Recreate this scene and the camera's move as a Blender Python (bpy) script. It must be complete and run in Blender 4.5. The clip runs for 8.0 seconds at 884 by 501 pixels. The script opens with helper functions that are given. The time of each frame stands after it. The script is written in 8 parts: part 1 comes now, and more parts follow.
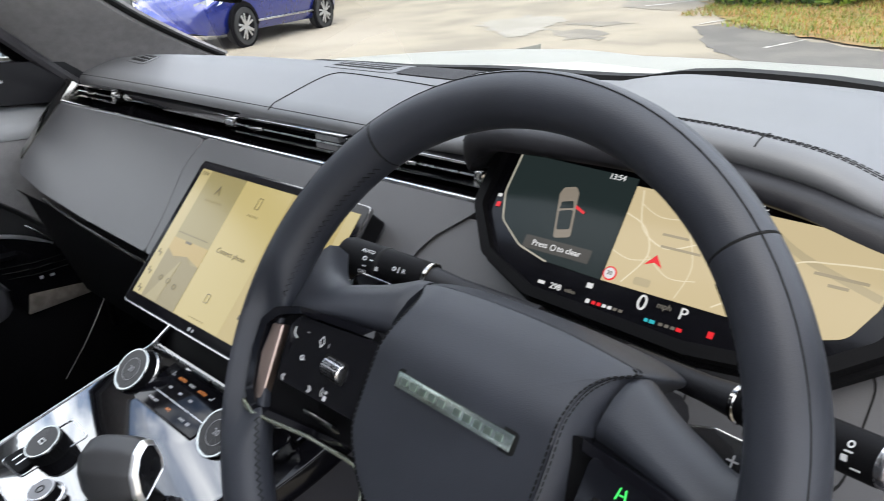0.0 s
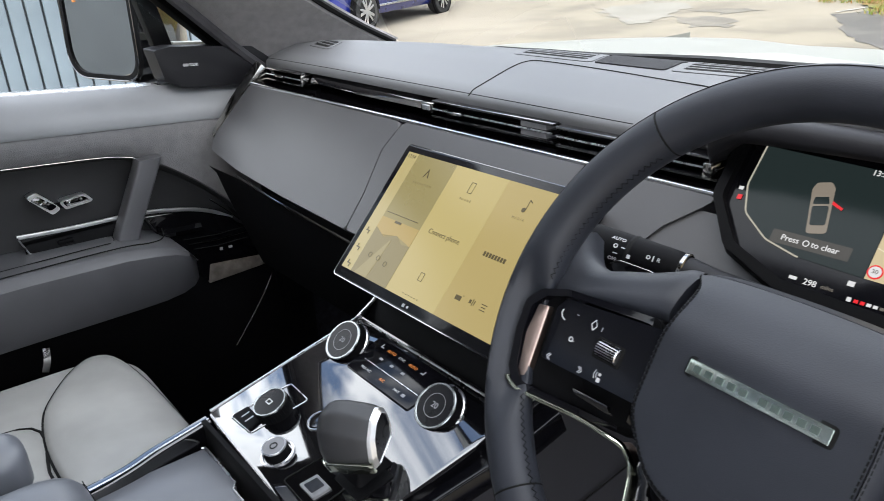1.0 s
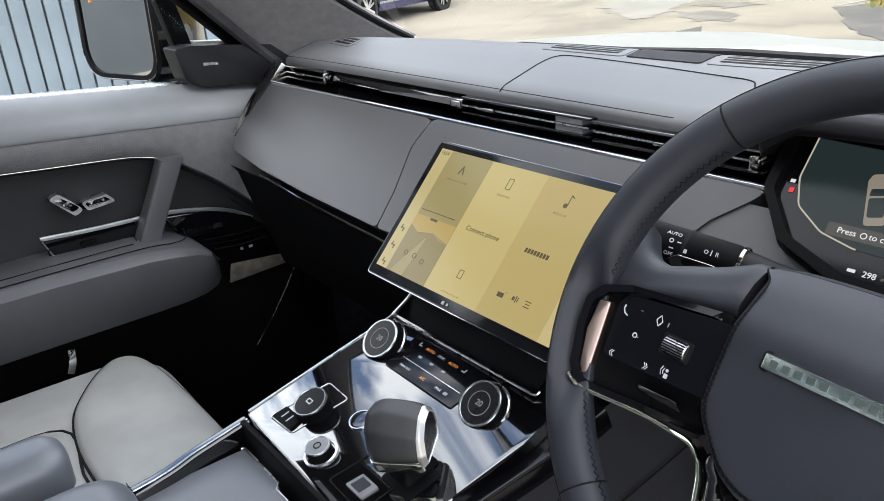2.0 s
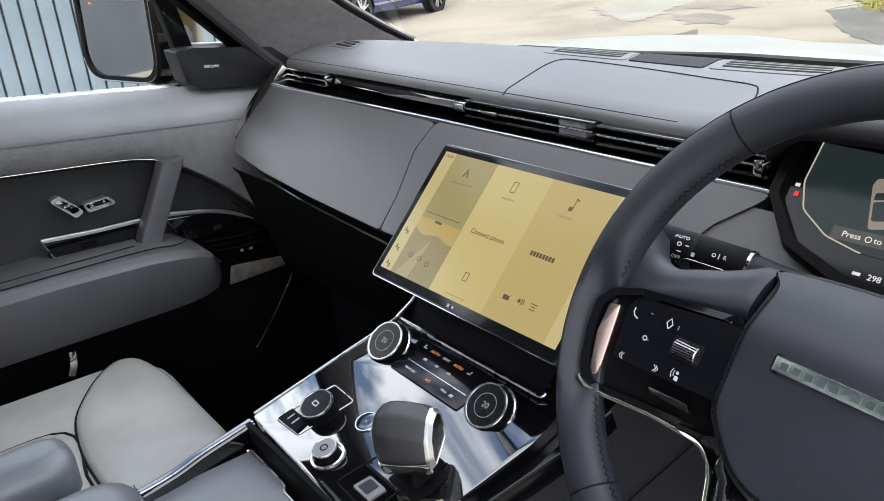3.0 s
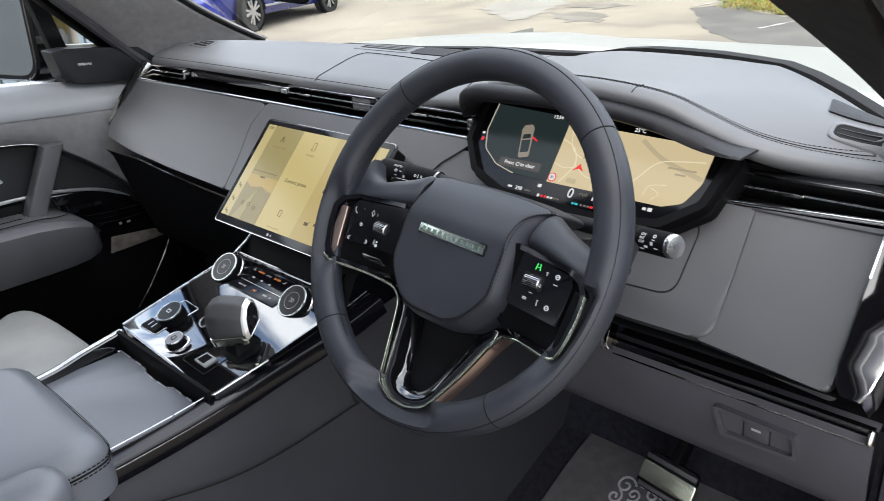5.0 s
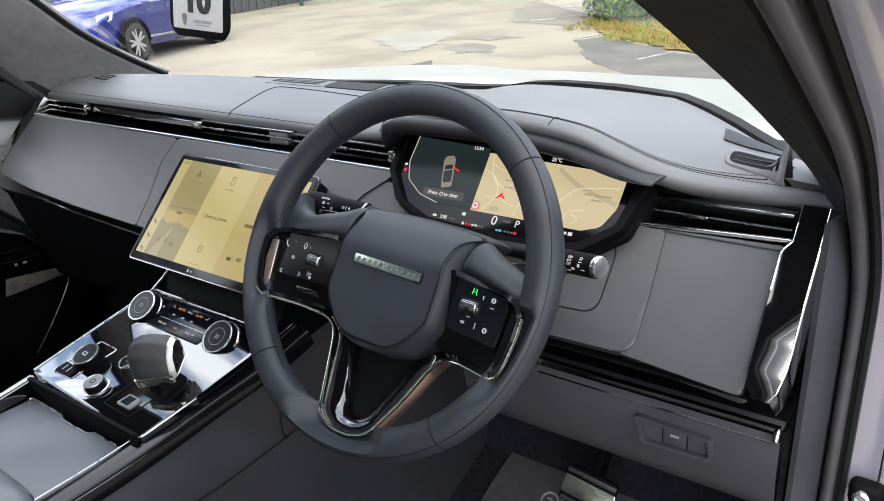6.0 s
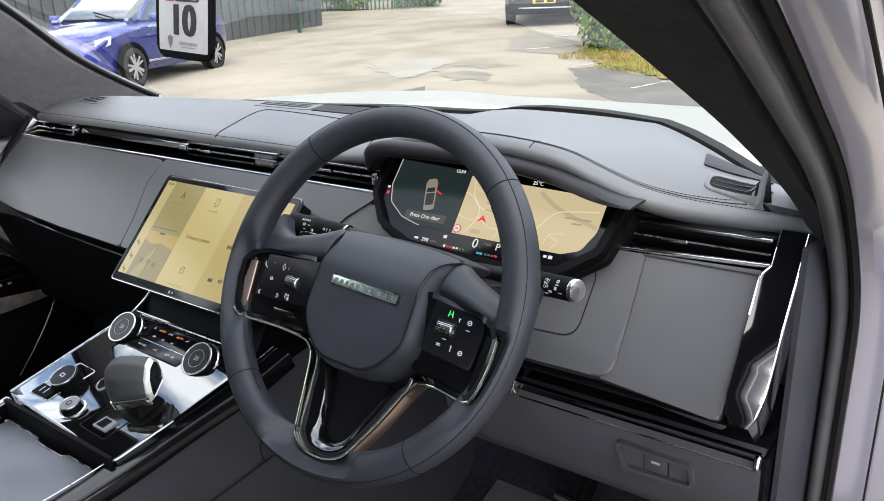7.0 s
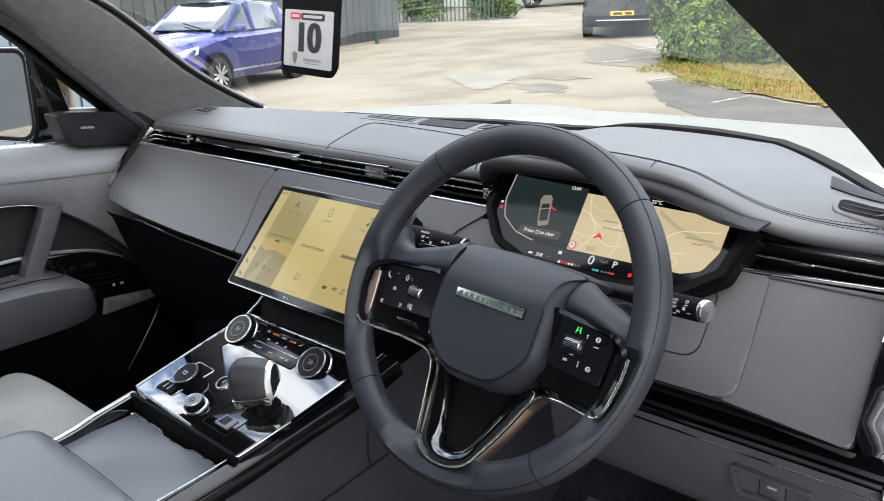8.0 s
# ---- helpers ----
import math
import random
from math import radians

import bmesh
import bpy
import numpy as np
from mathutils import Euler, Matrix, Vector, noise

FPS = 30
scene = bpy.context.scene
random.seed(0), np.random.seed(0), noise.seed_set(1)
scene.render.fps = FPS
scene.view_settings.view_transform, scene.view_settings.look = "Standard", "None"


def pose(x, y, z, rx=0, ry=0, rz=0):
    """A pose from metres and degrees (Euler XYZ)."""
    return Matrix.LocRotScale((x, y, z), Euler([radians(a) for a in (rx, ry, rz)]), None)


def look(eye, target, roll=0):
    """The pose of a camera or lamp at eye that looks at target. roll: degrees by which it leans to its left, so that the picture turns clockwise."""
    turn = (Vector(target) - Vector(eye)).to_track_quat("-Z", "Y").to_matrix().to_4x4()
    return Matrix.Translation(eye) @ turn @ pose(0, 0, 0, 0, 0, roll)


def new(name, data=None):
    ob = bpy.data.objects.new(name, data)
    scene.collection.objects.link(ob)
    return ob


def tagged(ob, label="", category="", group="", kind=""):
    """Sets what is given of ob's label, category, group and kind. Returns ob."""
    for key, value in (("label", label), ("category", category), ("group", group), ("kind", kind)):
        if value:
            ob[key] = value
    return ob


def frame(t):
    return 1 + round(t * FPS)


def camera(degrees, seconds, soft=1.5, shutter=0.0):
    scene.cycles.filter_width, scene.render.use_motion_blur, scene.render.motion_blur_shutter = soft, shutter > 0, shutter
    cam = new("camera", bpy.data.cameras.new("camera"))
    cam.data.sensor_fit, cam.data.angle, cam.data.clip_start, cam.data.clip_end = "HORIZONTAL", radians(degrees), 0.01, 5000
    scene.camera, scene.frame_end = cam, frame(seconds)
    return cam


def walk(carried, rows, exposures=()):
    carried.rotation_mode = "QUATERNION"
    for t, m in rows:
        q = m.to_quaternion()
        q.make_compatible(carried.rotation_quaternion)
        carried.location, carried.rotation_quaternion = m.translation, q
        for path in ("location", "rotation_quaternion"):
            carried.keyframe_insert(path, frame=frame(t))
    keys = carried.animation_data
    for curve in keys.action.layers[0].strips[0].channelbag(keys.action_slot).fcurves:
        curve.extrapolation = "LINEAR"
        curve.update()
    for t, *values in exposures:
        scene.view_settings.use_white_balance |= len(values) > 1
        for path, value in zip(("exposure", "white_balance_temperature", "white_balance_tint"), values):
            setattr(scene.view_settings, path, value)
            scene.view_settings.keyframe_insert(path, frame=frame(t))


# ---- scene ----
cam = camera(60.2, 8.0, soft=0.8, shutter=0.25)
PATH = [
    (0, (0.25, -0.25, 1.352), (-1.059, 1.066, 0.607), -3.2),
    (0.5, (0.231, -0.309, 1.358), (-1.194, 0.876, 0.607), -3.1),
    (1, (0.184, -0.344, 1.363), (-1.293, 0.767, 0.601), -3.7),
    (1.5, (0.163, -0.364, 1.363), (-1.319, 0.737, 0.595), -4.3),
    (3, (0.15, -0.385, 1.367), (-1.318, 0.738, 0.601), -4.1),
    (3.5, (0.204, -0.397, 1.38), (-1.283, 0.7, 0.614), -3.9),
    (4, (0.32, -0.401, 1.391), (-1.154, 0.706, 0.614), -4.1),
    (4.5, (0.425, -0.41, 1.393), (-0.997, 0.757, 0.609), -4.3),
    (5, (0.48, -0.487, 1.396), (-0.828, 0.808, 0.614), -3.8),
    (5.2, (0.486, -0.502, 1.398), (-0.768, 0.841, 0.616), -3.6),
    (6.3, (0.464, -0.530, 1.409), (-0.640, 0.979, 0.702), -2.5),
    (6.5, (0.469, -0.524, 1.405), (-0.639, 0.99, 0.712), -2.4),
    (7, (0.481, -0.516, 1.402), (-0.641, 1.001, 0.738), -2.1),
    (7.5, (0.452, -0.536, 1.414), (-0.724, 0.948, 0.771), -1.9),
    (8, (0.445, -0.565, 1.414), (-0.819, 0.851, 0.782), -2.1),
]
walk(cam, [(t, look(eye, target, roll)) for t, eye, target, roll in PATH])

# ---- light ----
world = bpy.data.worlds.new("sky")
scene.world = world
world.use_nodes = True
wn, wl = world.node_tree.nodes, world.node_tree.links
wn.clear()
w_out = wn.new("ShaderNodeOutputWorld")
w_bg = wn.new("ShaderNodeBackground")
w_sky = wn.new("ShaderNodeTexSky")
w_sky.sky_type = "NISHITA"
w_sky.sun_disc = False
SUN_HIGH, SUN_TURN = 56.0, 152.0
w_sky.sun_elevation, w_sky.sun_rotation = radians(SUN_HIGH), radians(SUN_TURN)
w_sky.dust_density = 2.0
# broken white cloud over blue
w_co = wn.new("ShaderNodeTexCoord")
w_map = wn.new("ShaderNodeMapping")
w_map.inputs["Scale"].default_value = (1.6, 1.6, 3.2)
w_map.inputs["Location"].default_value = (0.45, 0.25, 0.10)
w_noise = wn.new("ShaderNodeTexNoise")
w_noise.inputs["Scale"].default_value = 2.1
w_noise.inputs["Detail"].default_value = 7.0
w_noise.inputs["Roughness"].default_value = 0.58
w_ramp = wn.new("ShaderNodeValToRGB")
w_ramp.color_ramp.elements[0].position, w_ramp.color_ramp.elements[1].position = 0.37, 0.55
w_mix = wn.new("ShaderNodeMix")
w_mix.data_type = "RGBA"
w_mix.inputs["B"].default_value = (12.9, 13.2, 14.2, 1)
wl.new(w_co.outputs["Generated"], w_map.inputs["Vector"])
wl.new(w_map.outputs["Vector"], w_noise.inputs["Vector"])
wl.new(w_noise.outputs["Fac"], w_ramp.inputs["Fac"])
wl.new(w_ramp.outputs["Color"], w_mix.inputs["Factor"])
w_gain = wn.new("ShaderNodeVectorMath")
w_gain.operation = "SCALE"
w_gain.inputs["Scale"].default_value = 1.6
wl.new(w_sky.outputs["Color"], w_gain.inputs[0])
wl.new(w_gain.outputs["Vector"], w_mix.inputs["A"])
wl.new(w_mix.outputs["Result"], w_bg.inputs["Color"])
wl.new(w_bg.outputs["Background"], w_out.inputs["Surface"])
w_bg.inputs["Strength"].default_value = 0.13

sun = new("sun", bpy.data.lights.new("sun", "SUN"))
sun.data.energy, sun.data.angle, sun.data.color = 0.85, radians(50), (1.0, 0.95, 0.87)
s_e, s_r = radians(SUN_HIGH), radians(SUN_TURN)
s_dir = Vector((math.sin(s_r) * math.cos(s_e), math.cos(s_r) * math.cos(s_e), math.sin(s_e)))
sun.matrix_world = look(s_dir * 60, (0, 0, 0))
EXPO = 1.9
scene.view_settings.exposure = EXPO
GLOW = 2 ** -EXPO  # lit screens are set against the exposure


# ---- materials ----
def material(name, color, rough=0.5, metal=0.0, coat=0.0, coat_rough=0.05, spec=0.5, vary=0.0, scale=8.0, fine=0.0, fine_scale=900.0,
             rough_vary=0.0, color2=None, emit=None, emit_strength=1.0, sheen=0.0, bump_big=0.0, detail=5.0, random=0.0, edge=(0.35, 0.65)):
    """A surface with a large-scale colour change (vary or color2), a fine relief and a roughness change."""
    m = bpy.data.materials.new(name)
    m.use_nodes = True
    n, l = m.node_tree.nodes, m.node_tree.links
    b = n["Principled BSDF"]
    b.inputs["Base Color"].default_value = (*color, 1)
    b.inputs["Roughness"].default_value = rough
    b.inputs["Metallic"].default_value = metal
    b.inputs["Coat Weight"].default_value = coat
    b.inputs["Coat Roughness"].default_value = coat_rough
    b.inputs["Specular IOR Level"].default_value = spec
    b.inputs["Sheen Weight"].default_value = sheen
    if emit:
        b.inputs["Emission Color"].default_value = (*emit, 1)
        b.inputs["Emission Strength"].default_value = emit_strength
    if vary or color2 or fine or rough_vary or bump_big or random:
        co = n.new("ShaderNodeTexCoord")
    if vary or color2 or rough_vary or bump_big:
        big = n.new("ShaderNodeTexNoise")
        big.inputs["Scale"].default_value = scale
        big.inputs["Detail"].default_value = detail
        l.new(co.outputs["Object"], big.inputs["Vector"])
    last = None
    if vary or color2:
        ramp = n.new("ShaderNodeValToRGB")
        ramp.color_ramp.elements[0].position, ramp.color_ramp.elements[1].position = edge
        c2 = color2 or tuple(min(1, c * (1 + vary)) for c in color)
        c1 = color if color2 else tuple(c * (1 - vary) for c in color)
        ramp.color_ramp.elements[0].color, ramp.color_ramp.elements[1].color = (*c1, 1), (*c2, 1)
        l.new(big.outputs["Fac"], ramp.inputs["Fac"])
        last = ramp.outputs["Color"]
    if random:
        info = n.new("ShaderNodeObjectInfo")
        hsv = n.new("ShaderNodeHueSaturation")
        rng = n.new("ShaderNodeMapRange")
        rng.inputs["To Min"].default_value, rng.inputs["To Max"].default_value = 1 - random, 1 + random
        l.new(info.outputs["Random"], rng.inputs["Value"])
        l.new(rng.outputs["Result"], hsv.inputs["Value"])
        hsv.inputs["Color"].default_value = (*color, 1)
        if last:
            l.new(last, hsv.inputs["Color"])
        last = hsv.outputs["Color"]
    if last:
        l.new(last, b.inputs["Base Color"])
    if rough_vary:
        rr = n.new("ShaderNodeMapRange")
        rr.inputs["To Min"].default_value, rr.inputs["To Max"].default_value = max(0.0, rough - rough_vary), rough + rough_vary
        l.new(big.outputs["Fac"], rr.inputs["Value"])
        l.new(rr.outputs["Result"], b.inputs["Roughness"])
    if fine or bump_big:
        bump = n.new("ShaderNodeBump")
        bump.inputs["Distance"].default_value = 0.001 if fine else 0.02
        bump.inputs["Strength"].default_value = fine or bump_big
        if fine:
            small = n.new("ShaderNodeTexVoronoi" if fine_scale > 300 else "ShaderNodeTexNoise")
            small.inputs["Scale"].default_value = fine_scale
            l.new(co.outputs["Object"], small.inputs["Vector"])
            l.new(small.outputs[0], bump.inputs["Height"])
        else:
            l.new(big.outputs["Fac"], bump.inputs["Height"])
        l.new(bump.outputs["Normal"], b.inputs["Normal"])
    return m


def pane_material(name, tint, gloss=1.0, rough=0.0):
    """Thin clear glass: light passes straight, gloss by Fresnel."""
    m = bpy.data.materials.new(name)
    m.use_nodes = True
    n, l = m.node_tree.nodes, m.node_tree.links
    n.remove(n["Principled BSDF"])
    clear, shine, mix, fres = n.new("ShaderNodeBsdfTransparent"), n.new("ShaderNodeBsdfGlossy"), n.new("ShaderNodeMixShader"), n.new("ShaderNodeFresnel")
    clear.inputs["Color"].default_value = (*tint, 1)
    shine.inputs["Roughness"].default_value = rough
    fres.inputs["IOR"].default_value = 1.45
    times = n.new("ShaderNodeMath")
    times.operation = "MULTIPLY"
    times.inputs[1].default_value = gloss
    l.new(fres.outputs["Fac"], times.inputs[0])
    l.new(times.outputs["Value"], mix.inputs["Fac"])
    l.new(clear.outputs["BSDF"], mix.inputs[1])
    l.new(shine.outputs["BSDF"], mix.inputs[2])
    l.new(mix.outputs["Shader"], n["Material Output"].inputs["Surface"])
    return m


LEATHER = material("black_leather", (0.010, 0.010, 0.0115), 0.46, fine=0.07, fine_scale=1100, rough_vary=0.06, scale=14, vary=0.12, spec=0.32)
# dash top paler than the fascia: sky light put into its colour
LEATHER_TOP = material("lit_dash_leather", (0.064, 0.0655, 0.0690), 0.50, fine=0.07, fine_scale=1000, rough_vary=0.05, scale=7, vary=0.10, spec=0.5)
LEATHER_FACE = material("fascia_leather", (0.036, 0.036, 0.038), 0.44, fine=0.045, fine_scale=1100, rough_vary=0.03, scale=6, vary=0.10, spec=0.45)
# door top and seats paled to carry the window light in their colour
LEATHER_DOOR = material("lit_door_leather", (0.165, 0.169, 0.176), 0.46, fine=0.07, fine_scale=1000, rough_vary=0.06, scale=6, vary=0.10, spec=0.45)
LEATHER_SEAT = material("lit_seat_leather", (0.25, 0.247, 0.236), 0.46, fine=0.09, fine_scale=900, rough_vary=0.08, scale=10, vary=0.12, spec=0.45)
# the cabin light's blue cast is mixed into this leather's colour
LEATHER_RIM = material("rim_leather", (0.0122, 0.0137, 0.0182), 0.52, fine=0.07, fine_scale=1300, rough_vary=0.05, scale=22, vary=0.15, spec=0.36)
LEATHER_KNOB = material("knob_leather", (0.020, 0.020, 0.021), 0.5, fine=0.10, fine_scale=1300, rough_vary=0.06, scale=30, vary=0.12, spec=0.4)
# pale blue-grey stands in for sky light on lid, flap and armrests
LEATHER_LID = material("skylit_console_leather", (0.082, 0.087, 0.098), 0.40, fine=0.07, fine_scale=1000, rough_vary=0.07, scale=8, vary=0.08, spec=0.55)
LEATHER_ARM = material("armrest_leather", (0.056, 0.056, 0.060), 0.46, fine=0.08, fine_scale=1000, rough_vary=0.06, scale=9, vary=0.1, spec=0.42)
LINER = material("door_liner", (0.017, 0.017, 0.018), 0.6, fine=0.1, fine_scale=1200, vary=0.12, scale=12, spec=0.35)
KNEE = material("knee_plastic", (0.033, 0.032, 0.037), 0.55, fine=0.1, fine_scale=1500, vary=0.1, scale=12, spec=0.35)
SIDE_TRIM = material("side_trim_plastic", (0.023, 0.023, 0.029), 0.5, fine=0.1, fine_scale=1500, vary=0.1, scale=12, spec=0.35)
TUNNEL = material("tunnel_plastic", (0.015, 0.015, 0.018), 0.6, fine=0.1, fine_scale=1500, vary=0.12, scale=12, spec=0.3)
SOFT = material("soft_black_plastic", (0.006, 0.006, 0.0075), 0.55, fine=0.08, fine_scale=1500, vary=0.1, scale=12, spec=0.22)
DARK = material("matt_black_plastic", (0.0022, 0.0022, 0.0026), 0.62, fine=0.08, fine_scale=1500, vary=0.15, scale=15, spec=0.07)
GLOSS = material("piano_black", (0.002, 0.002, 0.0025), 0.07, coat=1.0, coat_rough=0.02, rough_vary=0.03, scale=30)
PANEL_GLOSS = material("panel_gloss", (0.002, 0.002, 0.0025), 0.05, coat=1.0, coat_rough=0.015, spec=1.0, rough_vary=0.02, scale=30)
STRIP = material("smoked_chrome", (0.22, 0.22, 0.225), 0.10, metal=1.0, rough_vary=0.04, scale=40)
GLASS_BLACK = material("black_glass", (0.003, 0.003, 0.004), 0.10, spec=0.22, rough_vary=0.03, scale=40)
CHROME = material("bright_chrome", (0.78, 0.78, 0.78), 0.12, metal=1.0, rough_vary=0.05, scale=50)
BRIGHT_SATIN = material("bright_satin", (0.80, 0.80, 0.80), 0.36, metal=1.0, rough_vary=0.06, scale=60)
KNOB_RING = material("knob_ring_metal", (0.23, 0.245, 0.245), 0.24, metal=1.0, rough_vary=0.06, scale=80)
DIAL_FACE = material("dial_face", (0.004, 0.004, 0.005), 0.28, spec=0.14, rough_vary=0.05, scale=40)
DARK_CHROME = material("dark_chrome", (0.34, 0.33, 0.31), 0.13, metal=1.0, rough_vary=0.05, scale=50)
SATIN = material("satin_metal", (0.50, 0.50, 0.51), 0.28, metal=1.0, rough_vary=0.08, scale=60)
GREYBLOCK = material("grey_satin_plastic", (0.14, 0.14, 0.145), 0.4, vary=0.1, scale=60, spec=0.4)
# the badge's greenish reflection is put into its base tint
BADGE = material("badge_metal", (0.46, 0.52, 0.47), 0.22, metal=1.0, rough_vary=0.06, scale=60)
BADGE_DARK = material("badge_marks", (0.27, 0.33, 0.28), 0.3, metal=1.0, rough_vary=0.05, scale=60)
COPPER = material("bronze_metal", (0.31, 0.235, 0.20), 0.30, metal=1.0, rough_vary=0.06, scale=60)
# green-gold tint carries what the outline mirrors
OUTLINE = material("outline_metal", (0.50, 0.52, 0.42), 0.10, metal=1.0, rough_vary=0.04, scale=50)
BRONZE = material("bronze_veneer", (0.13, 0.115, 0.10), 0.22, vary=0.3, scale=40, spec=0.6)
THREAD = material("black_thread", (0.0022, 0.0022, 0.0024), 0.8, spec=0.15, vary=0.2, scale=300)
SEAM = material("seam_shadow", (0.002, 0.002, 0.002), 0.8, spec=0.2, vary=0.2, scale=80)
MESH = material("speaker_cloth", (0.020, 0.020, 0.022), 0.8, vary=0.2, scale=200, fine=0.5, fine_scale=1400, spec=0.2)
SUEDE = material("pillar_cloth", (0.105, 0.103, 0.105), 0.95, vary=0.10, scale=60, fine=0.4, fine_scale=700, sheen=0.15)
# one cloth in two tones: passenger side painted lit, driver side shaded
PILLAR_CLOTH_LIT = material("lit_pillar_cloth", (0.17, 0.163, 0.163), 0.95, vary=0.10, scale=60, fine=0.4, fine_scale=700, sheen=0.15)
PILLAR_CLOTH_SHADED = material("shaded_pillar_cloth", (0.016, 0.016, 0.0165), 0.95, vary=0.25, scale=60, fine=0.3, fine_scale=700, spec=0.2)
LINING = material("roof_lining", (0.03, 0.03, 0.031), 0.95, vary=0.1, scale=40, fine=0.3, fine_scale=800)
CARPET = material("black_carpet", (0.009, 0.009, 0.012), 0.98, spec=0.1, vary=0.35, scale=90, fine=0.9, fine_scale=260)
# yellow-green reflection on the pedal strip, set as metal colour
PEDAL_METAL = material("pedal_metal", (0.72, 0.74, 0.58), 0.22, metal=1.0, rough_vary=0.06, scale=60)
SCROLL = material("pale_stitching", (0.16, 0.16, 0.165), 0.8, vary=0.15, scale=200)
MAT = material("grey_mat", (0.030, 0.029, 0.031), 0.9, vary=0.2, scale=50, fine=0.7, fine_scale=280)
RUBBER = material("seal_rubber", (0.026, 0.025, 0.028), 0.5, vary=0.2, scale=25, fine=0.2, fine_scale=900)
PAINT_IN = material("silver_paint", (0.165, 0.158, 0.190), 0.32, metal=0.3, coat=0.8, coat_rough=0.05, rough_vary=0.05, scale=12)
PAINT = material("white_paint", (0.225, 0.225, 0.198), 0.5, coat=0.15, vary=0.05, spec=0.3, coat_rough=0.28, rough_vary=0.04, scale=5)
ICON = material("white_print", (0.42, 0.42, 0.42), 0.5, vary=0.05, scale=60)
ICON_GREY = material("grey_print", (0.20, 0.20, 0.21), 0.5, vary=0.05, scale=60)
AMBER = material("amber_light", (0.3, 0.1, 0.02), 0.4, emit=(1.0, 0.33, 0.05), emit_strength=0.5 * GLOW)
GREEN = material("green_light", (0.02, 0.3, 0.05), 0.4, emit=(0.08, 1.0, 0.18), emit_strength=0.8 * GLOW)


def lit(name, color, strength=1.0):
    """A lit screen colour under clear glass."""
    return material(name, tuple(c * 0.03 for c in color), 0.20, spec=0.16, emit=color, emit_strength=strength * GLOW)


# ---- mesh helpers ----
UP = 1.12  # the wheel hub's height above the road; cabin parts are laid out from the hub
BASE = [Vector((0, 0, UP))]


def thing(name, at, label, category, group="", kind=""):
    e = new(name)
    e.empty_display_size = 0.05
    e.location = Vector(at) + BASE[0]
    return tagged(e, label, category, group, kind)


def smooth_by_angle(bm, degrees=38):
    for f in bm.faces:
        f.smooth = True
    lim = radians(degrees)
    for e in bm.edges:
        if len(e.link_faces) == 2:
            e.smooth = e.calc_face_angle(0.0) < lim


def part(name, bm, mat, parent=None, label="", angle=38, recalc=True):
    """One mesh object from a bmesh in cabin (or world) coordinates, under a thing or a part."""
    if recalc:
        bmesh.ops.recalc_face_normals(bm, faces=bm.faces)
    smooth_by_angle(bm, angle)
    bm.transform(Matrix.Translation(BASE[0]))
    me = bpy.data.meshes.new(name)
    bm.to_mesh(me)
    bm.free()
    me.materials.append(mat)
    ob = new(name, me)
    if parent is not None:
        ob.parent = parent
        if parent.type == "EMPTY":
            ob.matrix_parent_inverse = Matrix.Translation(-parent.location)
    if label:
        ob["label"] = label
    return ob


def whole(name, bm, mat, label, category, group="", kind="", angle=38, recalc=True):
    """A thing that is a single mesh."""
    return tagged(part(name, bm, mat, None, "", angle, recalc), label, category, group, kind)


def bevel(bm, width, seg=2, degrees=30):
    if width > 0:
        edges = [e for e in bm.edges if len(e.link_faces) == 2 and e.calc_face_angle(0.0) > radians(degrees)]
        bmesh.ops.bevel(bm, geom=edges, offset=width, segments=seg, profile=0.5, affect="EDGES", clamp_overlap=True)
    return bm


def box(size, m=Matrix(), r=0.0, seg=2):
    """A block centred at m, with rounded edges."""
    bm = bmesh.new()
    bmesh.ops.create_cube(bm, size=1, matrix=Matrix.Diagonal((*size, 1)))
    bevel(bm, r, seg)
    bm.transform(m)
    return bm


def join(*bms):
    """All the given meshes in the first one."""
    first = bms[0]
    for other in bms[1:]:
        me = bpy.data.meshes.new("joined")
        other.to_mesh(me)
        first.from_mesh(me)
        bpy.data.meshes.remove(me)
        other.free()
    return first


def rounded(points, radius, seg=5):
    """A 2D outline with its corners rounded; a point may carry its own radius as a third number."""
    out, n = [], len(points)
    for i in range(n):
        p, a, b = (Vector(points[k % n][:2]) for k in (i, i - 1, i + 1))
        r = points[i][2] if len(points[i]) > 2 else radius
        da, db = (a - p), (b - p)
        la, lb = da.length, db.length
        if r <= 0 or la < 1e-6 or lb < 1e-6:
            out.append(p)
            continue
        da, db = da / la, db / lb
        ang = math.acos(max(-1, min(1, da.dot(db))))
        cut = min(r / max(math.tan(ang / 2), 1e-3), la * 0.48, lb * 0.48)
        for k in range(seg + 1):
            s = k / seg
            out.append((1 - s) ** 2 * (p + da * cut) + 2 * s * (1 - s) * p + s * s * (p + db * cut))
    return out


def prism(outline, depth, m=Matrix(), r=0.0, seg=2, back=0.0):
    """An outline in the local xy plane, solid from z = -back to z = depth, with its front edges rounded."""
    bm = bmesh.new()
    low = [bm.verts.new((p[0], p[1], -back)) for p in outline]
    high = [bm.verts.new((p[0], p[1], depth)) for p in outline]
    n = len(outline)
    bm.faces.new(low[::-1])
    top = bm.faces.new(high)
    for i in range(n):
        bm.faces.new((low[i], low[(i + 1) % n], high[(i + 1) % n], high[i]))
    if r:
        bmesh.ops.bevel(bm, geom=list(top.edges), offset=r, segments=seg, profile=0.5, affect="EDGES", clamp_overlap=True)
    bm.transform(m)
    return bm


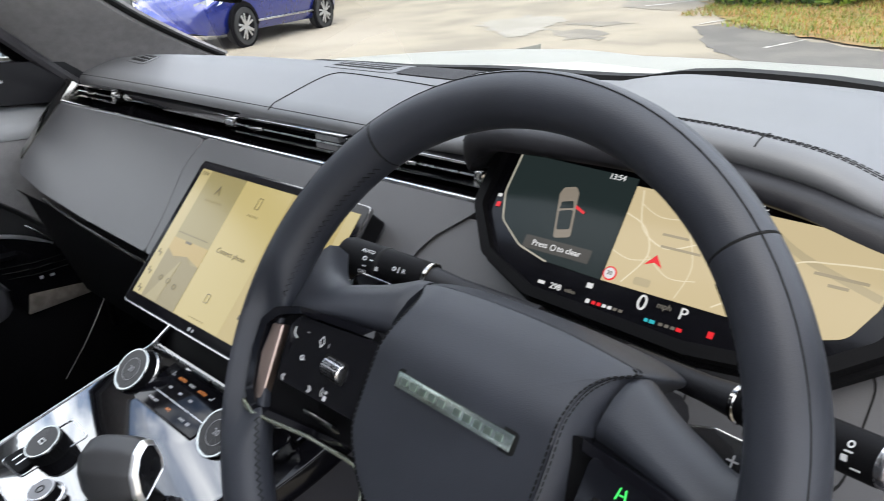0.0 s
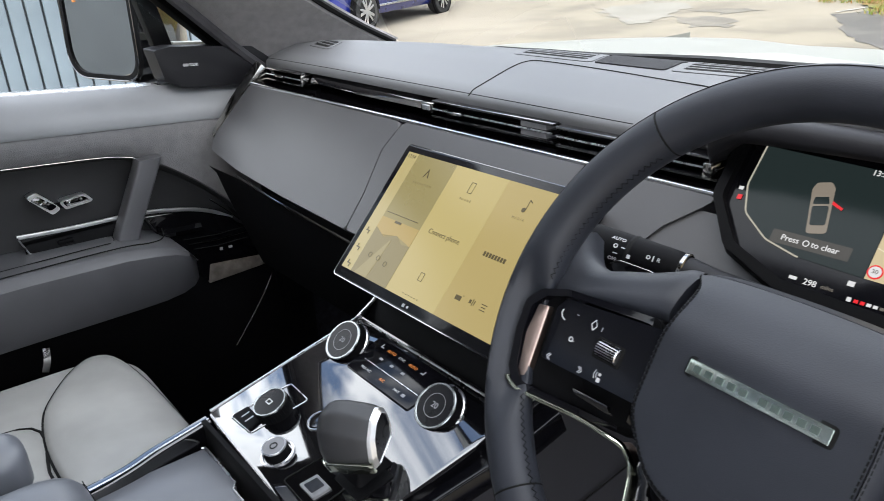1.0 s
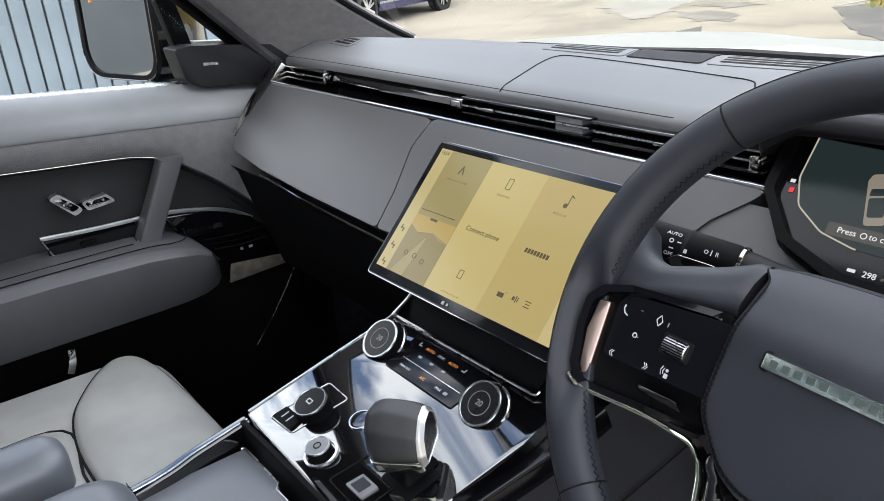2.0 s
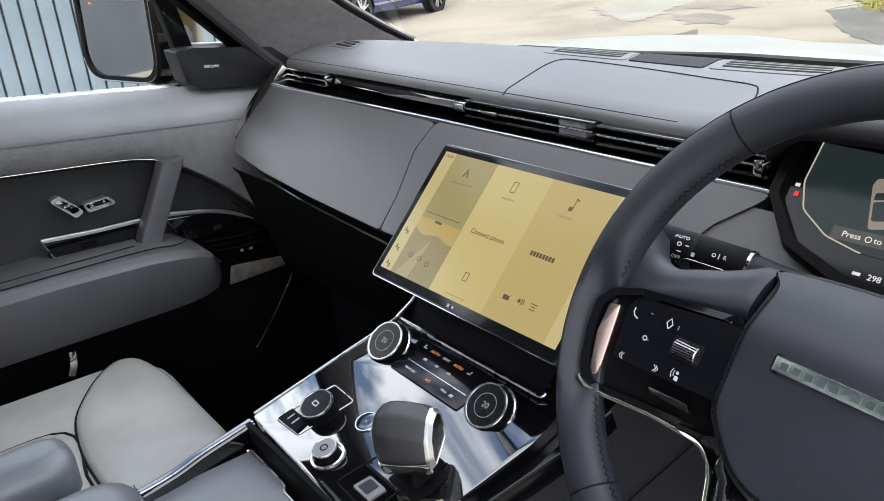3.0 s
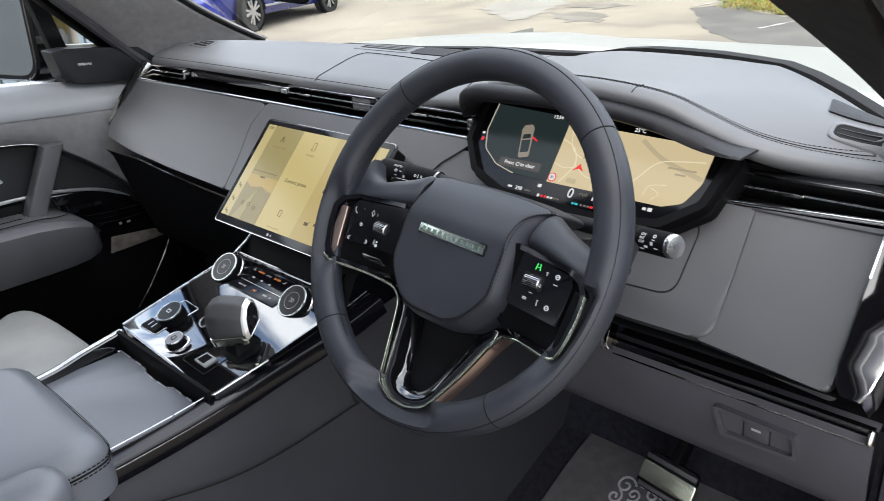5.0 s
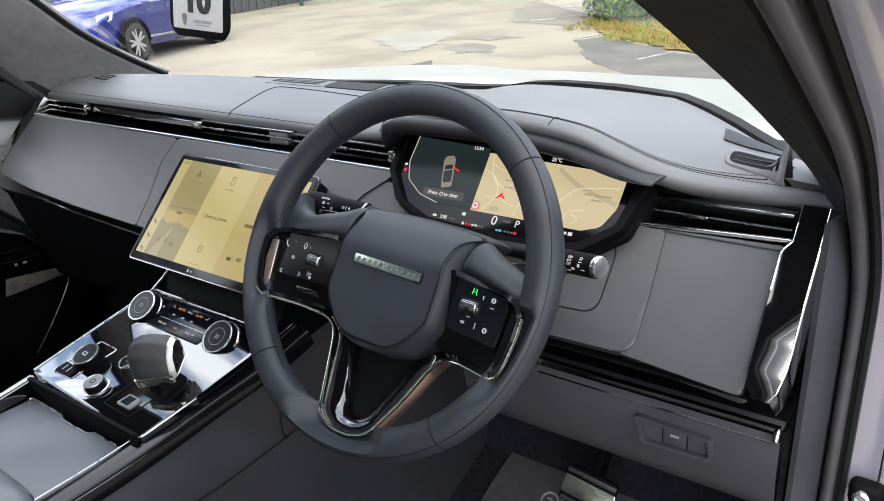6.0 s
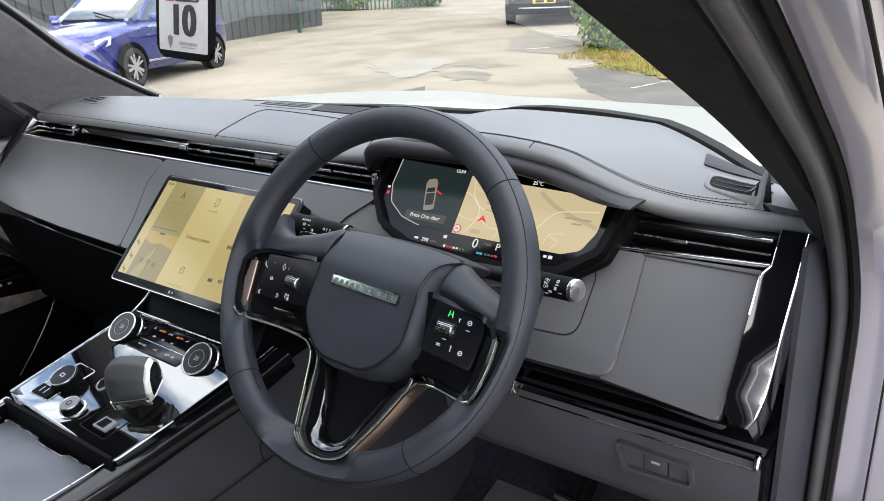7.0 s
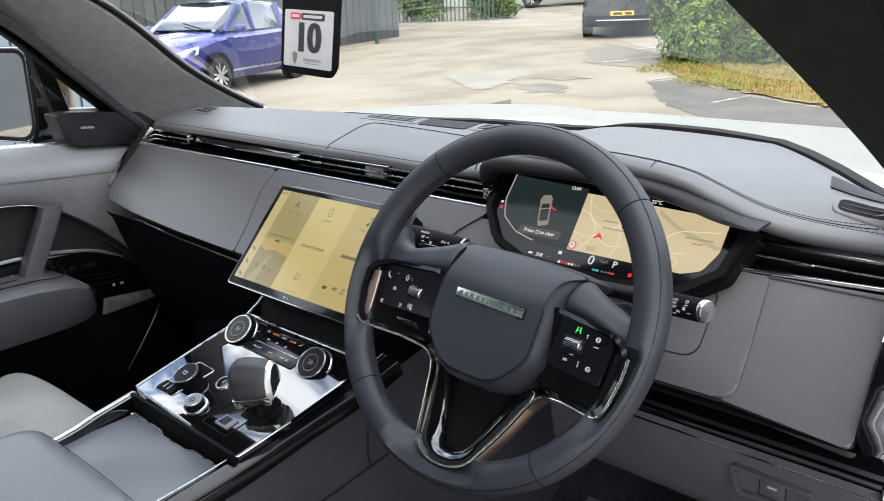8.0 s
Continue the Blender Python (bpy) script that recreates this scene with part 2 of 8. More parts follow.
def ring_prism(outer, inner, depth, m=Matrix(), r=0.0, back=0.0):
    """A frame between two outlines with the same number of points."""
    bm = bmesh.new()
    n = len(outer)
    rows = [[bm.verts.new((p[0], p[1], z)) for p in line] for line, z in ((outer, -back), (outer, depth), (inner, depth), (inner, -back))]
    for k in range(4):
        a, b = rows[k], rows[(k + 1) % 4]
        for i in range(n):
            bm.faces.new((a[i], a[(i + 1) % n], b[(i + 1) % n], b[i]))
    bm.transform(m)
    if r:
        bevel(bm, r, 2, 50)
    return bm


def loft(rows, closed=False, caps=False, ends=False):
    """A skin over rows of points. closed: each row is a ring; caps: rings are closed at both ends; ends: the last row joins the first."""
    bm = bmesh.new()
    vs = [[bm.verts.new(p) for p in row] for row in rows]
    n = len(vs[0])
    for a, b in zip(vs, vs[1:] + ([vs[0]] if ends else [])):
        for i in range(n if closed else n - 1):
            j = (i + 1) % n
            bm.faces.new((a[i], a[j], b[j], b[i]))
    if caps:
        bm.faces.new(vs[0][::-1])
        bm.faces.new(vs[-1])
    return bm


def thicken(bm, depth):
    """Gives a skin a thickness, behind its faces."""
    bmesh.ops.recalc_face_normals(bm, faces=bm.faces)
    bmesh.ops.solidify(bm, geom=list(bm.faces), thickness=depth)
    return bm


def curve(points, steps=8, closed=False):
    """A smooth line through points."""
    pts = [Vector(p) for p in points]
    n, out = len(pts), []
    for i in range(n if closed else n - 1):
        if closed:
            a, b, c, d = pts[i - 1], pts[i], pts[(i + 1) % n], pts[(i + 2) % n]
        else:
            a, b, c, d = pts[max(i - 1, 0)], pts[i], pts[i + 1], pts[min(i + 2, n - 1)]
        for k in range(steps):
            s = k / steps
            out.append(0.5 * (2 * b + (c - a) * s + (2 * a - 5 * b + 4 * c - d) * s * s + (3 * b - a - 3 * c + d) * s ** 3))
    if not closed:
        out.append(pts[-1])
    return out


def sweep(path, profile, up=(0, 0, 1), closed=False, caps=True, scales=None):
    """A profile of (side, up) points carried along a path."""
    path = [Vector(p) for p in path]
    n, rows = len(path), []
    up = Vector(up)
    for i, p in enumerate(path):
        a = path[i - 1] if (i or closed) else p
        b = path[(i + 1) % n] if (i < n - 1 or closed) else p
        way = (b - a).normalized()
        side = way.cross(up).normalized()
        top = side.cross(way).normalized()
        k = scales[i] if scales else 1
        rows.append([p + side * (q[0] * k) + top * (q[1] * k) for q in profile])
    return loft(rows, True, caps and not closed, closed)


def circle(r, n=12, ry=None):
    return [(r * math.cos(2 * math.pi * k / n), (ry or r) * math.sin(2 * math.pi * k / n)) for k in range(n)]


def tube(path, r, n=8, closed=False, up=(0, 0, 1), scales=None):
    return sweep(path, circle(r, n), up, closed, True, scales)


def stitches(path, step, length, r, up, lift=0.0):
    """A row of short thread stitches along a path."""
    path = [Vector(p) for p in path]
    bms, run, due = [], 0.0, step / 2
    up = Vector(up).normalized()
    for a, b in zip(path, path[1:]):
        d = (b - a).length
        while due <= run + d and d > 1e-9:
            p = a + (b - a) * ((due - run) / d)
            w = (b - a).normalized()
            s = w.cross(up).normalized()
            q = w.cross(s)
            m = Matrix((w, s, q)).transposed().to_4x4()
            m.translation = p + up * lift
            one = bmesh.new()
            bmesh.ops.create_cube(one, size=1, matrix=m @ Matrix.Diagonal((length, r * 2, r * 1.4, 1)))
            bms.append(one)
            due += step
        run += d
    return join(*bms)


def plane_matrix(origin, right, up):
    x = Vector(right).normalized()
    z = x.cross(Vector(up)).normalized()
    y = z.cross(x)
    m = Matrix((x, y, z)).transposed().to_4x4()
    m.translation = origin
    return m


def lathe(profile, n=28, m=Matrix(), caps=True):
    """A turned body from (radius, height) points."""
    rows = [[(r * math.cos(2 * math.pi * k / n), r * math.sin(2 * math.pi * k / n), h) for k in range(n)] for r, h in profile]
    bm = loft(rows, True, caps)
    bm.transform(m)
    return bm


def text_bm(body, size, m, depth=0.0003, align="CENTER", spacing=1.0, shear=0.0):
    cu = bpy.data.curves.new("writing", "FONT")
    cu.body, cu.size, cu.align_x, cu.align_y, cu.extrude = body, size, align, "CENTER", depth
    cu.space_character, cu.shear, cu.resolution_u = spacing, shear, 3
    ob = new("writing", cu)
    bpy.context.view_layer.update()
    me = bpy.data.meshes.new_from_object(ob.evaluated_get(bpy.context.evaluated_depsgraph_get()))
    bpy.data.objects.remove(ob)
    bpy.data.curves.remove(cu)
    bm = bmesh.new()
    bm.from_mesh(me)
    bpy.data.meshes.remove(me)
    bm.transform(m)
    return bm


def at(x, y, z=0.0, turn=0.0):
    return Matrix.Translation((x, y, z)) @ Matrix.Rotation(radians(turn), 4, "Z")


def bars(name, m, cells, mat, parent, depth=0.0003):
    """Flat printed or lit bars, each a part of its own."""
    return [part(name, box((w, h, depth), m @ at(x, y, depth / 2)), mat, parent) for x, y, w, h in cells]


# planes on which the cabin is laid out
TILT_W = radians(30.3)
WHEEL = plane_matrix((0, 0, 0), (1, 0, 0), (0, math.sin(TILT_W), math.cos(TILT_W))) @ Matrix.Rotation(radians(-2.6), 4, "Z")
SCREEN = plane_matrix((-0.566, 0.181, 0.008), (1, 0.0, 0), (0, 0.693, 0.721))
CLUSTER = plane_matrix((-0.144, 0.25, 0.062), (1, 0, 0), (0, math.sin(radians(40)), math.cos(radians(40)))) @ at(0.144, 0)
FASCIA = plane_matrix((0, 0.235, 0.012), (1, 0, 0), (0, 0.93, 1))
CONSOLE = plane_matrix((0, -0.13, -0.2367), (1, 0, -0.026), (0, 1, 0.25))


# ---- dashboard ----
DASH_L = -1.160
dash = thing("dashboard", (-0.40, 0.30, -0.10), "wide black leather dashboard with stitched top, vents and gloss trim", "dashboard")
# stations: x, lip y, lip z, crest z
PAD = [(-1.165, 0.288, 0.058, 0.070), (-1.10, 0.282, 0.061, 0.075), (-0.85, 0.279, 0.062, 0.079), (-0.50, 0.276, 0.061, 0.081), (-0.28, 0.274, 0.060, 0.083),
       (-0.20, 0.266, 0.064, 0.086), (-0.165, 0.240, 0.084, 0.092), (-0.13, 0.222, 0.100, 0.098), (-0.06, 0.214, 0.108, 0.099), (0.006, 0.210, 0.110, 0.098), (0.065, 0.210, 0.106, 0.096),
       (0.108, 0.213, 0.098, 0.095), (0.140, 0.222, 0.083, 0.093), (0.178, 0.237, 0.064, 0.088), (0.215, 0.250, 0.053, 0.081), (0.255, 0.262, 0.047, 0.072), (0.30, 0.270, 0.044, 0.066), (0.357, 0.276, 0.042, 0.060)]


def pad_far(x):
    """The far edge of the pad, which curves in at both ends."""
    return float(np.interp(x, (-1.165, -1.10, -0.85, -0.66, -0.41, -0.11, 0.05, 0.105, 0.176, 0.274, 0.32, 0.357), (0.40, 0.44, 0.492, 0.510, 0.522, 0.522, 0.520, 0.510, 0.452, 0.375, 0.335, 0.305)))


def pad_section(x, yl, zl, zc):
    far = pad_far(x)
    q = min(0.41, yl + (far - yl) * 0.60)
    # before the passenger the top runs down flat to a thin crisp edge
    k = max(0.0, min(1.0, (-0.215 - x) / 0.08))
    lip = zl - 0.0085 * k

    def slope(share, round_z):
        return round_z * (1 - k) + (lip + 0.0022 + (zc - lip - 0.0022) * share ** 0.9) * k
    front = [(0.030, -0.022, 0.030, -0.0225), (0.010, -0.020, 0.008, -0.0225), (0.002, -0.013, 0.0006, -0.0200), (0.0, -0.006, 0.0, -0.0140), (0.004, -0.001, 0.0020, -0.0098), (0.010, 0.0022, 0.0050, -0.0078)]
    rows = [(x, yl + y0 * (1 - k) + y1 * k, zl + z0 * (1 - k) + z1 * k) for y0, z0, y1, z1 in front]
    wide = q - yl
    rise = (0.38 * (zc - zl) - 0.0006) / (0.4 * wide - 0.018)
    for y, round_z in ((0.018 - 0.006 * k, zl + 0.0036), (0.030, zl + 0.0036 + 0.012 * rise), (wide * 0.40, zl * 0.62 + zc * 0.38 + 0.003), (wide * 0.72, zl * 0.28 + zc * 0.72 + 0.0025)):
        rows.append((x, yl + y, slope(y / wide, round_z)))
    return rows + [(x, q, zc), (x, q + (far - q) * 0.55, zc - 0.001), (x, far - 0.012, zc - 0.006), (x, far, zc - 0.014), (x, far + 0.005, zc - 0.06)]


def smooth_rows(stations, fn, steps=6):
    pts = [Vector(s) if len(s) == 3 else Vector(s[:4]) for s in stations]
    return [fn(*p) for p in curve4(pts, steps)]


def curve4(pts, steps):
    out = []
    for i in range(len(pts) - 1):
        a, b, c, d = pts[max(i - 1, 0)], pts[i], pts[i + 1], pts[min(i + 2, len(pts) - 1)]
        for k in range(steps):
            s = k / steps
            out.append(0.5 * (2 * b + (c - a) * s + (2 * a - 5 * b + 4 * c - d) * s * s + (3 * b - a - 3 * c + d) * s ** 3))
    out.append(pts[-1])
    return out


pad_rows = smooth_rows(PAD, pad_section)
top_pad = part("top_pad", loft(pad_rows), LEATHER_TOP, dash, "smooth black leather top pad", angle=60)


def pad_height(x, y):
    """The top pad's surface, for what lies on it."""
    def height(row):
        for a, b in zip(row[4:], row[5:]):
            if a[1] <= y <= b[1]:
                return a[2] + (b[2] - a[2]) * (y - a[1]) / (b[1] - a[1])
        return row[10][2] if y > row[4][1] else row[4][2]
    i = max(1, min(len(pad_rows) - 1, next((k for k, row in enumerate(pad_rows) if row[0][0] >= x), len(pad_rows) - 1)))
    r0, r1 = pad_rows[i - 1], pad_rows[i]
    s = (x - r0[0][0]) / max(1e-6, r1[0][0] - r0[0][0])
    return height(r0) * (1 - s) + height(r1) * s


def on_pad(points, lift=0.0008):
    return [(x, y, pad_height(x, y) + lift) for x, y in points]


# seams and stitching of the pad
seam_line = on_pad([(p.x, p.y) for p in curve([(-0.567, 0.279, 0), (-0.574, 0.32, 0), (-0.583, 0.372, 0), (-0.578, 0.396, 0), (-0.552, 0.402, 0), (-0.45, 0.396, 0), (-0.35, 0.386, 0), (-0.288, 0.378, 0), (-0.266, 0.358, 0), (-0.245, 0.30, 0), (-0.234, 0.274, 0)], 8)], 0.0)
part("seam", tube(seam_line, 0.0010, 6), SEAM, top_pad)


def lip_line(dy, lift):
    return [Vector((r[6][0], r[6][1] - 0.002 + dy, pad_height(r[6][0], r[6][1] - 0.002 + dy) + lift)) for r in pad_rows if -0.13 < r[0][0] < 0.335]


part("stitching", join(stitches(lip_line(0.0015, 0.0002), 0.0046, 0.0034, 0.00035, (0, -0.3, 1)), stitches(lip_line(0.0075, 0.0002), 0.0046, 0.0034, 0.00035, (0, -0.3, 1))), THREAD, top_pad, "twin rows of black stitching")
part("piping", tube(lip_line(0.0045, 0.0), 0.0006, 6), SEAM, top_pad)
part("seam", tube(on_pad([(0.066, 0.2145 + 0.004 * k) for k in range(7)], 0.0001), 0.0006, 6), SEAM, top_pad)

# demister grilles, centre mesh, side mesh and side demister on the pad
def draped(outline, top, low=-0.004):
    """A thin plate that follows the pad."""
    bm = bmesh.new()
    cx, cy = sum(p[0] for p in outline) / len(outline), sum(p[1] for p in outline) / len(outline)
    rings = [[bm.verts.new((cx + (p[0] - cx) * k, cy + (p[1] - cy) * k, pad_height(cx + (p[0] - cx) * k, cy + (p[1] - cy) * k) + z)) for p in outline] for k, z in ((1, low), (1, top), (0.7, top), (0.35, top))]
    n = len(outline)
    for a, b in zip(rings, rings[1:]):
        for i in range(n):
            bm.faces.new((a[i], a[(i + 1) % n], b[(i + 1) % n], b[i]))
    bm.faces.new(rings[-1])
    return bm


def draped_ring(outer, inner, top, low=-0.004):
    rows = [[(p[0], p[1], pad_height(p[0], p[1]) + z) for p in line] for line, z in ((outer, low), (outer, top * 0.6), ([(a[0] * 0.7 + b[0] * 0.3, a[1] * 0.7 + b[1] * 0.3) for a, b in zip(outer, inner)], top), (inner, top), (inner, low))]
    return loft(rows, True)


def between_lines(corners, s, t):
    a, b, c, d = (Vector(p) for p in corners)
    return a.lerp(b, s).lerp(d.lerp(c, s), t)


def quad_outline(corners, m0, m1, n0, n1, r):
    """A rounded quad inside four corners (near left, near right, far right, far left), by its fractions."""
    q = [between_lines(corners, s, t) for s, t in ((m0, n0), (m1, n0), (m1, n1), (m0, n1))]
    line = []
    for i in range(4):
        a, b = q[i], q[(i + 1) % 4]
        line += [a.lerp(b, k / 5) for k in range(5)]
    out = []
    pts = rounded([(p.x, p.y) for p in q], r, 4)
    n = len(pts)
    for i in range(n):
        a, b = Vector(pts[i]), Vector(pts[(i + 1) % n])
        k = max(1, int((b - a).length / 0.02))
        out += [a.lerp(b, j / k) for j in range(k)]
    return out


def grille(name, corners, slots, parent, m=(0.08, 0.92), nn=(0.14, 0.86)):
    outer = quad_outline(corners, 0, 1, 0, 1, 0.008)
    cx, cy = sum(p[0] for p in outer) / len(outer), sum(p[1] for p in outer) / len(outer)
    inner_c = [between_lines(corners, s, t) for s, t in ((m[0], nn[0]), (m[1], nn[0]), (m[1], nn[1]), (m[0], nn[1]))]
    inner = [(between_lines(inner_c, *quad_fraction(corners, p))) for p in outer]
    g = part(name, draped_ring(outer, inner, 0.0016), LEATHER_TOP, parent, "low moulded frame")
    part("backing", draped(inner, 0.0003), SEAM, g)
    for k in range(slots - 1):
        t = nn[0] + (nn[1] - nn[0]) * (k + 1) / slots
        path = [between_lines(corners, m[0] + (m[1] - m[0]) * s / 8, t) for s in range(9)]
        part("slat", sweep([(p.x, p.y, pad_height(p.x, p.y) + 0.0012) for p in path], rounded([(-0.0019, -0.0012), (0.0019, -0.0012), (0.0019, 0.0005), (-0.0019, 0.0005)], 0.0004, 2)), LEATHER_TOP, g)
    return g


def quad_fraction(corners, p):
    """Where a point lies in a quad, as two fractions."""
    s, t = 0.5, 0.5
    a, b, c, d = (Vector(q) for q in corners)
    for _ in range(12):
        q = a.lerp(b, s).lerp(d.lerp(c, s), t)
        ds, dt = (b - a).lerp(c - d, t), d.lerp(c, s) - a.lerp(b, s)
        det = ds.x * dt.y - ds.y * dt.x
        e = Vector(p) - q
        s, t = s + (e.x * dt.y - e.y * dt.x) / det, t + (ds.x * e.y - ds.y * e.x) / det
    return s, t


grille("demister_grille", [(-0.634, 0.422), (-0.486, 0.418), (-0.516, 0.492), (-0.668, 0.498)], 4, dash)
part("speaker_mesh", draped(quad_outline([(-0.480, 0.418), (-0.368, 0.412), (-0.392, 0.494), (-0.510, 0.496)], 0, 1, 0, 1, 0.006), 0.0016), MESH, dash, "dark speaker mesh")
grille("demister_grille", [(-0.360, 0.412), (-0.212, 0.418), (-0.240, 0.494), (-0.386, 0.494)], 4, dash)
grille("side_grille", [(-1.110, 0.352), (-1.030, 0.345), (-1.040, 0.385), (-1.105, 0.395)], 3, dash)
dem_o = quad_outline([(0.236, 0.293), (0.308, 0.286), (0.304, 0.314), (0.232, 0.325)], 0, 1, 0, 1, 0.012)
dcx, dcy = sum(p[0] for p in dem_o) / len(dem_o), sum(p[1] for p in dem_o) / len(dem_o)
dem_i = [(dcx + (p[0] - dcx) * 0.86, dcy + (p[1] - dcy) * 0.74) for p in dem_o]
side_dem = part("side_demister", draped_ring(dem_o, dem_i, 0.0024), LEATHER_TOP, dash, "low moulded frame")
part("backing", draped(dem_i, 0.0017), SEAM, side_dem)
for k in (-1, 1):
    part("slat", sweep([(dcx + 0.027 * s, dcy + 0.0042 * k - 0.0025 * s, pad_height(dcx + 0.027 * s, dcy + 0.0042 * k) + 0.0020) for s in (-1, -0.5, 0, 0.5, 1)], rounded([(-0.0012, -0.0012), (0.0012, -0.0012), (0.0012, 0.0006), (-0.0012, 0.0006)], 0.0004, 2)), SOFT, side_dem)
part("speaker_mesh", draped(quad_outline([(0.222, 0.337), (0.300, 0.327), (0.296, 0.348), (0.212, 0.376)], 0, 1, 0, 1, 0.004), 0.0018), SOFT, dash, "dark speaker mesh")

# vent band behind the lip
part("vent_band", loft([[(x, 0.345, 0.060), (x, 0.312, 0.044), (x, 0.308, 0.016), (x, 0.262, 0.010), (x, 0.238, 0.013)] for x in (DASH_L + 0.004, -0.6, -0.178)]), GLOSS, dash, "piano black band")
part("vent_band", loft([[(x, 0.345, 0.060 - d), (x, 0.302, 0.040 - d), (x, 0.296, 0.004 - d), (x, 0.250, -0.008), (x, 0.222, 0.002)] for x, d in ((0.150, 0.002), (0.25, 0.006), (0.326, 0.004))]), GLOSS, dash, "piano black band")


def vent(name, x0, x1, zs, y0, parent, tab=None, block=None):
    """Horizontal slats between x0 and x1, with a chrome-edged tab to aim them."""
    v = part(name, box((x1 - x0, 0.010, 0.006 + zs[0] - zs[-1]), Matrix.Translation(((x0 + x1) / 2, y0 + 0.026, (zs[0] + zs[-1]) / 2))), SEAM, parent, "black slatted air vent")
    for z in zs:
        s = part("slat", box((x1 - x0, 0.022, 0.0032), Matrix.Translation(((x0 + x1) / 2, y0 + 0.008, z)), 0.001), GLOSS, v)
        part("edge", box((x1 - x0 - 0.004, 0.0012, 0.0015), Matrix.Translation(((x0 + x1) / 2, y0 - 0.0032, z + 0.0004))), SATIN if z == zs[1] else DARK_CHROME, s)
    if tab:
        part("tab", box((0.030, 0.012, 0.0045), Matrix.Translation((tab, y0 - 0.003, zs[len(zs) // 2] + 0.001)), 0.0015), DARK_CHROME, v, "dark chrome tab")
    if block:
        part("divider", box((0.042, 0.020, zs[0] - zs[-1]), Matrix.Translation((block, y0 + 0.010, (zs[0] + zs[-1]) / 2 - 0.002)), 0.0015), GREYBLOCK, v, "satin grey divider block")
    return v


vent("air_vent", -1.148, -0.995, (0.040, 0.030, 0.021), 0.272, dash, -1.07)
part("vent_end", box((0.005, 0.020, 0.016), Matrix.Translation((-0.992, 0.276, 0.031)), 0.002), DARK_CHROME, dash)
vent("air_vent", -0.628, -0.405, (0.040, 0.030, 0.020), 0.268, dash, -0.575, -0.440)
vent("air_vent", -0.400, -0.196, (0.039, 0.029, 0.019), 0.266, dash, -0.30, None)
# the gloss strip's tapered sky highlight, added as a chrome piece
part("highlight_wedge", loft([[(x, 0.2700, 0.0262), (x, 0.2690, 0.0266), (x, 0.2690 + h * 0.7, 0.0266 + h), (x, 0.2760, 0.0266 + h)] for x, h in ((-0.830, 0.0006), (-0.760, 0.0034), (-0.700, 0.0060), (-0.655, 0.0074))], True, True), CHROME, dash, "chrome wedge for the sky highlight on the strip")
tab_end = part("vent_end", box((0.026, 0.012, 0.013), Matrix.Translation((-0.641, 0.272, 0.0305)), 0.002), DARK_CHROME, dash, "satin metal vent end")
part("plate", box((0.016, 0.003, 0.007), Matrix.Translation((-0.641, 0.2655, 0.0305)), 0.001), SATIN, tab_end)
part("vent_end", box((0.010, 0.022, 0.016), Matrix.Translation((-0.203, 0.268, 0.028)), 0.002), DARK_CHROME, dash, "satin metal vent end")
part("trim_strip", loft([[(x, 0.300, 0.041), (x, 0.289, 0.040), (x, 0.277 + 0.006 * k, 0.033), (x, 0.272 + 0.008 * k, 0.026), (x, 0.30, 0.020)] for x, k in ((-0.985, 1.0), (-0.90, 0.7), (-0.80, 0.3), (-0.72, 0.0), (-0.650, 0.0))], True, True), GLOSS, dash, "metal strip painted black for its dark reflection between the vents", angle=60)
vent("air_vent", 0.168, 0.322, (0.028, 0.014, 0.000), 0.252, dash, 0.225)

# fascia panels
FACE_T = 0.004
left_face = rounded([(-1.126, 0.002, 0.006), (-1.143, -0.112, 0.012), (-1.120, -0.136, 0.02), (-1.00, -0.150, 0.03), (-0.83, -0.159, 0.04), (-0.643, -0.164, 0.004), (-0.6470, -0.11, 0.05), (-0.6620, -0.045, 0.03), (-0.651, 0.0, 0.010)], 0.01, 5)
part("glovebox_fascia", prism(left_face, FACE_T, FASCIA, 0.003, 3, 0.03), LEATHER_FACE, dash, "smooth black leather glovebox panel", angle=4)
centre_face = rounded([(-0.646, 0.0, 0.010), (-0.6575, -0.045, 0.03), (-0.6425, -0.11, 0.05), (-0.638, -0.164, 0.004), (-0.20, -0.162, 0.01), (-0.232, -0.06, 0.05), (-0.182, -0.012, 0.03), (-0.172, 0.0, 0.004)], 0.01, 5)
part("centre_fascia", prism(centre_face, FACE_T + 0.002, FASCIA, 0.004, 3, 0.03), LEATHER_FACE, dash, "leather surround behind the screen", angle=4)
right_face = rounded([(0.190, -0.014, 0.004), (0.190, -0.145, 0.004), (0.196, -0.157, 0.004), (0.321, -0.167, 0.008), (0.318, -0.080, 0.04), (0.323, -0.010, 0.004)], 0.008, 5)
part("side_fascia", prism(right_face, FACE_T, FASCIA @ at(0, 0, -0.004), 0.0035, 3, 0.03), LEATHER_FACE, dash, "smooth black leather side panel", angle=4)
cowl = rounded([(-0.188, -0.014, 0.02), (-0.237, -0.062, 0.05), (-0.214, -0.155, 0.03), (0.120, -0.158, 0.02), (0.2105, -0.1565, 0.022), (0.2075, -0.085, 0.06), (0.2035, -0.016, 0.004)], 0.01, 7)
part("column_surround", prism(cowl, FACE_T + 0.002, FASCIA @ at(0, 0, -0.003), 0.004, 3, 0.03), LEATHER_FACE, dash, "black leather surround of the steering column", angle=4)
pod = rounded([(0.055, -0.03), (0.160, -0.040), (0.160, -0.124), (0.055, -0.128)], 0.020, 7)
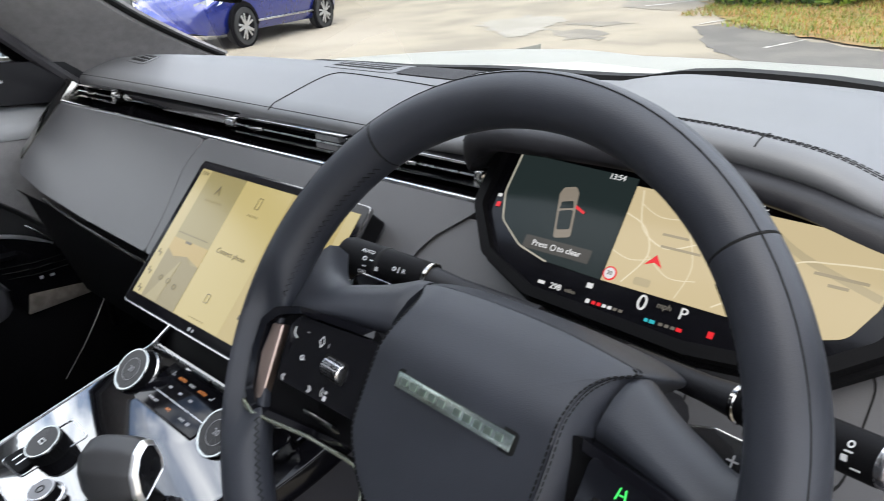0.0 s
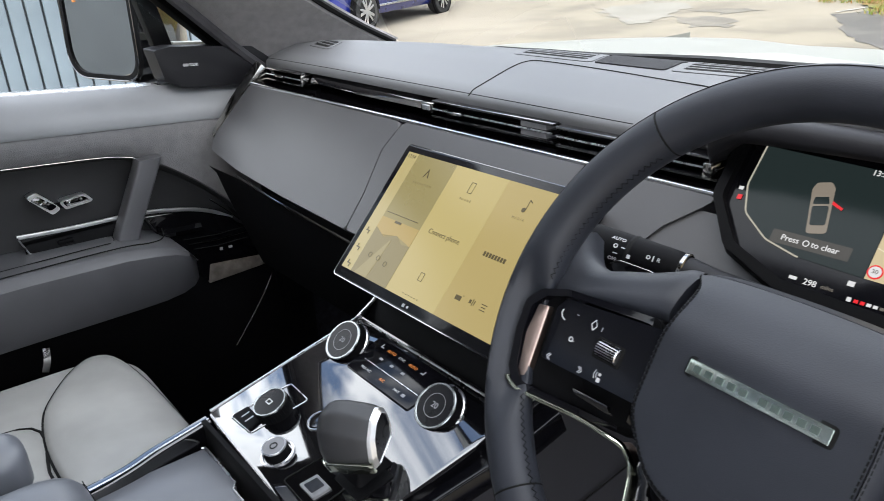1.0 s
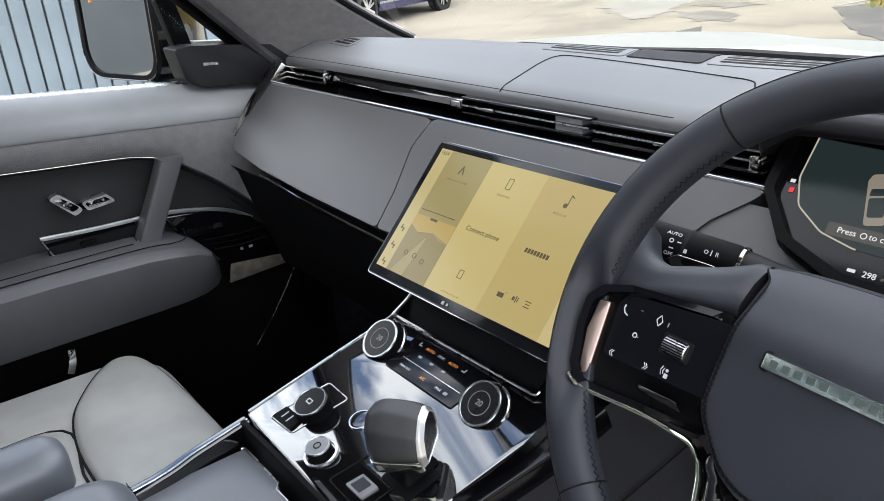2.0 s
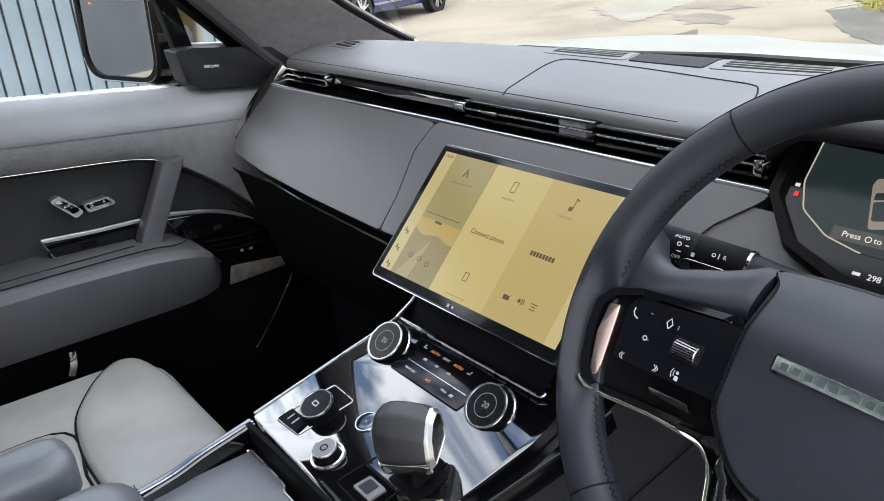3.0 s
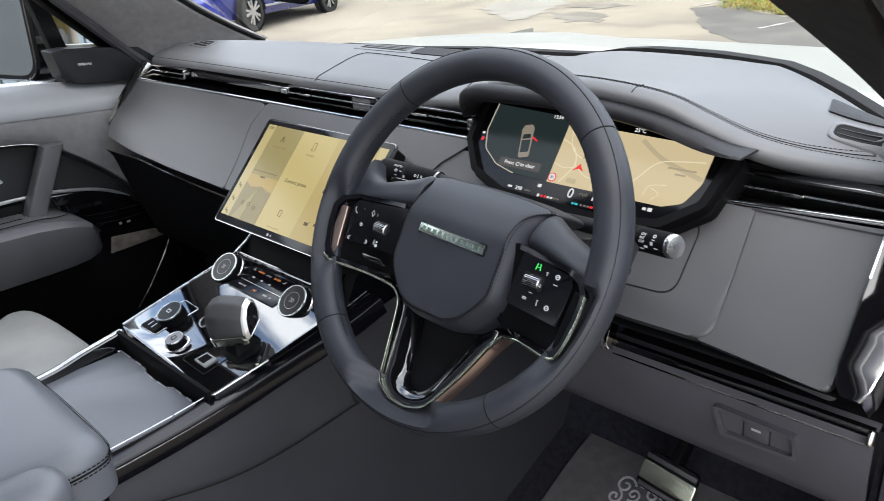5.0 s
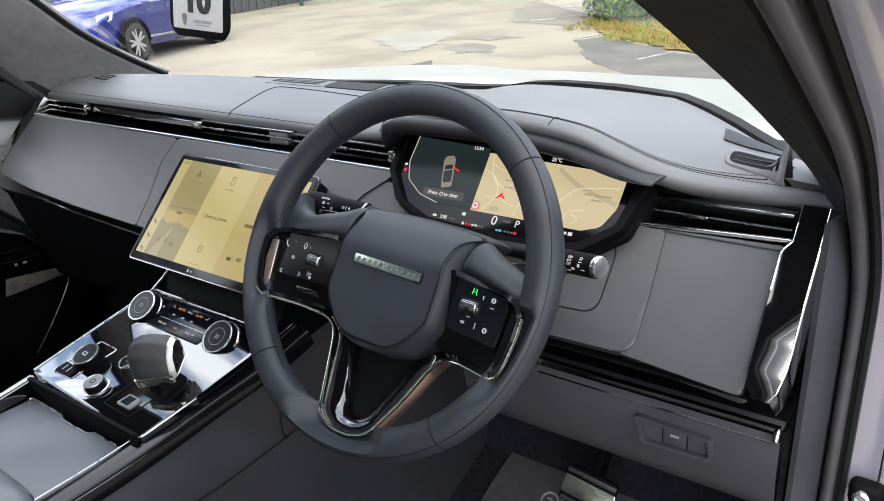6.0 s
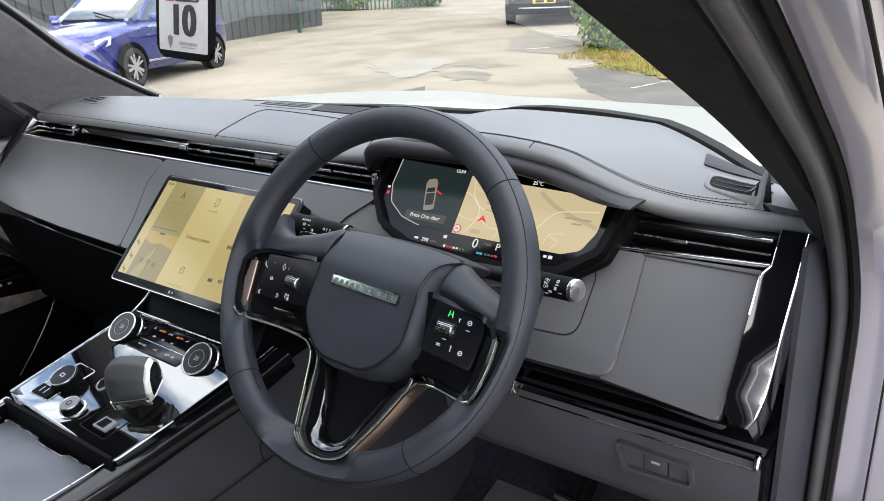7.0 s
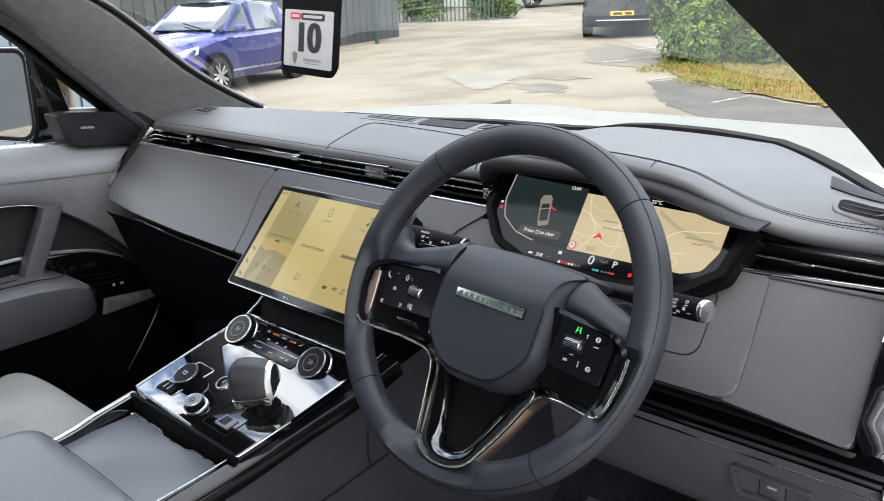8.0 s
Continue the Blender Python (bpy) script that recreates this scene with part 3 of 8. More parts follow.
part("stalk_surround", ring_prism(pod, [(0.108 + (p[0] - 0.108) * 0.975, -0.08 + (p[1] + 0.08) * 0.965) for p in pod], 0.0055, FASCIA @ at(0, 0, -0.002), 0.0008, 0.02), SEAM, dash)
part("stalk_panel", prism([(0.108 + (p[0] - 0.108) * 0.965, -0.08 + (p[1] + 0.08) * 0.955) for p in pod], 0.0045, FASCIA @ at(0, 0, -0.002), 0.0012, 2, 0.02), LEATHER_FACE, dash, angle=4)
# bright lines
part("bright_line", sweep([FASCIA @ Vector((x, 0.004, 0.003)) for x in (-1.126, -0.9, -0.6, -0.172)], rounded([(-0.003, -0.0022), (0.003, -0.0022), (0.003, 0.0022), (-0.003, 0.0022)], 0.001, 2)), CHROME, dash, "thin bright metal line under the vents")
part("bright_line", sweep([FASCIA @ Vector((x, y, 0.001)) for x, y in ((0.172, -0.012), (0.25, -0.008), (0.326, -0.004))], rounded([(-0.003, -0.002), (0.003, -0.002), (0.003, 0.002), (-0.003, 0.002)], 0.001, 2)), CHROME, dash, "thin bright metal line under the vent")
part("bright_line", tube([FASCIA @ Vector((x, y, -0.003)) for x, y in ((-1.00, -0.158), (-0.86, -0.168), (-0.70, -0.174), (-0.60, -0.177))], 0.0022, 8), DARK_CHROME, dash, "thin dark chrome line")
# end caps of the dash
left_end = rounded([(-1.128, 0.045), (-1.158, 0.050), (-1.166, -0.03), (-1.158, -0.10), (-1.146, -0.117), (-1.128, 0.0)], 0.004, 3)
part("end_trim", prism(left_end, 0.005, FASCIA, 0.002, 2, 0.03), DARK_CHROME, dash, "bright metal end trim")
part("end_panel", box((0.042, 0.10, 0.46), Matrix.Translation((-1.171, 0.300, -0.205)), 0.006, 2), DARK, dash, "matt black dash end panel")
part("lip_seam", tube([(r[5][0], r[5][1] + 0.001, r[5][2] + 0.0006) for r in pad_rows if r[0][0] < -0.30], 0.0006, 5), SEAM, top_pad)
# gloss black blade at the driver's end
BLADE_V = [0.033 - 0.2 * k / 60 for k in range(61)]
blade_rows, blade_l, blade_r = [], [], []
for v in BLADE_V:
    xl = float(np.interp(v, (-0.167, -0.158, -0.140, -0.080, -0.0185, -0.006, 0.033), (0.330, 0.324, 0.3205, 0.3200, 0.3195, 0.3275, 0.3275)))
    xr = float(np.interp(v, (-0.167, -0.158, -0.135, 0.033), (0.3465, 0.3505, 0.3535, 0.3545)))
    turn = radians(float(np.interp(v, (-0.167, -0.145, -0.110, -0.070, 0.033), (6, 10.3, 10.3, 4, 3))))
    w = 0.008
    blade_rows.append([FASCIA @ Vector(p) for p in ((xl, v, -0.035), (xl, v, w - 0.0012), (xl + 0.0012, v, w), (xl * 0.5 + xr * 0.5, v, w + 0.0006 - (xr - xl) * 0.5 * math.tan(turn)), (xr - 0.0012, v, w - (xr - xl) * math.tan(turn)), (xr, v, w - 0.0014 - (xr - xl) * math.tan(turn)), (xr, v, -0.045))])
    if -0.062 < v < 0.013:
        blade_l.append(blade_rows[-1][2])
    blade_r.append(blade_rows[-1][4])
part("end_blade", loft(blade_rows), GLOSS, dash, "piano black end blade with bright edges", angle=30)
part("bright_edge", tube(blade_r, 0.0009, 8), CHROME, dash)
part("bright_edge", tube(blade_l, 0.0009, 8), CHROME, dash)

# lower dash: glovebox underside, driver's shelf and knee panel
part("lower_panel", loft([[(x, 0.128, -0.110), (x, 0.140, -0.126), (x, 0.152, -0.17), (x, 0.20, -0.32), (x, 0.36, -0.42)] for x in (-1.118, -0.85, -0.555)]), DARK, dash, "dark lower glovebox panel")
part("shelf_tray", loft([[(x, 0.122, -0.112), (x, 0.24, -0.118), (x, 0.30, -0.150), (x, 0.28, -0.190), (x, 0.222, -0.196)] for x in (0.05, 0.20, 0.345)]), DARK, dash)
knee_rows = [[(x, 0.232, -0.193), (x, 0.214, -0.195), (x, 0.210, -0.205), (x, 0.213, -0.25), (x, 0.222, -0.290), (x, 0.240, -0.315), (x, 0.33, -0.345), (x, 0.50, -0.38)] for x in (-0.06, 0.05, 0.20, 0.338, 0.344)]
part("knee_panel", loft(knee_rows), KNEE, dash, "black moulded knee panel")
part("shelf_edge", sweep([(x, 0.216, -0.199) for x in (0.052, 0.2, 0.342)], rounded([(-0.004, -0.011), (0.004, -0.011), (0.004, 0.008), (-0.004, 0.008)], 0.002, 2)), GLOSS, dash, "piano black shelf edge")
part("bright_line", tube([(x, 0.211, -0.209) for x in (0.056, 0.2, 0.338)], 0.0016, 6), DARK_CHROME, dash)
part("shelf_corner", box((0.007, 0.016, 0.016), Matrix.Translation((0.341, 0.208, -0.197)) @ Matrix.Rotation(radians(-25), 4, "X"), 0.003, 3), DARK_CHROME, dash)
part("shelf_corner", box((0.008, 0.02, 0.034), Matrix.Translation((0.052, 0.208, -0.185)) @ Matrix.Rotation(radians(-25), 4, "X"), 0.002, 2), DARK_CHROME, dash)
kp = plane_matrix((0.232, 0.211, -0.240), (1, 0, 0), (0, -0.09, 1))
cut_o = rounded([(-0.047, 0.017), (0.044, 0.014), (0.047, -0.016), (-0.036, -0.020)], 0.006, 4)
cut_i = [(p[0] * 0.90, p[1] * 0.76) for p in cut_o]
fuse = part("fuse_cover", ring_prism(cut_o, cut_i, 0.0060, kp, 0.0020, 0.006), KNEE, dash, "recessed fuse box cover")
part("cover_plate", prism([(p[0] * 0.97, p[1] * 0.95) for p in cut_i], 0.0004, kp, 0.0003, 1, 0.003), KNEE, fuse)
part("latch_gap", box((0.030, 0.027, 0.0012), kp @ at(0.002, 0, 0.0002), 0.0004), SEAM, fuse)
part("latch", box((0.027, 0.024, 0.003), kp @ at(0.002, 0, 0.001), 0.001), KNEE, fuse)
bars("mark", kp @ at(0.002, 0.002, 0.0026), [(0, 0, 0.010, 0.003)], ICON_GREY, fuse)

# ---- instrument display ----
cluster = thing("instrument_display", (0.0, 0.25, 0.0), "wide driver's display in a black housing showing a map", "display")
glass_line = rounded([(-0.156, 0.016), (-0.156, -0.052), (-0.128, -0.088), (-0.078, -0.107), (0.050, -0.112), (0.122, -0.104), (0.158, -0.077), (0.170, -0.020), (0.132, 0.008), (0.09, 0.016)], 0.014, 6)
house_line = [(p[0] * 1.055, -0.045 + (p[1] + 0.045) * (1.13 if p[1] < -0.03 else 1.0)) for p in glass_line]
part("housing", ring_prism(house_line, glass_line, 0.010, CLUSTER, 0.0015, 0.02), DARK, cluster, "black frame")
part("back_shell", prism([(p[0] * 1.02, p[1] * 1.02) for p in house_line], 0.0, CLUSTER @ at(0, 0, -0.004), 0, 1, 0.03), DARK, cluster)
glass = part("glass", prism(glass_line, 0.002, CLUSTER, 0.0005, 1, 0.003), GLASS_BLACK, cluster)
lit_l = CLUSTER @ at(0, 0, 0.0023)
CL_PANEL = lit("display_dark_panel", (0.020, 0.030, 0.030), 0.9)
CL_MAP = lit("display_map", (0.68, 0.56, 0.335), 0.90)
CL_ROAD = lit("display_road", (0.84, 0.74, 0.52), 0.95)
CL_PARK = lit("display_shade", (0.57, 0.48, 0.30), 0.85)
CL_LINE = lit("display_line", (0.62, 0.58, 0.48), 0.75)
CL_WHITE = lit("display_white", (0.85, 0.85, 0.85), 0.85)
CL_RED = lit("display_red", (0.9, 0.03, 0.04), 0.9)
CL_BLUE = lit("display_cyan", (0.05, 0.55, 0.62), 0.8)
CL_GREY = lit("display_grey", (0.24, 0.22, 0.19), 0.6)
dark_panel = [tuple(p) for p in rounded([(-0.1415, 0.001, 0), (-0.1425, -0.036, 0.02), (-0.1335, -0.060, 0.014), (-0.108, -0.0775, 0.02), (-0.080, -0.0845, 0.02), (-0.0285, -0.0865, 0), (-0.0295, -0.004, 0)], 0.0, 5)]
p1 = part("warning_panel", prism(dark_panel, 0.0003, lit_l), CL_PANEL, glass)
map_line = rounded([(-0.0278, -0.0865, 0), (-0.0288, -0.0095, 0), (0.1525, -0.0155, 0.002), (0.1515, -0.056, 0.02), (0.1395, -0.080, 0.014), (0.118, -0.0875, 0.012)], 0.004, 5)
p2 = part("map", prism(map_line, 0.0003, lit_l), CL_MAP, glass, "tan road map")
part("panel_edge", tube([lit_l @ Vector((x, y, 0.0008)) for x, y in dark_panel[:-2]], 0.0007, 6), CL_LINE, p1)


def roads(lines, width, mat, parent, z):
    for line in lines:
        pts = curve([(x, y, 0) for x, y in line], 6)
        part("road_line", (sweep([lit_l @ Vector((p.x, p.y, z)) for p in pts], [(-width / 2, 0.0), (width / 2, 0.0), (width / 2, 0.0001), (-width / 2, 0.0001)], lit_l.to_3x3() @ Vector((0, 0, 1)))), mat, parent)


roads([[(0.056, -0.084), (0.0762, -0.067), (0.096, -0.042), (0.120, -0.036), (0.1474, -0.0328)], [(-0.028, -0.032), (-0.010, -0.040), (0.0, -0.060), (-0.012, -0.084)], [(-0.022, -0.012), (-0.012, -0.040), (0.010, -0.052), (0.032, -0.044)]], 0.0011, CL_ROAD, p2, 0.0006)
roads([[(0.094, -0.080), (0.097, -0.068), (0.115, -0.064)], [(0.0, -0.060), (0.02, -0.072), (0.04, -0.070)], [(-0.028, -0.062), (-0.012, -0.066), (0.005, -0.062)], [(0.03, -0.085), (0.034, -0.06), (0.02, -0.03)], [(0.104, -0.083), (0.110, -0.075), (0.100, -0.070)], [(-0.02, -0.022), (0.0, -0.03), (0.03, -0.026)]], 0.0007, CL_ROAD, p2, 0.0006)
roads([[(0.07, -0.018), (0.10, -0.036), (0.150, -0.052)]], 0.0050, CL_PARK, p2, 0.0004)
bars("place_mark", lit_l @ at(0, 0, 0.0007), [(0.1255, -0.0445, 0.032, 0.0020), (0.1255, -0.0505, 0.012, 0.0020), (0.015, -0.042, 0.020, 0.0018), (0.022, -0.051, 0.030, 0.0018)], lit("display_map_ink", (0.47, 0.40, 0.27), 0.8), p2)
part("road_shield", prism(rounded([(-0.003, -0.083), (0.010, -0.083), (0.010, -0.077), (-0.003, -0.077)], 0.002, 3), 0.0002, lit_l @ at(0, 0, 0.0005)), CL_PARK, p2)
part("position_arrow", prism([(0.007, -0.058), (0.014, -0.067), (0.007, -0.064), (0.0, -0.067)], 0.0003, lit_l @ at(0, 0, 0.0006)), CL_RED, p2)
lim = lathe([(0.0055, 0.0), (0.0055, 0.0004)], 20, lit_l @ at(-0.0225, -0.0800, 0.0004))
lim_p = part("speed_limit", lim, CL_RED, p2)
part("disc", lathe([(0.0043, 0.0), (0.0043, 0.0003)], 20, lit_l @ at(-0.0225, -0.0800, 0.0009)), CL_WHITE, lim_p)
part("number", text_bm("30", 0.0046, lit_l @ at(-0.0225, -0.0800, 0.0014)), CL_GREY, lim_p)
# car picture on the warning panel
car_m = lit_l @ at(-0.0785, -0.0420, 0.0005, 14) @ Matrix.Diagonal((1.0, 0.90, 1.0, 1))
car_ic = part("car_symbol", prism(rounded([(-0.0075, -0.024), (0.0075, -0.024), (0.0085, 0.018), (0.0055, 0.024), (-0.0055, 0.024), (-0.0085, 0.018)], 0.003, 3), 0.0003, car_m), lit("display_tan", (0.36, 0.31, 0.25), 0.7), p1)
part("window", prism(rounded([(-0.0058, -0.0165), (0.0058, -0.0165), (0.0062, 0.0015), (-0.0062, 0.0015)], 0.002, 3), 0.0003, car_m @ at(0, 0, 0.0004)), CL_PANEL, car_ic)
part("window", prism(rounded([(-0.0062, 0.0035), (0.0062, 0.0035), (0.0050, 0.0100), (-0.0050, 0.0100)], 0.001, 3), 0.0003, car_m @ at(0, 0, 0.0004)), CL_PANEL, car_ic)
part("open_door", prism([(0.0085, 0.006), (0.0165, -0.001), (0.0155, -0.003), (0.0080, 0.003)], 0.0003, car_m @ at(0, 0, 0.0004)), CL_RED, car_ic)
part("button_bar", prism(rounded([(-0.105, -0.078), (-0.043, -0.078), (-0.043, -0.067), (-0.105, -0.067)], 0.0008, 2), 0.0002, lit_l @ at(0, 0, 0.0004)), lit("display_bar", (0.10, 0.095, 0.085), 0.7), p1)
part("writing", text_bm("Press     to clear", 0.0068, lit_l @ at(-0.074, -0.0725, 0.0008)), CL_WHITE, p1)
part("ring_mark", lathe([(0.0026, 0), (0.0026, 0.0003), (0.0019, 0.0003), (0.0019, 0)], 16, lit_l @ at(-0.0765, -0.0727, 0.0008), False), CL_WHITE, p1)
part("writing", text_bm("13:54", 0.0064, lit_l @ at(-0.047, -0.0060, 0.0008)), CL_WHITE, p1)
part("writing", text_bm("25\u00b0C", 0.0066, lit_l @ at(0.0625, -0.0080, 0.0004)), CL_WHITE, glass)
part("writing", text_bm("298", 0.0068, lit_l @ at(-0.0612, -0.1015, 0.0004)), CL_WHITE, glass)
part("writing", text_bm("miles", 0.0046, lit_l @ at(-0.0480, -0.1015, 0.0004)), CL_GREY, glass)
part("writing", text_bm("0", 0.0165, lit_l @ at(0.0095, -0.0945, 0.0004)), CL_WHITE, glass)
part("writing", text_bm("mph", 0.0062, lit_l @ at(0.0260, -0.0925, 0.0004)), CL_GREY, glass)
part("writing", text_bm("P", 0.0120, lit_l @ at(0.0405, -0.0940, 0.0004)), CL_WHITE, glass)
bars("fuel_bar", lit_l @ at(0, 0, 0.0003), [(-0.026, -0.1045, 0.003, 0.0026), (-0.0215, -0.1045, 0.003, 0.0026)], CL_RED, glass)
bars("fuel_bar", lit_l @ at(0, 0, 0.0003), [(-0.017, -0.1045, 0.003, 0.0024), (-0.0125, -0.1045, 0.003, 0.0024), (-0.031, -0.1045, 0.003, 0.0034)], CL_WHITE, glass)
bars("fuel_bar", lit_l @ at(0, 0, 0.0003), [(-0.008, -0.1045, 0.003, 0.0022), (-0.0035, -0.1045, 0.003, 0.0022), (0.028, -0.1050, 0.003, 0.0022), (0.0325, -0.1050, 0.003, 0.0022), (0.037, -0.1050, 0.003, 0.0022)], CL_GREY, glass)
bars("heat_bar", lit_l @ at(0, 0, 0.0003), [(0.017, -0.1050, 0.003, 0.0024), (0.0215, -0.1050, 0.004, 0.0026)], CL_BLUE, glass)
bars("heat_bar", lit_l @ at(0, 0, 0.0003), [(0.0415, -0.1050, 0.004, 0.0026), (0.0627, -0.1020, 0.004, 0.0046)], CL_RED, glass)
bars("belt_mark", lit_l @ at(0, 0, 0.0003), [(-0.1445, -0.0480, 0.004, 0.0044)], CL_RED, glass)
bars("lamp_mark", lit_l @ at(0, 0, 0.0003), [(-0.1465, -0.0400, 0.004, 0.0030), (-0.0745, -0.1010, 0.006, 0.0026), (-0.034, -0.0930, 0.005, 0.0040), (0.108, -0.0935, 0.005, 0.0040), (0.1015, -0.0935, 0.004, 0.0030)], CL_WHITE, glass)
# hood over the display
HOOD = [(-0.171, 0.206, 0.074), (-0.166, 0.200, 0.079), (-0.150, 0.196, 0.086), (-0.12, 0.194, 0.0895), (-0.03, 0.192, 0.090), (0.046, 0.192, 0.086), (0.10, 0.193, 0.078), (0.135, 0.195, 0.067), (0.165, 0.197, 0.059), (0.192, 0.200, 0.056)]


def hood_section(x, y, z):
    h = 0.0105 * max(0.08, min(1.0, (0.196 - x) / 0.05))
    low = float(np.interp(x, (-0.171, -0.138, 0.0, 0.1, 0.192), (0.024, 0.012, 0.0085, 0.0070, 0.002)))
    return [(x, y + 0.050, z - 0.002), (x, y + 0.03, z - low), (x, y + 0.006, z - low * 0.95), (x, y + 0.001, z - low * 0.55), (x, y, z - h * 0.25), (x, y + 0.001, z + h * 0.45), (x, y + 0.006, z + h * 0.80), (x, y + 0.018, z + h * 0.85), (x, y + 0.040, z + h * 0.3)]


part("hood", loft(smooth_rows(HOOD, hood_section), True, True), SOFT, cluster, "soft black hood over the display", angle=50)

# ---- touchscreen ----
touch = thing("touchscreen", (-0.42, 0.12, -0.05), "large landscape touchscreen with a yellow home page", "touchscreen")
SW, SH = 0.297, 0.181
frame_line = rounded([(-0.001, 0.001), (SW, 0.001), (SW, -SH), (-0.001, -SH)], 0.006, 4)
part("shell", prism([(SW / 2 + (p[0] - SW / 2) * 0.99, -SH / 2 + (p[1] + SH / 2) * 0.98) for p in frame_line], 0.0, SCREEN @ at(0, 0, -0.003), 0, 1, 0.024), DARK, touch)
sglass = part("glass", prism(frame_line, 0.0, SCREEN @ at(0, 0, 0.0005), 0.0008, 2, 0.0045), GLASS_BLACK, touch, "black glass front")
part("bezel", ring_prism([(SW / 2 + (p[0] - SW / 2) * 1.008, -SH / 2 + (p[1] + SH / 2) * 1.012) for p in frame_line], frame_line, -0.0005, SCREEN, 0.0006, 0.005), STRIP, touch, "thin satin metal edge")
TY = SCREEN @ at(0, 0, 0.0008)
T_RAIL = lit("screen_rail", (0.60, 0.50, 0.23), 0.80)
T_SKY = material("screen_tile_dark", (0.012, 0.011, 0.006), 0.20, spec=0.16, emit=(0.33, 0.275, 0.115), emit_strength=0.95 * GLOW, vary=0.1, scale=30)
T_MID = lit("screen_tile_mid", (0.64, 0.525, 0.22), 0.80)
T_RIGHT = lit("screen_tile_warm", (0.57, 0.45, 0.185), 0.80)
T_EDGE = lit("screen_tile_pale", (0.66, 0.55, 0.27), 0.80)
T_HILL = lit("screen_hill", (0.31, 0.255, 0.115), 0.85)
T_GLOW = lit("screen_sunset", (0.52, 0.38, 0.13), 0.85)
T_ROAD = lit("screen_road", (0.40, 0.335, 0.16), 0.85)
T_INK = lit("screen_ink", (0.14, 0.115, 0.06), 0.8)
T_PALE_INK = lit("screen_pale_ink", (0.27, 0.22, 0.11), 0.8)


def tile(name, x0, x1, mat, y0=-0.008, y1=-0.169, z=0.0, parent=None, k=0.0):
    return part(name, prism([(x0, y0), (x1, y0), (x1 + k, y1), (x0 + k, y1)], 0.0002, TY @ at(0, 0, z)), mat, parent or sglass)


tile("menu_rail", 0.008, 0.028, T_RAIL)
nav = tile("map_tile", 0.0282, 0.100, T_SKY)
mid = tile("phone_tile", 0.1002, 0.186, T_MID)
med = tile("media_tile", 0.1862, 0.274, T_RIGHT)
tile("next_tile", 0.2742, 0.290, T_EDGE)
part("sunset", prism([(0.0284, -0.094), (0.0998, -0.094), (0.0998, -0.116), (0.070, -0.110), (0.050, -0.117), (0.0284, -0.108)], 0.0002, TY @ at(0, 0, 0.0003)), T_GLOW, nav)
part("hillside", prism([(0.0284, -0.109), (0.045, -0.115), (0.055, -0.113), (0.072, -0.110), (0.085, -0.117), (0.0998, -0.116), (0.0998, -0.1688), (0.0284, -0.1688)], 0.0002, TY @ at(0, 0, 0.0003)), T_HILL, nav)
part("road", prism([(0.064, -0.118), (0.066, -0.118), (0.060, -0.1685), (0.036, -0.1685)], 0.0002, TY @ at(0, 0, 0.0006)), T_ROAD, nav)
bars("divider", TY @ at(0, 0, 0.0007), [(0.062, -0.087, 0.060, 0.0008)], T_INK, nav)
bars("place_mark", TY @ at(0, 0, 0.0007), [(0.061, -0.0955, 0.012, 0.0028)], T_INK, nav)


def word(s, size, x, y, parent, spacing=1.0, mat=None):
    return part("writing", text_bm(s, size, TY @ at(x, y, 0.0006), 0.0001, "CENTER", spacing), mat or T_INK, parent)


word("13:54", 0.0068, 0.0178, -0.0135, sglass)
word("NAVIGATION", 0.0036, 0.062, -0.043, nav, 1.7, T_PALE_INK)
word("PHONE", 0.0038, 0.141, -0.044, mid, 1.8, T_PALE_INK)
word("MEDIA", 0.0038, 0.224, -0.045, med, 1.8, T_PALE_INK)
word("Connect phone", 0.0084, 0.141, -0.0900, mid)
bars("station_mark", TY @ at(0, 0, 0.0006), [(0.2080 + 0.0042 * k, -0.0905, 0.0030, 0.0050) for k in range(8)], T_INK, med)
part("navigation_symbol", prism([(0.061, -0.022), (0.066, -0.034), (0.064, -0.0335), (0.061, -0.0262), (0.058, -0.0335), (0.056, -0.034)], 0.0002, TY @ at(0, 0, 0.0006)), T_INK, nav)


def outline_mark(x, y, w, h, parent, t=0.0007):
    o = rounded([(x - w / 2, y - h / 2), (x + w / 2, y - h / 2), (x + w / 2, y + h / 2), (x - w / 2, y + h / 2)], 0.001, 2)
    i = [(x + (p[0] - x) * (1 - 2 * t / w), y + (p[1] - y) * (1 - 2 * t / h)) for p in o]
    return part("symbol", ring_prism(o, i, 0.0002, TY @ at(0, 0, 0.0006)), T_INK, parent)


outline_mark(0.141, -0.029, 0.0075, 0.0135, mid)
outline_mark(0.1425, -0.140, 0.0070, 0.0100, mid)
part("music_note", join(box((0.0009, 0.012, 0.0002), TY @ at(0.2275, -0.028, 0.0007)), lathe([(0.0027, 0), (0.0027, 0.0002)], 14, TY @ at(0.2252, -0.0345, 0.0006)), box((0.005, 0.0012, 0.0002), TY @ at(0.2295, -0.0235, 0.0007, -30))), T_INK, med)
for k, (x, y) in enumerate(((0.2065, -0.1425), (0.226, -0.1405), (0.2435, -0.1410))):
    bars("symbol", TY @ at(x, y, 0.0006), ((0, 0, 0.0085, 0.005), (0.006, 0.004, 0.001, 0.001)) if k == 0 else ((-0.002, 0, 0.003, 0.004), (0.0015, 0, 0.001, 0.007), (0.004, 0, 0.001, 0.005)) if k == 1 else ((0, 0.003, 0.008, 0.0009), (0, 0, 0.006, 0.0009), (0, -0.003, 0.008, 0.0009)), T_INK, med)
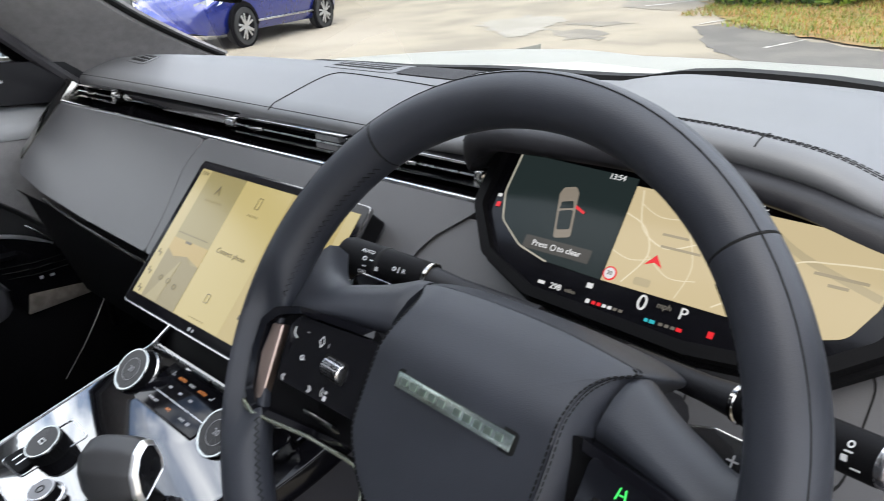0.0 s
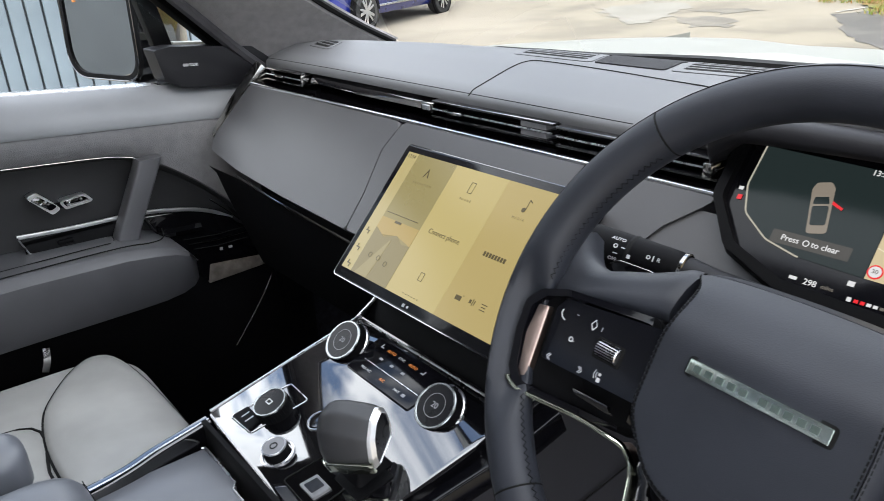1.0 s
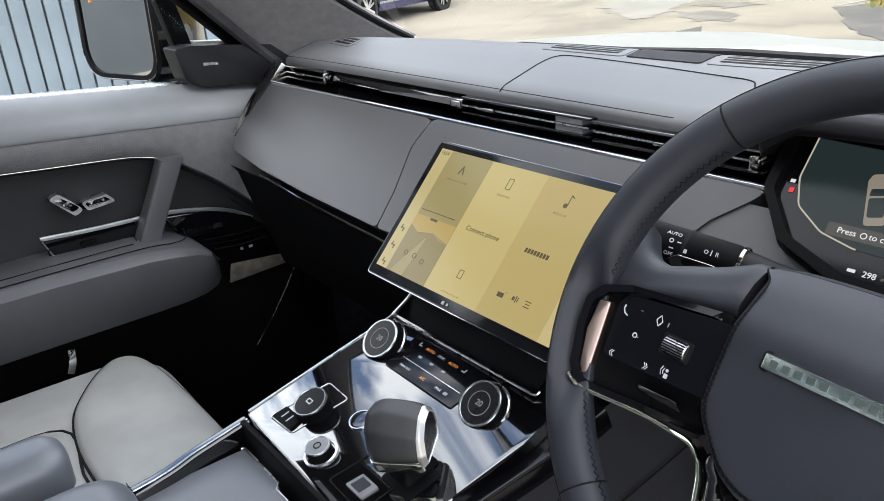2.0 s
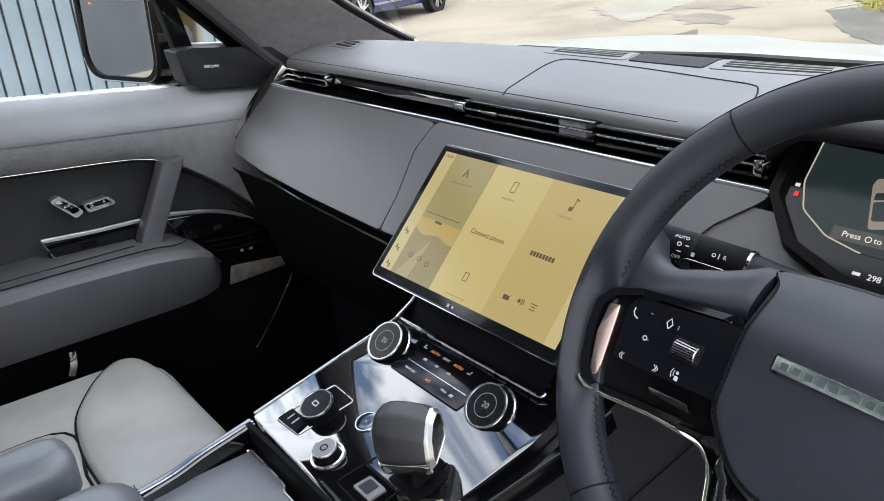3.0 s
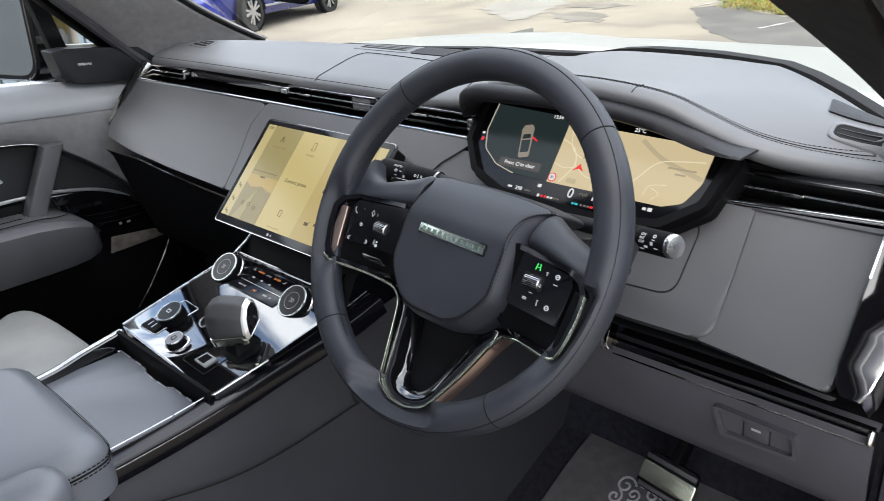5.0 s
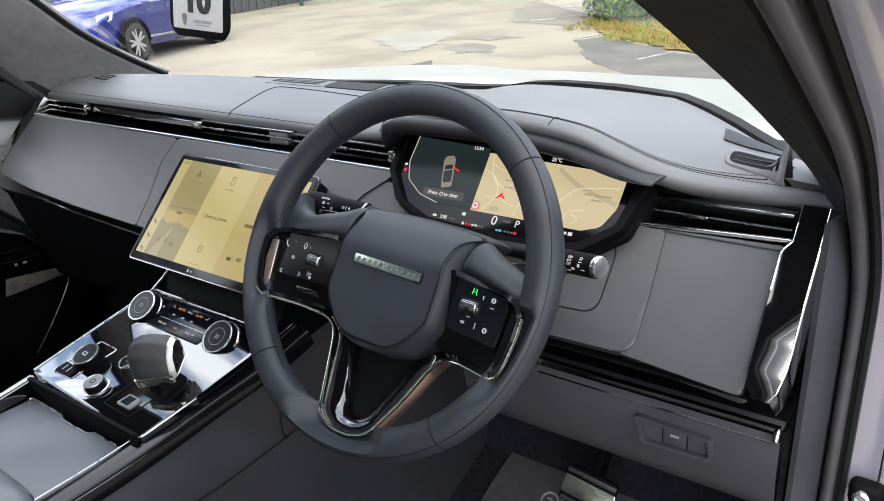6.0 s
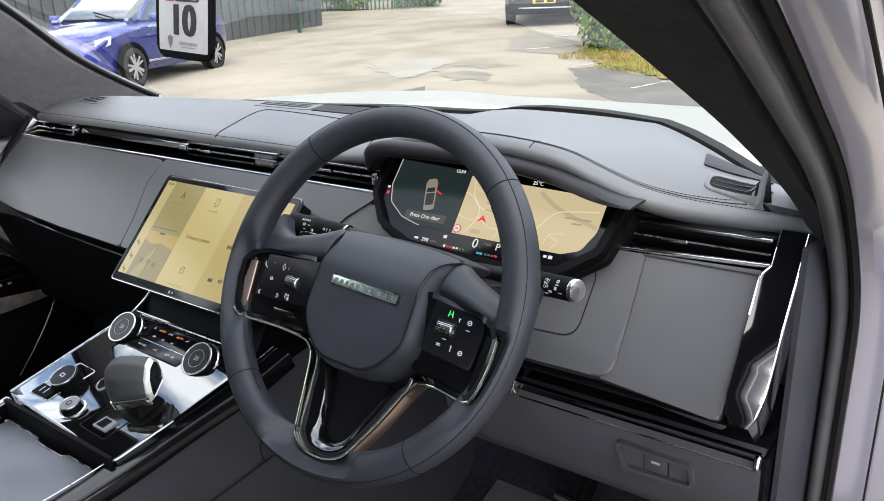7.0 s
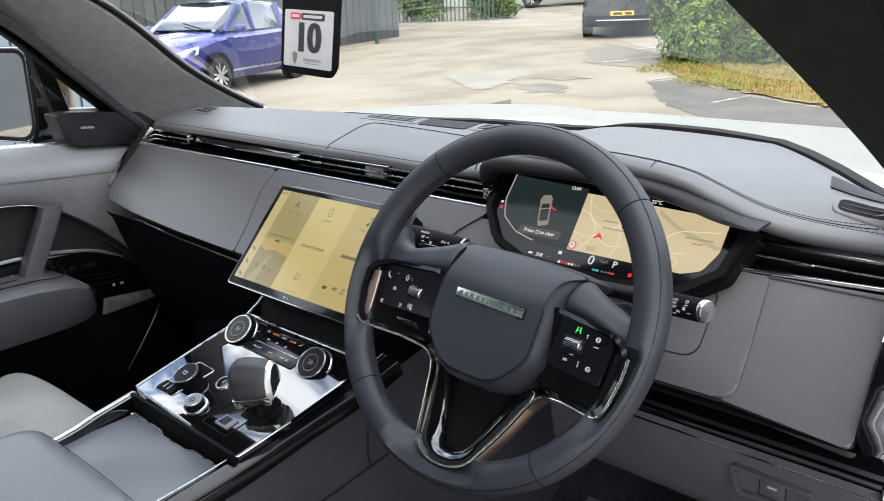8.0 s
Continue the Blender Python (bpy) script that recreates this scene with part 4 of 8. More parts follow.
for x, y in ((0.046, -0.142), (0.062, -0.142), (0.078, -0.145)):
    part("symbol", lathe([(0.0033, 0), (0.0033, 0.0002), (0.0024, 0.0002), (0.0024, 0)], 14, TY @ at(x, y, 0.0008), False), T_INK, nav)
for y in (-0.117, -0.140, -0.162):
    bars("symbol", TY @ at(0.018, y, 0.0006), [(0, 0, 0.0075, 0.0014), (-0.002, 0.0025, 0.0014, 0.0035), (0.0022, -0.0025, 0.0014, 0.0035)], T_INK, sglass)
bars("page_dots", TY @ at(0, 0, 0.0006), [(0.130 + 0.005 * k, -0.164, 0.0012, 0.0012) for k in range(6)], T_INK, mid)
bars("home_mark", TY @ at(0, 0, 0.0001), [(0.140, -0.1755, 0.004, 0.004), (0.147, -0.1755, 0.003, 0.003)], ICON_GREY, sglass)


# ---- steering wheel ----
wheel = thing("steering_wheel", (0, 0, 0), "black leather steering wheel with gloss black spokes and bright trim", "steering wheel")
WN = WHEEL.to_3x3() @ Vector((0, 0, 1))
R0 = 0.1735


def wpt(u, v, w=0.0):
    return WHEEL @ Vector((u, v, w))


def rim_piece(a0, a1, name, n):
    """A length of the rim between two angles, in degrees, slightly oval and fuller at the sides."""
    rows = []
    for k in range(n + 1):
        a = radians(a0 + (a1 - a0) * k / n)
        fat = 1 + 0.05 * abs(math.cos(a)) ** 4
        deg = math.degrees(a) % 360
        cut = max(0.0, 1 - max(0.0, min(abs(deg - 348.5), abs(deg - 191.5)) - 8.5) / 15)
        cut = cut * cut * (3 - 2 * cut)
        foot = max(0.0, 1 - max(0.0, abs(deg - 271) - 11) / 13)
        foot = foot * foot * (3 - 2 * foot)
        out = Vector((math.cos(a), math.sin(a), 0))
        ring = []
        for j in range(24):
            t = 2 * math.pi * j / 24
            c, h = 0.0162 * fat * math.cos(t), 0.0172 * math.sin(t)
            # beside the switch modules and the lower spoke the inner half of the front is cut away
            inner = max(0.0, min(1.0, (0.0065 - c) / 0.008))
            h = h * (1 - cut * inner) + min(h, 0.001) * cut * inner
            deep = max(0.0, min(1.0, (0.0085 - c) / 0.0105))
            deep = deep * deep * (3 - 2 * deep)
            h = h * (1 - foot * deep) + min(h, -0.0088) * foot * deep
            # and behind the spoke itself it falls away
            gap = max(0.0, min(1.0, (13.5 - abs(deg - 271)) / 3.5)) * max(0.0, min(1.0, (-0.003 - c) / 0.004))
            h = h * (1 - gap) + min(h, -0.0150) * gap
            ring.append(WHEEL @ (out * (R0 + c) + Vector((0, 0, h))))
        rows.append(ring)
    return part(name, loft(rows, True, True), LEATHER_RIM, wheel, angle=60)


[rim_piece(a0 + 0.25, a1 - 0.25, "rim_cover", max(6, int((a1 - a0) / 2))) for a0, a1 in ((45, 132), (132, 228), (228, 312), (312, 405))]
for a in (45, 132, 228, 312):
    c, s = math.cos(radians(a)), math.sin(radians(a))
    part("seam", sweep([WHEEL @ Vector((c * (R0 + 0.0157 * math.cos(t)), s * (R0 + 0.0157 * math.cos(t)), 0.0166 * math.sin(t))) for t in [2 * math.pi * k / 20 for k in range(20)]], circle(0.0009, 6), wpt(-s, c) - wpt(0, 0), True), SEAM, wheel)
# cross stitching inside the hand grips, and a fine ridge round the front
for a0, a1 in ((135, 176), (206, 238), (4, 42), (302, 332)):
    zig = []
    steps = int((a1 - a0) / 0.85)
    for k in range(steps + 1):
        a = radians(a0 + (a1 - a0) * k / steps)
        t = radians(160 if k % 2 else 170)
        rr, ww = R0 + 0.0166 * math.cos(t), 0.0176 * math.sin(t)
        zig.append(wpt(math.cos(a) * rr, math.sin(a) * rr, ww))
    part("stitching", tube(zig, 0.00038, 5, False, WN), THREAD, wheel, "black cross stitching")
ridge = [wpt(math.cos(radians(a)) * (R0 + 0.0115), math.sin(radians(a)) * (R0 + 0.0115), 0.0122) for a in range(0, 360, 4)]
part("seam", tube(ridge, 0.0005, 5, True, WN), SEAM, wheel)

# airbag cover: flat stitched face, sloping cheeks, top falling back to two small horns
HUB_U = 0.002
FACE = [(0, -0.0765), (0.020, -0.0762), (0.0330, -0.0722), (0.0435, -0.0650), (0.0570, -0.0495), (0.0628, -0.0380), (0.0638, -0.024), (0.0640, 0.005), (0.0630, 0.022), (0.0635, 0.036), (0.0680, 0.045), (0.0770, 0.0520), (0.060, 0.0550), (0.030, 0.0570), (0, 0.0575)]
RIMLINE = [(0, -0.0865), (0.025, -0.0858), (0.0400, -0.0815), (0.0525, -0.0730), (0.0700, -0.0535), (0.0765, -0.0400), (0.0778, -0.024), (0.0775, 0.002), (0.0745, 0.022), (0.0770, 0.036), (0.0800, 0.046), (0.0840, 0.0545), (0.064, 0.0590), (0.032, 0.0610), (0, 0.0615)]


def hub_drop(u, v):
    """How far the cover falls away behind its flat middle."""
    return 15 * max(0, v - 0.006) ** 2 + 0.35 * max(0, abs(u) - 0.062) * max(0, min(1, (v - 0.022) / 0.022))


def mirrored(half, steps=6):
    ring = [Vector((x, y, 0)) for x, y in half] + [Vector((-x, y, 0)) for x, y in half[-2:0:-1]]
    return curve(ring, steps, True)


def between(k):
    return [(a[0] + (b[0] - a[0]) * k, a[1] + (b[1] - a[1]) * k) for a, b in zip(FACE, RIMLINE)]


def hub_rows():
    rows = []
    for k, w in ((0.90, -0.050), (0.97, -0.028), (1.0, -0.022), (0.93, -0.0165), (0.62, -0.0085), (0.30, -0.0020), (0.15, 0.0002), (0.125, -0.0014), (0.095, -0.0016), (0.07, 0.0010)):
        rows.append([wpt(p.x + HUB_U, p.y, w - hub_drop(p.x, p.y)) for p in mirrored(between(k))])
    for k in [1 - 0.05 * i for i in range(20)] + [0.02]:
        w = 0.0017 - 0.0005 * k ** 3
        rows.append([wpt(p.x * k + HUB_U, p.y * k, w - hub_drop(p.x * k, p.y * k)) for p in mirrored(FACE)])
    return rows


hub = part("airbag_cover", loft(hub_rows(), True, True), LEATHER_RIM, wheel, "smooth black leather airbag cover", angle=70)


def hub_line(k, lo, hi, lift):
    ring = mirrored(between(k))
    return [wpt(p.x + HUB_U, p.y, lift - hub_drop(p.x, p.y)) for p in ring[lo:hi]]


ring_n = len(mirrored(FACE))
for lo, hi in ((0, 69), (ring_n - 68, ring_n)):
    for k in (0.02, 0.20):
        part("stitching", stitches(hub_line(k, lo, hi, 0.0012 - 0.012 * (k - 0.02)), 0.0036, 0.0025, 0.00045, WN, 0.0002), THREAD, hub, "black stitching")
    part("seam", tube(hub_line(0.11, lo, hi, -0.0014), 0.0007, 5, False, WN), SEAM, hub)
B = WHEEL @ at(0.0045, -0.001, 0.0014) @ Matrix.Rotation(radians(-0.7), 4, "Z")
part("badge_recess", prism(rounded([(-0.0450, -0.0064), (0.0450, -0.0064), (0.0450, 0.0062), (-0.0450, 0.0062)], 0.003, 4), 0.0002, B, 0.0001, 1, 0.002), SEAM, hub)
badge = part("badge", prism(rounded([(-0.0430, -0.0046), (0.0430, -0.0046), (0.0430, 0.0046), (-0.0430, 0.0046)], 0.0006, 3), 0.0018, B @ at(0, 0, 0.0004), 0.0004, 2), BADGE, hub, "bright metal name badge with a painted greenish reflection")
bars("badge_mark", B @ at(0, 0, 0.0023), [(-0.0365 + 0.0074 * k + (0.0045 if k > 4 else 0), dy, 0.0046, 0.0040) for k in range(10) for dy in (0.0,)], BADGE_DARK, badge, 0.0002)
part("writing", text_bm("AIRBAG", 0.0066, WHEEL @ at(0.008, -0.0570, 0.0013), 0.0003), LEATHER_RIM, hub)

PAD_W = -0.0024


def module_depth(u, v):
    """How far the front of a switch module stands before the wheel's plane."""
    u = abs(u)
    top = float(np.interp(u, (0.064, 0.140, 0.150, 0.159, 0.167), (PAD_W, PAD_W, -0.0005, 0.0035, 0.0055)))
    low = float(np.interp(u, (0.072, 0.110, 0.140, 0.153, 0.167), (-0.0265, -0.0150, -0.0030, 0.0020, 0.0050)))
    k = max(0.0, min(1.0, (-0.048 - v) / 0.016))
    return top + (low - top) * k * k * (3 - 2 * k)


def shaped(bm, lift):
    """A flat piece laid on the curved front of a switch module."""
    bmesh.ops.triangulate(bm, faces=[f for f in bm.faces if len(f.verts) > 4])
    for v in bm.verts:
        v.co.z += module_depth(v.co.x, v.co.y) + lift
    bm.transform(WHEEL)
    return bm


for side in (-1, 1):
    def W(u, v):
        return (side * u, v)

    def order(pts):
        return pts if side > 0 else pts[::-1]
    # padded leather arm from the cover to the rim
    arm_sec = []
    for p in curve([(0.076, 0.0200, 0.0500), (0.083, 0.0205, 0.0510), (0.094, 0.0185, 0.0455), (0.108, 0.0160, 0.0390), (0.124, 0.0120, 0.0335), (0.142, 0.0060, 0.0280), (0.158, 0.0010, 0.0340), (0.167, -0.0040, 0.0500)], 4):
        u, lo, hi = p
        hi += 0.003 if side < 0 else 0.0
        w0 = -0.0040 - 0.011 * max(0, (0.140 - u) / 0.06) ** 1.1
        arm_sec.append([wpt(side * u + HUB_U, v, w) for v, w in ((lo - 0.016, w0 - 0.034), (lo - 0.016, w0 - 0.012), (lo - 0.001, w0 - 0.001), (lo + 0.003, w0), (lo * 0.70 + hi * 0.30, w0 - 0.0022), (lo * 0.4 + hi * 0.6, w0 - 0.0070), (lo * 0.15 + hi * 0.85, w0 - 0.0145), (lo * 0.02 + hi * 0.98, w0 - 0.022), (hi, w0 - 0.030), (hi - 0.004, w0 - 0.042))])
    part("spoke_cover", loft(arm_sec, True, True), LEATHER_RIM, wheel, angle=60)
    mod = rounded(order([W(0.0690, 0.0165), W(0.141, 0.0095), W(0.159, 0.0025), W(0.1670, -0.0090), W(0.1660, -0.0300), W(0.1605, -0.0570), W(0.153, -0.0670), W(0.143, -0.0680), W(0.105, -0.0660), W(0.0690, -0.0650)]), 0.008, 5)
    tray = part("switch_module", shaped(prism(mod, 0.0, Matrix(), 0.0, 2, 0.014), -0.0050), DARK, wheel, "black switch module")
    inner = [(side * 0.112 + (p[0] - side * 0.112) * 0.90, -0.0265 + (p[1] + 0.0265) * 0.885) for p in mod]
    frame_bm = ring_prism(mod, inner, 0.0, Matrix(), 0.0004, 0.010)
    for v in frame_bm.verts:
        v.co.z -= 0.012 * max(0.0, min(1.0, (0.084 - abs(v.co.x)) / 0.010))
    part("trim_ring", shaped(frame_bm, 0.0030), GLASS_BLACK, tray, "piano black frame")
    near = (0.0625, 0.0595) if side < 0 else (0.0870, 0.0855)
    pad_o = rounded(order([W(near[0], 0.0115), W(0.1420, 0.0030), W(0.1465, -0.0050), W(0.1440, -0.0420), W(near[1], -0.0378)]), 0.003, 4)
    part("touch_pad", shaped(prism(pad_o, 0.0, Matrix(), 0.0006, 2, 0.006), 0.0), GLASS_BLACK, tray)
    # the right strip is blackened to hold the dark that it reflects
    part("copper_strip" if side < 0 else "dark_copper_strip", shaped(prism(rounded(order([W(0.1515, -0.0070), W(0.1585, -0.0085), W(0.1590, -0.030), W(0.1540, -0.0600), W(0.1475, -0.0585)]), 0.001, 2), 0.0, Matrix(), 0.0008, 2, 0.006), 0.0012), COPPER if side < 0 else DARK, tray, "bronze-toned metal strip" if side < 0 else "metal strip painted black for its dark reflection")
    if side < 0:
        part("lower_key", shaped(prism(rounded(order([W(0.0800, -0.0475), W(0.112, -0.0490), W(0.108, -0.0535), W(0.0800, -0.0540)]), 0.0015, 2), 0.0, Matrix(), 0.0008, 2, 0.004), 0.0005), DARK_CHROME, tray)
    su, sv = (-0.0950, -0.0170) if side < 0 else (0.1060, -0.0125)
    part("scroll_recess", prism(rounded([(su - 0.0115, sv - 0.0072), (su + 0.0115, sv - 0.0072), (su + 0.0115, sv + 0.0072), (su - 0.0115, sv + 0.0072)], 0.002, 3), 0.0001, WHEEL @ at(0, 0, PAD_W + 0.0002)), SEAM, tray)
    roll = lathe([(0.0052, -0.0085), (0.0060, -0.0078), (0.0060, 0.0078), (0.0052, 0.0085)], 18, WHEEL @ at(su, sv, PAD_W - 0.0010) @ Matrix.Rotation(radians(90), 4, "Y"))
    wheel_roll = part("scroll_wheel", roll, SATIN, tray, "ribbed metal scroll wheel")
    for k in range(7):
        dv = -0.0051 + 0.0017 * k
        part("rib", box((0.0158, 0.0007, 0.0008), WHEEL @ at(su, sv + dv, PAD_W - 0.0010 + math.sqrt(max(0, 0.0062 ** 2 - dv * dv)))), DARK, wheel_roll)
GL = WHEEL @ at(0, 0, PAD_W + 0.0004)
lm, rm = [o for o in bpy.data.objects if o.name.startswith("switch_module")]


def line_mark(name, pts, w, mat, parent):
    part(name, sweep([GL @ Vector((x, y, 0.0002)) for x, y in pts], [(-w / 2, 0), (w / 2, 0), (w / 2, 0.0002), (-w / 2, 0.0002)], WN), mat, parent)


line_mark("phone_mark", [(-0.1412, -0.0045), (-0.1416, -0.0072), (-0.1400, -0.0098), (-0.1370, -0.0110)], 0.0010, ICON, lm)
line_mark("diamond_mark", [(-0.1129, -0.0088), (-0.1106, -0.0052), (-0.1129, -0.0016), (-0.1152, -0.0052), (-0.1129, -0.0088)], 0.0008, ICON, lm)
part("dot_mark", lathe([(0.0019, 0), (0.0019, 0.0002), (0.0011, 0.0002), (0.0011, 0)], 14, GL @ at(-0.1262, -0.0209), False), ICON, lm)
for k in (0, 0.0016):
    line_mark("back_mark", [(-0.1378 + k, -0.0363), (-0.1396 + k, -0.0385), (-0.1378 + k, -0.0407)], 0.0006, ICON, lm)
    line_mark("skip_mark", [(-0.1118 + k, -0.0342), (-0.1100 + k, -0.0364), (-0.1118 + k, -0.0386)], 0.0006, ICON, lm)
part("voice_mark", join(lathe([(0.0011, 0), (0.0011, 0.0002)], 12, GL @ at(-0.0945, -0.0325)), box((0.0028, 0.0030, 0.0002), GL @ at(-0.0943, -0.0362, 0.0001))), ICON, lm)
line_mark("voice_mark", [(-0.0965, -0.0315), (-0.0972, -0.0335), (-0.0965, -0.0355)], 0.0005, ICON, lm)
line_mark("voice_mark", [(-0.0980, -0.0305), (-0.0990, -0.0335), (-0.0980, -0.0365)], 0.0005, ICON, lm)
bars("small_mark", GL, [(-0.1060, -0.0055, 0.0005, 0.0030), (-0.1235, -0.0215, 0.0008, 0.0008), (-0.1280, -0.0040, 0.0020, 0.0005)], ICON_GREY, lm)
line_mark("lane_mark", [(0.1050, -0.0015), (0.1061, 0.0045)], 0.0008, GREEN, rm)
line_mark("lane_mark", [(0.1100, -0.0015), (0.1089, 0.0045)], 0.0008, GREEN, rm)
line_mark("lane_mark", [(0.1063, 0.0012), (0.1087, 0.0012)], 0.0007, GREEN, rm)
bars("small_mark", GL, [(0.1180, -0.0005, 0.0024, 0.0006), (0.1180, -0.0019, 0.0006, 0.0034), (0.1137, -0.0128, 0.0040, 0.0007), (0.1137, -0.0146, 0.0040, 0.0007), (0.1295, -0.0086, 0.0044, 0.0007), (0.1034, -0.0276, 0.0044, 0.0007), (0.1034, -0.0290, 0.0044, 0.0007), (0.1080, -0.0222, 0.0040, 0.0006), (0.1174, -0.0289, 0.0006, 0.0050), (0.1174, -0.0262, 0.0016, 0.0006)], ICON, rm)
for u, v in ((0.1292, -0.0015), (0.1285, -0.0298)):
    part("wheel_mark", lathe([(0.0024, 0), (0.0024, 0.0002), (0.0016, 0.0002), (0.0016, 0)], 16, GL @ at(u, v), False), ICON, rm)
    bars("wheel_mark", GL, [(u, v, 0.0034, 0.0005)], ICON, rm)

# lower spoke: gloss black V with a bright outline, a dark inner panel and bronze sides
V_HALF = [(0.150, -0.0685, -0.0080), (0.110, -0.0680, -0.0140), (0.090, -0.0690, -0.0205), (0.079, -0.0705, -0.0262), (0.0735, -0.0735, -0.0290), (0.0675, -0.0800, -0.0312), (0.0640, -0.0860, -0.0305), (0.061, -0.0920, -0.0290), (0.050, -0.1220, -0.0210), (0.038, -0.1500, -0.0110), (0.0345, -0.1575, -0.0080), (0.027, -0.1640, -0.0062), (0.012, -0.1698, -0.0045), (0, -0.1708, -0.0045)]
EDGE = [(0.1585, -0.0630, 0.0064), (0.1555, -0.0662, 0.0052), (0.1450, -0.0690, 0.0020)] + V_HALF[1:]
# carried up the right module only; the left outline's unlit side is omitted
v_line = curve([(0.1672, -0.0090, 0.0080), (0.1668, -0.0300, 0.0082), (0.1622, -0.0540, 0.0076)] + EDGE + [(-u, v, w) for u, v, w in EDGE[-2::-1]], 5)
v_line = [Vector((p.x + HUB_U * max(0.0, 1 - abs(p.x) / 0.12), p.y, p.z)) for p in v_line]
V_IN = [(0.052, -0.076, -0.040), (0.038, -0.086, -0.041), (0.024, -0.118, -0.036), (0.016, -0.140, -0.030), (0.010, -0.1500, -0.026), (0, -0.1525, -0.025)]
face_out = curve([(0.066, -0.0700, -0.0335)] + V_HALF[5:] + [(-u, v, w) for u, v, w in V_HALF[-2:4:-1]] + [(-0.066, -0.0700, -0.0335)], 4)
face_in = curve([(0.056, -0.070, -0.040)] + [V_IN[0], V_IN[1], V_IN[1], V_IN[2], V_IN[3], V_IN[4], V_IN[5]] + [(-u, v, w) for u, v, w in (V_IN[4], V_IN[3], V_IN[2], V_IN[1], V_IN[1], V_IN[0])] + [(-0.056, -0.070, -0.040)], 4)
skin = []
for i in range(41):
    a = face_out[round(i * (len(face_out) - 1) / 40)]
    b = face_in[round(i * (len(face_in) - 1) / 40)]
    skin.append([wpt(p.x + HUB_U, p.y, p.z) for p in (a + Vector((0, 0, -0.004)), a.lerp(b, 0.12) + Vector((0, 0, -0.0010)), a.lerp(b, 0.4) + Vector((0, 0, 0.0030)), a.lerp(b, 0.72) + Vector((0, 0, 0.0030)), b + Vector((0, 0, 0.0008)), b + Vector((0, 0, -0.004)))])
vs = part("lower_spoke", loft(skin), GLOSS, wheel, "piano black V-shaped lower spoke", angle=60)
part("inner_panel", loft([[wpt(p.x * k + HUB_U, p.y, p.z - 0.0030) for k in (1, 0.5, 0, -0.5, -1)] for p in curve([(0.060, -0.068, -0.042)] + V_IN, 4)]), DARK, vs, "matt dark inner panel", angle=70)
part("bright_outline", sweep([wpt(*p) for p in v_line], rounded([(-0.0014, -0.004), (0.0014, -0.004), (0.0014, 0.0014), (-0.0014, 0.0014)], 0.0006, 2), WN), OUTLINE, vs, "bright metal outline")
for side in (-1, 1):
    leg = [p for p in curve([(u, v, w) for u, v, w in V_HALF[3:12]], 4)]
    part("leg_side", loft([[wpt(side * (p.x + d) + HUB_U, p.y, p.z - w) for d, w in ((0.0010, 0.003), (0.0030, 0.010), (0.0030, 0.020))] for p in leg]), COPPER, vs, "bronze-toned metal side")
part("column_cap", prism(rounded([(-0.070, -0.066), (-0.046, -0.115), (-0.022, -0.150), (0.022, -0.150), (0.046, -0.115), (0.070, -0.066), (0.080, 0.02), (0.050, 0.048), (-0.050, 0.048), (-0.080, 0.02)], 0.010, 3), -0.052, WHEEL, 0, 1, 0.064), DARK, wheel)
part("module_back", prism(rounded([(-0.150, -0.058), (0.150, -0.058), (0.150, 0.012), (-0.150, 0.012)], 0.010, 3), -0.036, WHEEL, 0, 1, 0.050), DARK, wheel)

# paddles behind the wheel
for side in (-1, 1):
    line = rounded([(side * 0.085, 0.006), (side * 0.158, 0.006), (side * 0.166, 0.026), (side * 0.150, 0.040), (side * 0.120, 0.041), (side * 0.085, 0.030)], 0.008, 4)
    if side < 0:
        line = line[::-1]
    pd = part("shift_paddle", prism(line, 0.0, WHEEL @ at(0, 0, -0.050), 0.001, 2, 0.005), GLOSS, wheel, "gear paddle with bright edge")
    part("paddle_edge", tube([wpt(p[0], p[1], -0.0500) for p in line], 0.0006, 6, True, WN), DARK_CHROME, pd)
    bars("paddle_mark", WHEEL @ at(0, 0, -0.0498), [(side * 0.133, 0.030, 0.006, 0.0009)] + ([(side * 0.133, 0.030, 0.0009, 0.006)] if side > 0 else []), ICON, pd)

# steering column shroud and stalks
col = thing("steering_column", (0, 0.10, -0.06), "black plastic steering column shroud", "steering column")
part("shroud", loft([[WHEEL @ (Vector((x * k, y * k - 0.005, w))) for x, y in rounded([(-0.062, -0.055), (0.062, -0.055), (0.058, 0.040), (-0.058, 0.040)], 0.02, 4)] for k, w in ((0.96, -0.040), (1.0, -0.048), (1.06, -0.10), (1.10, -0.19))], True, True), SOFT, col)


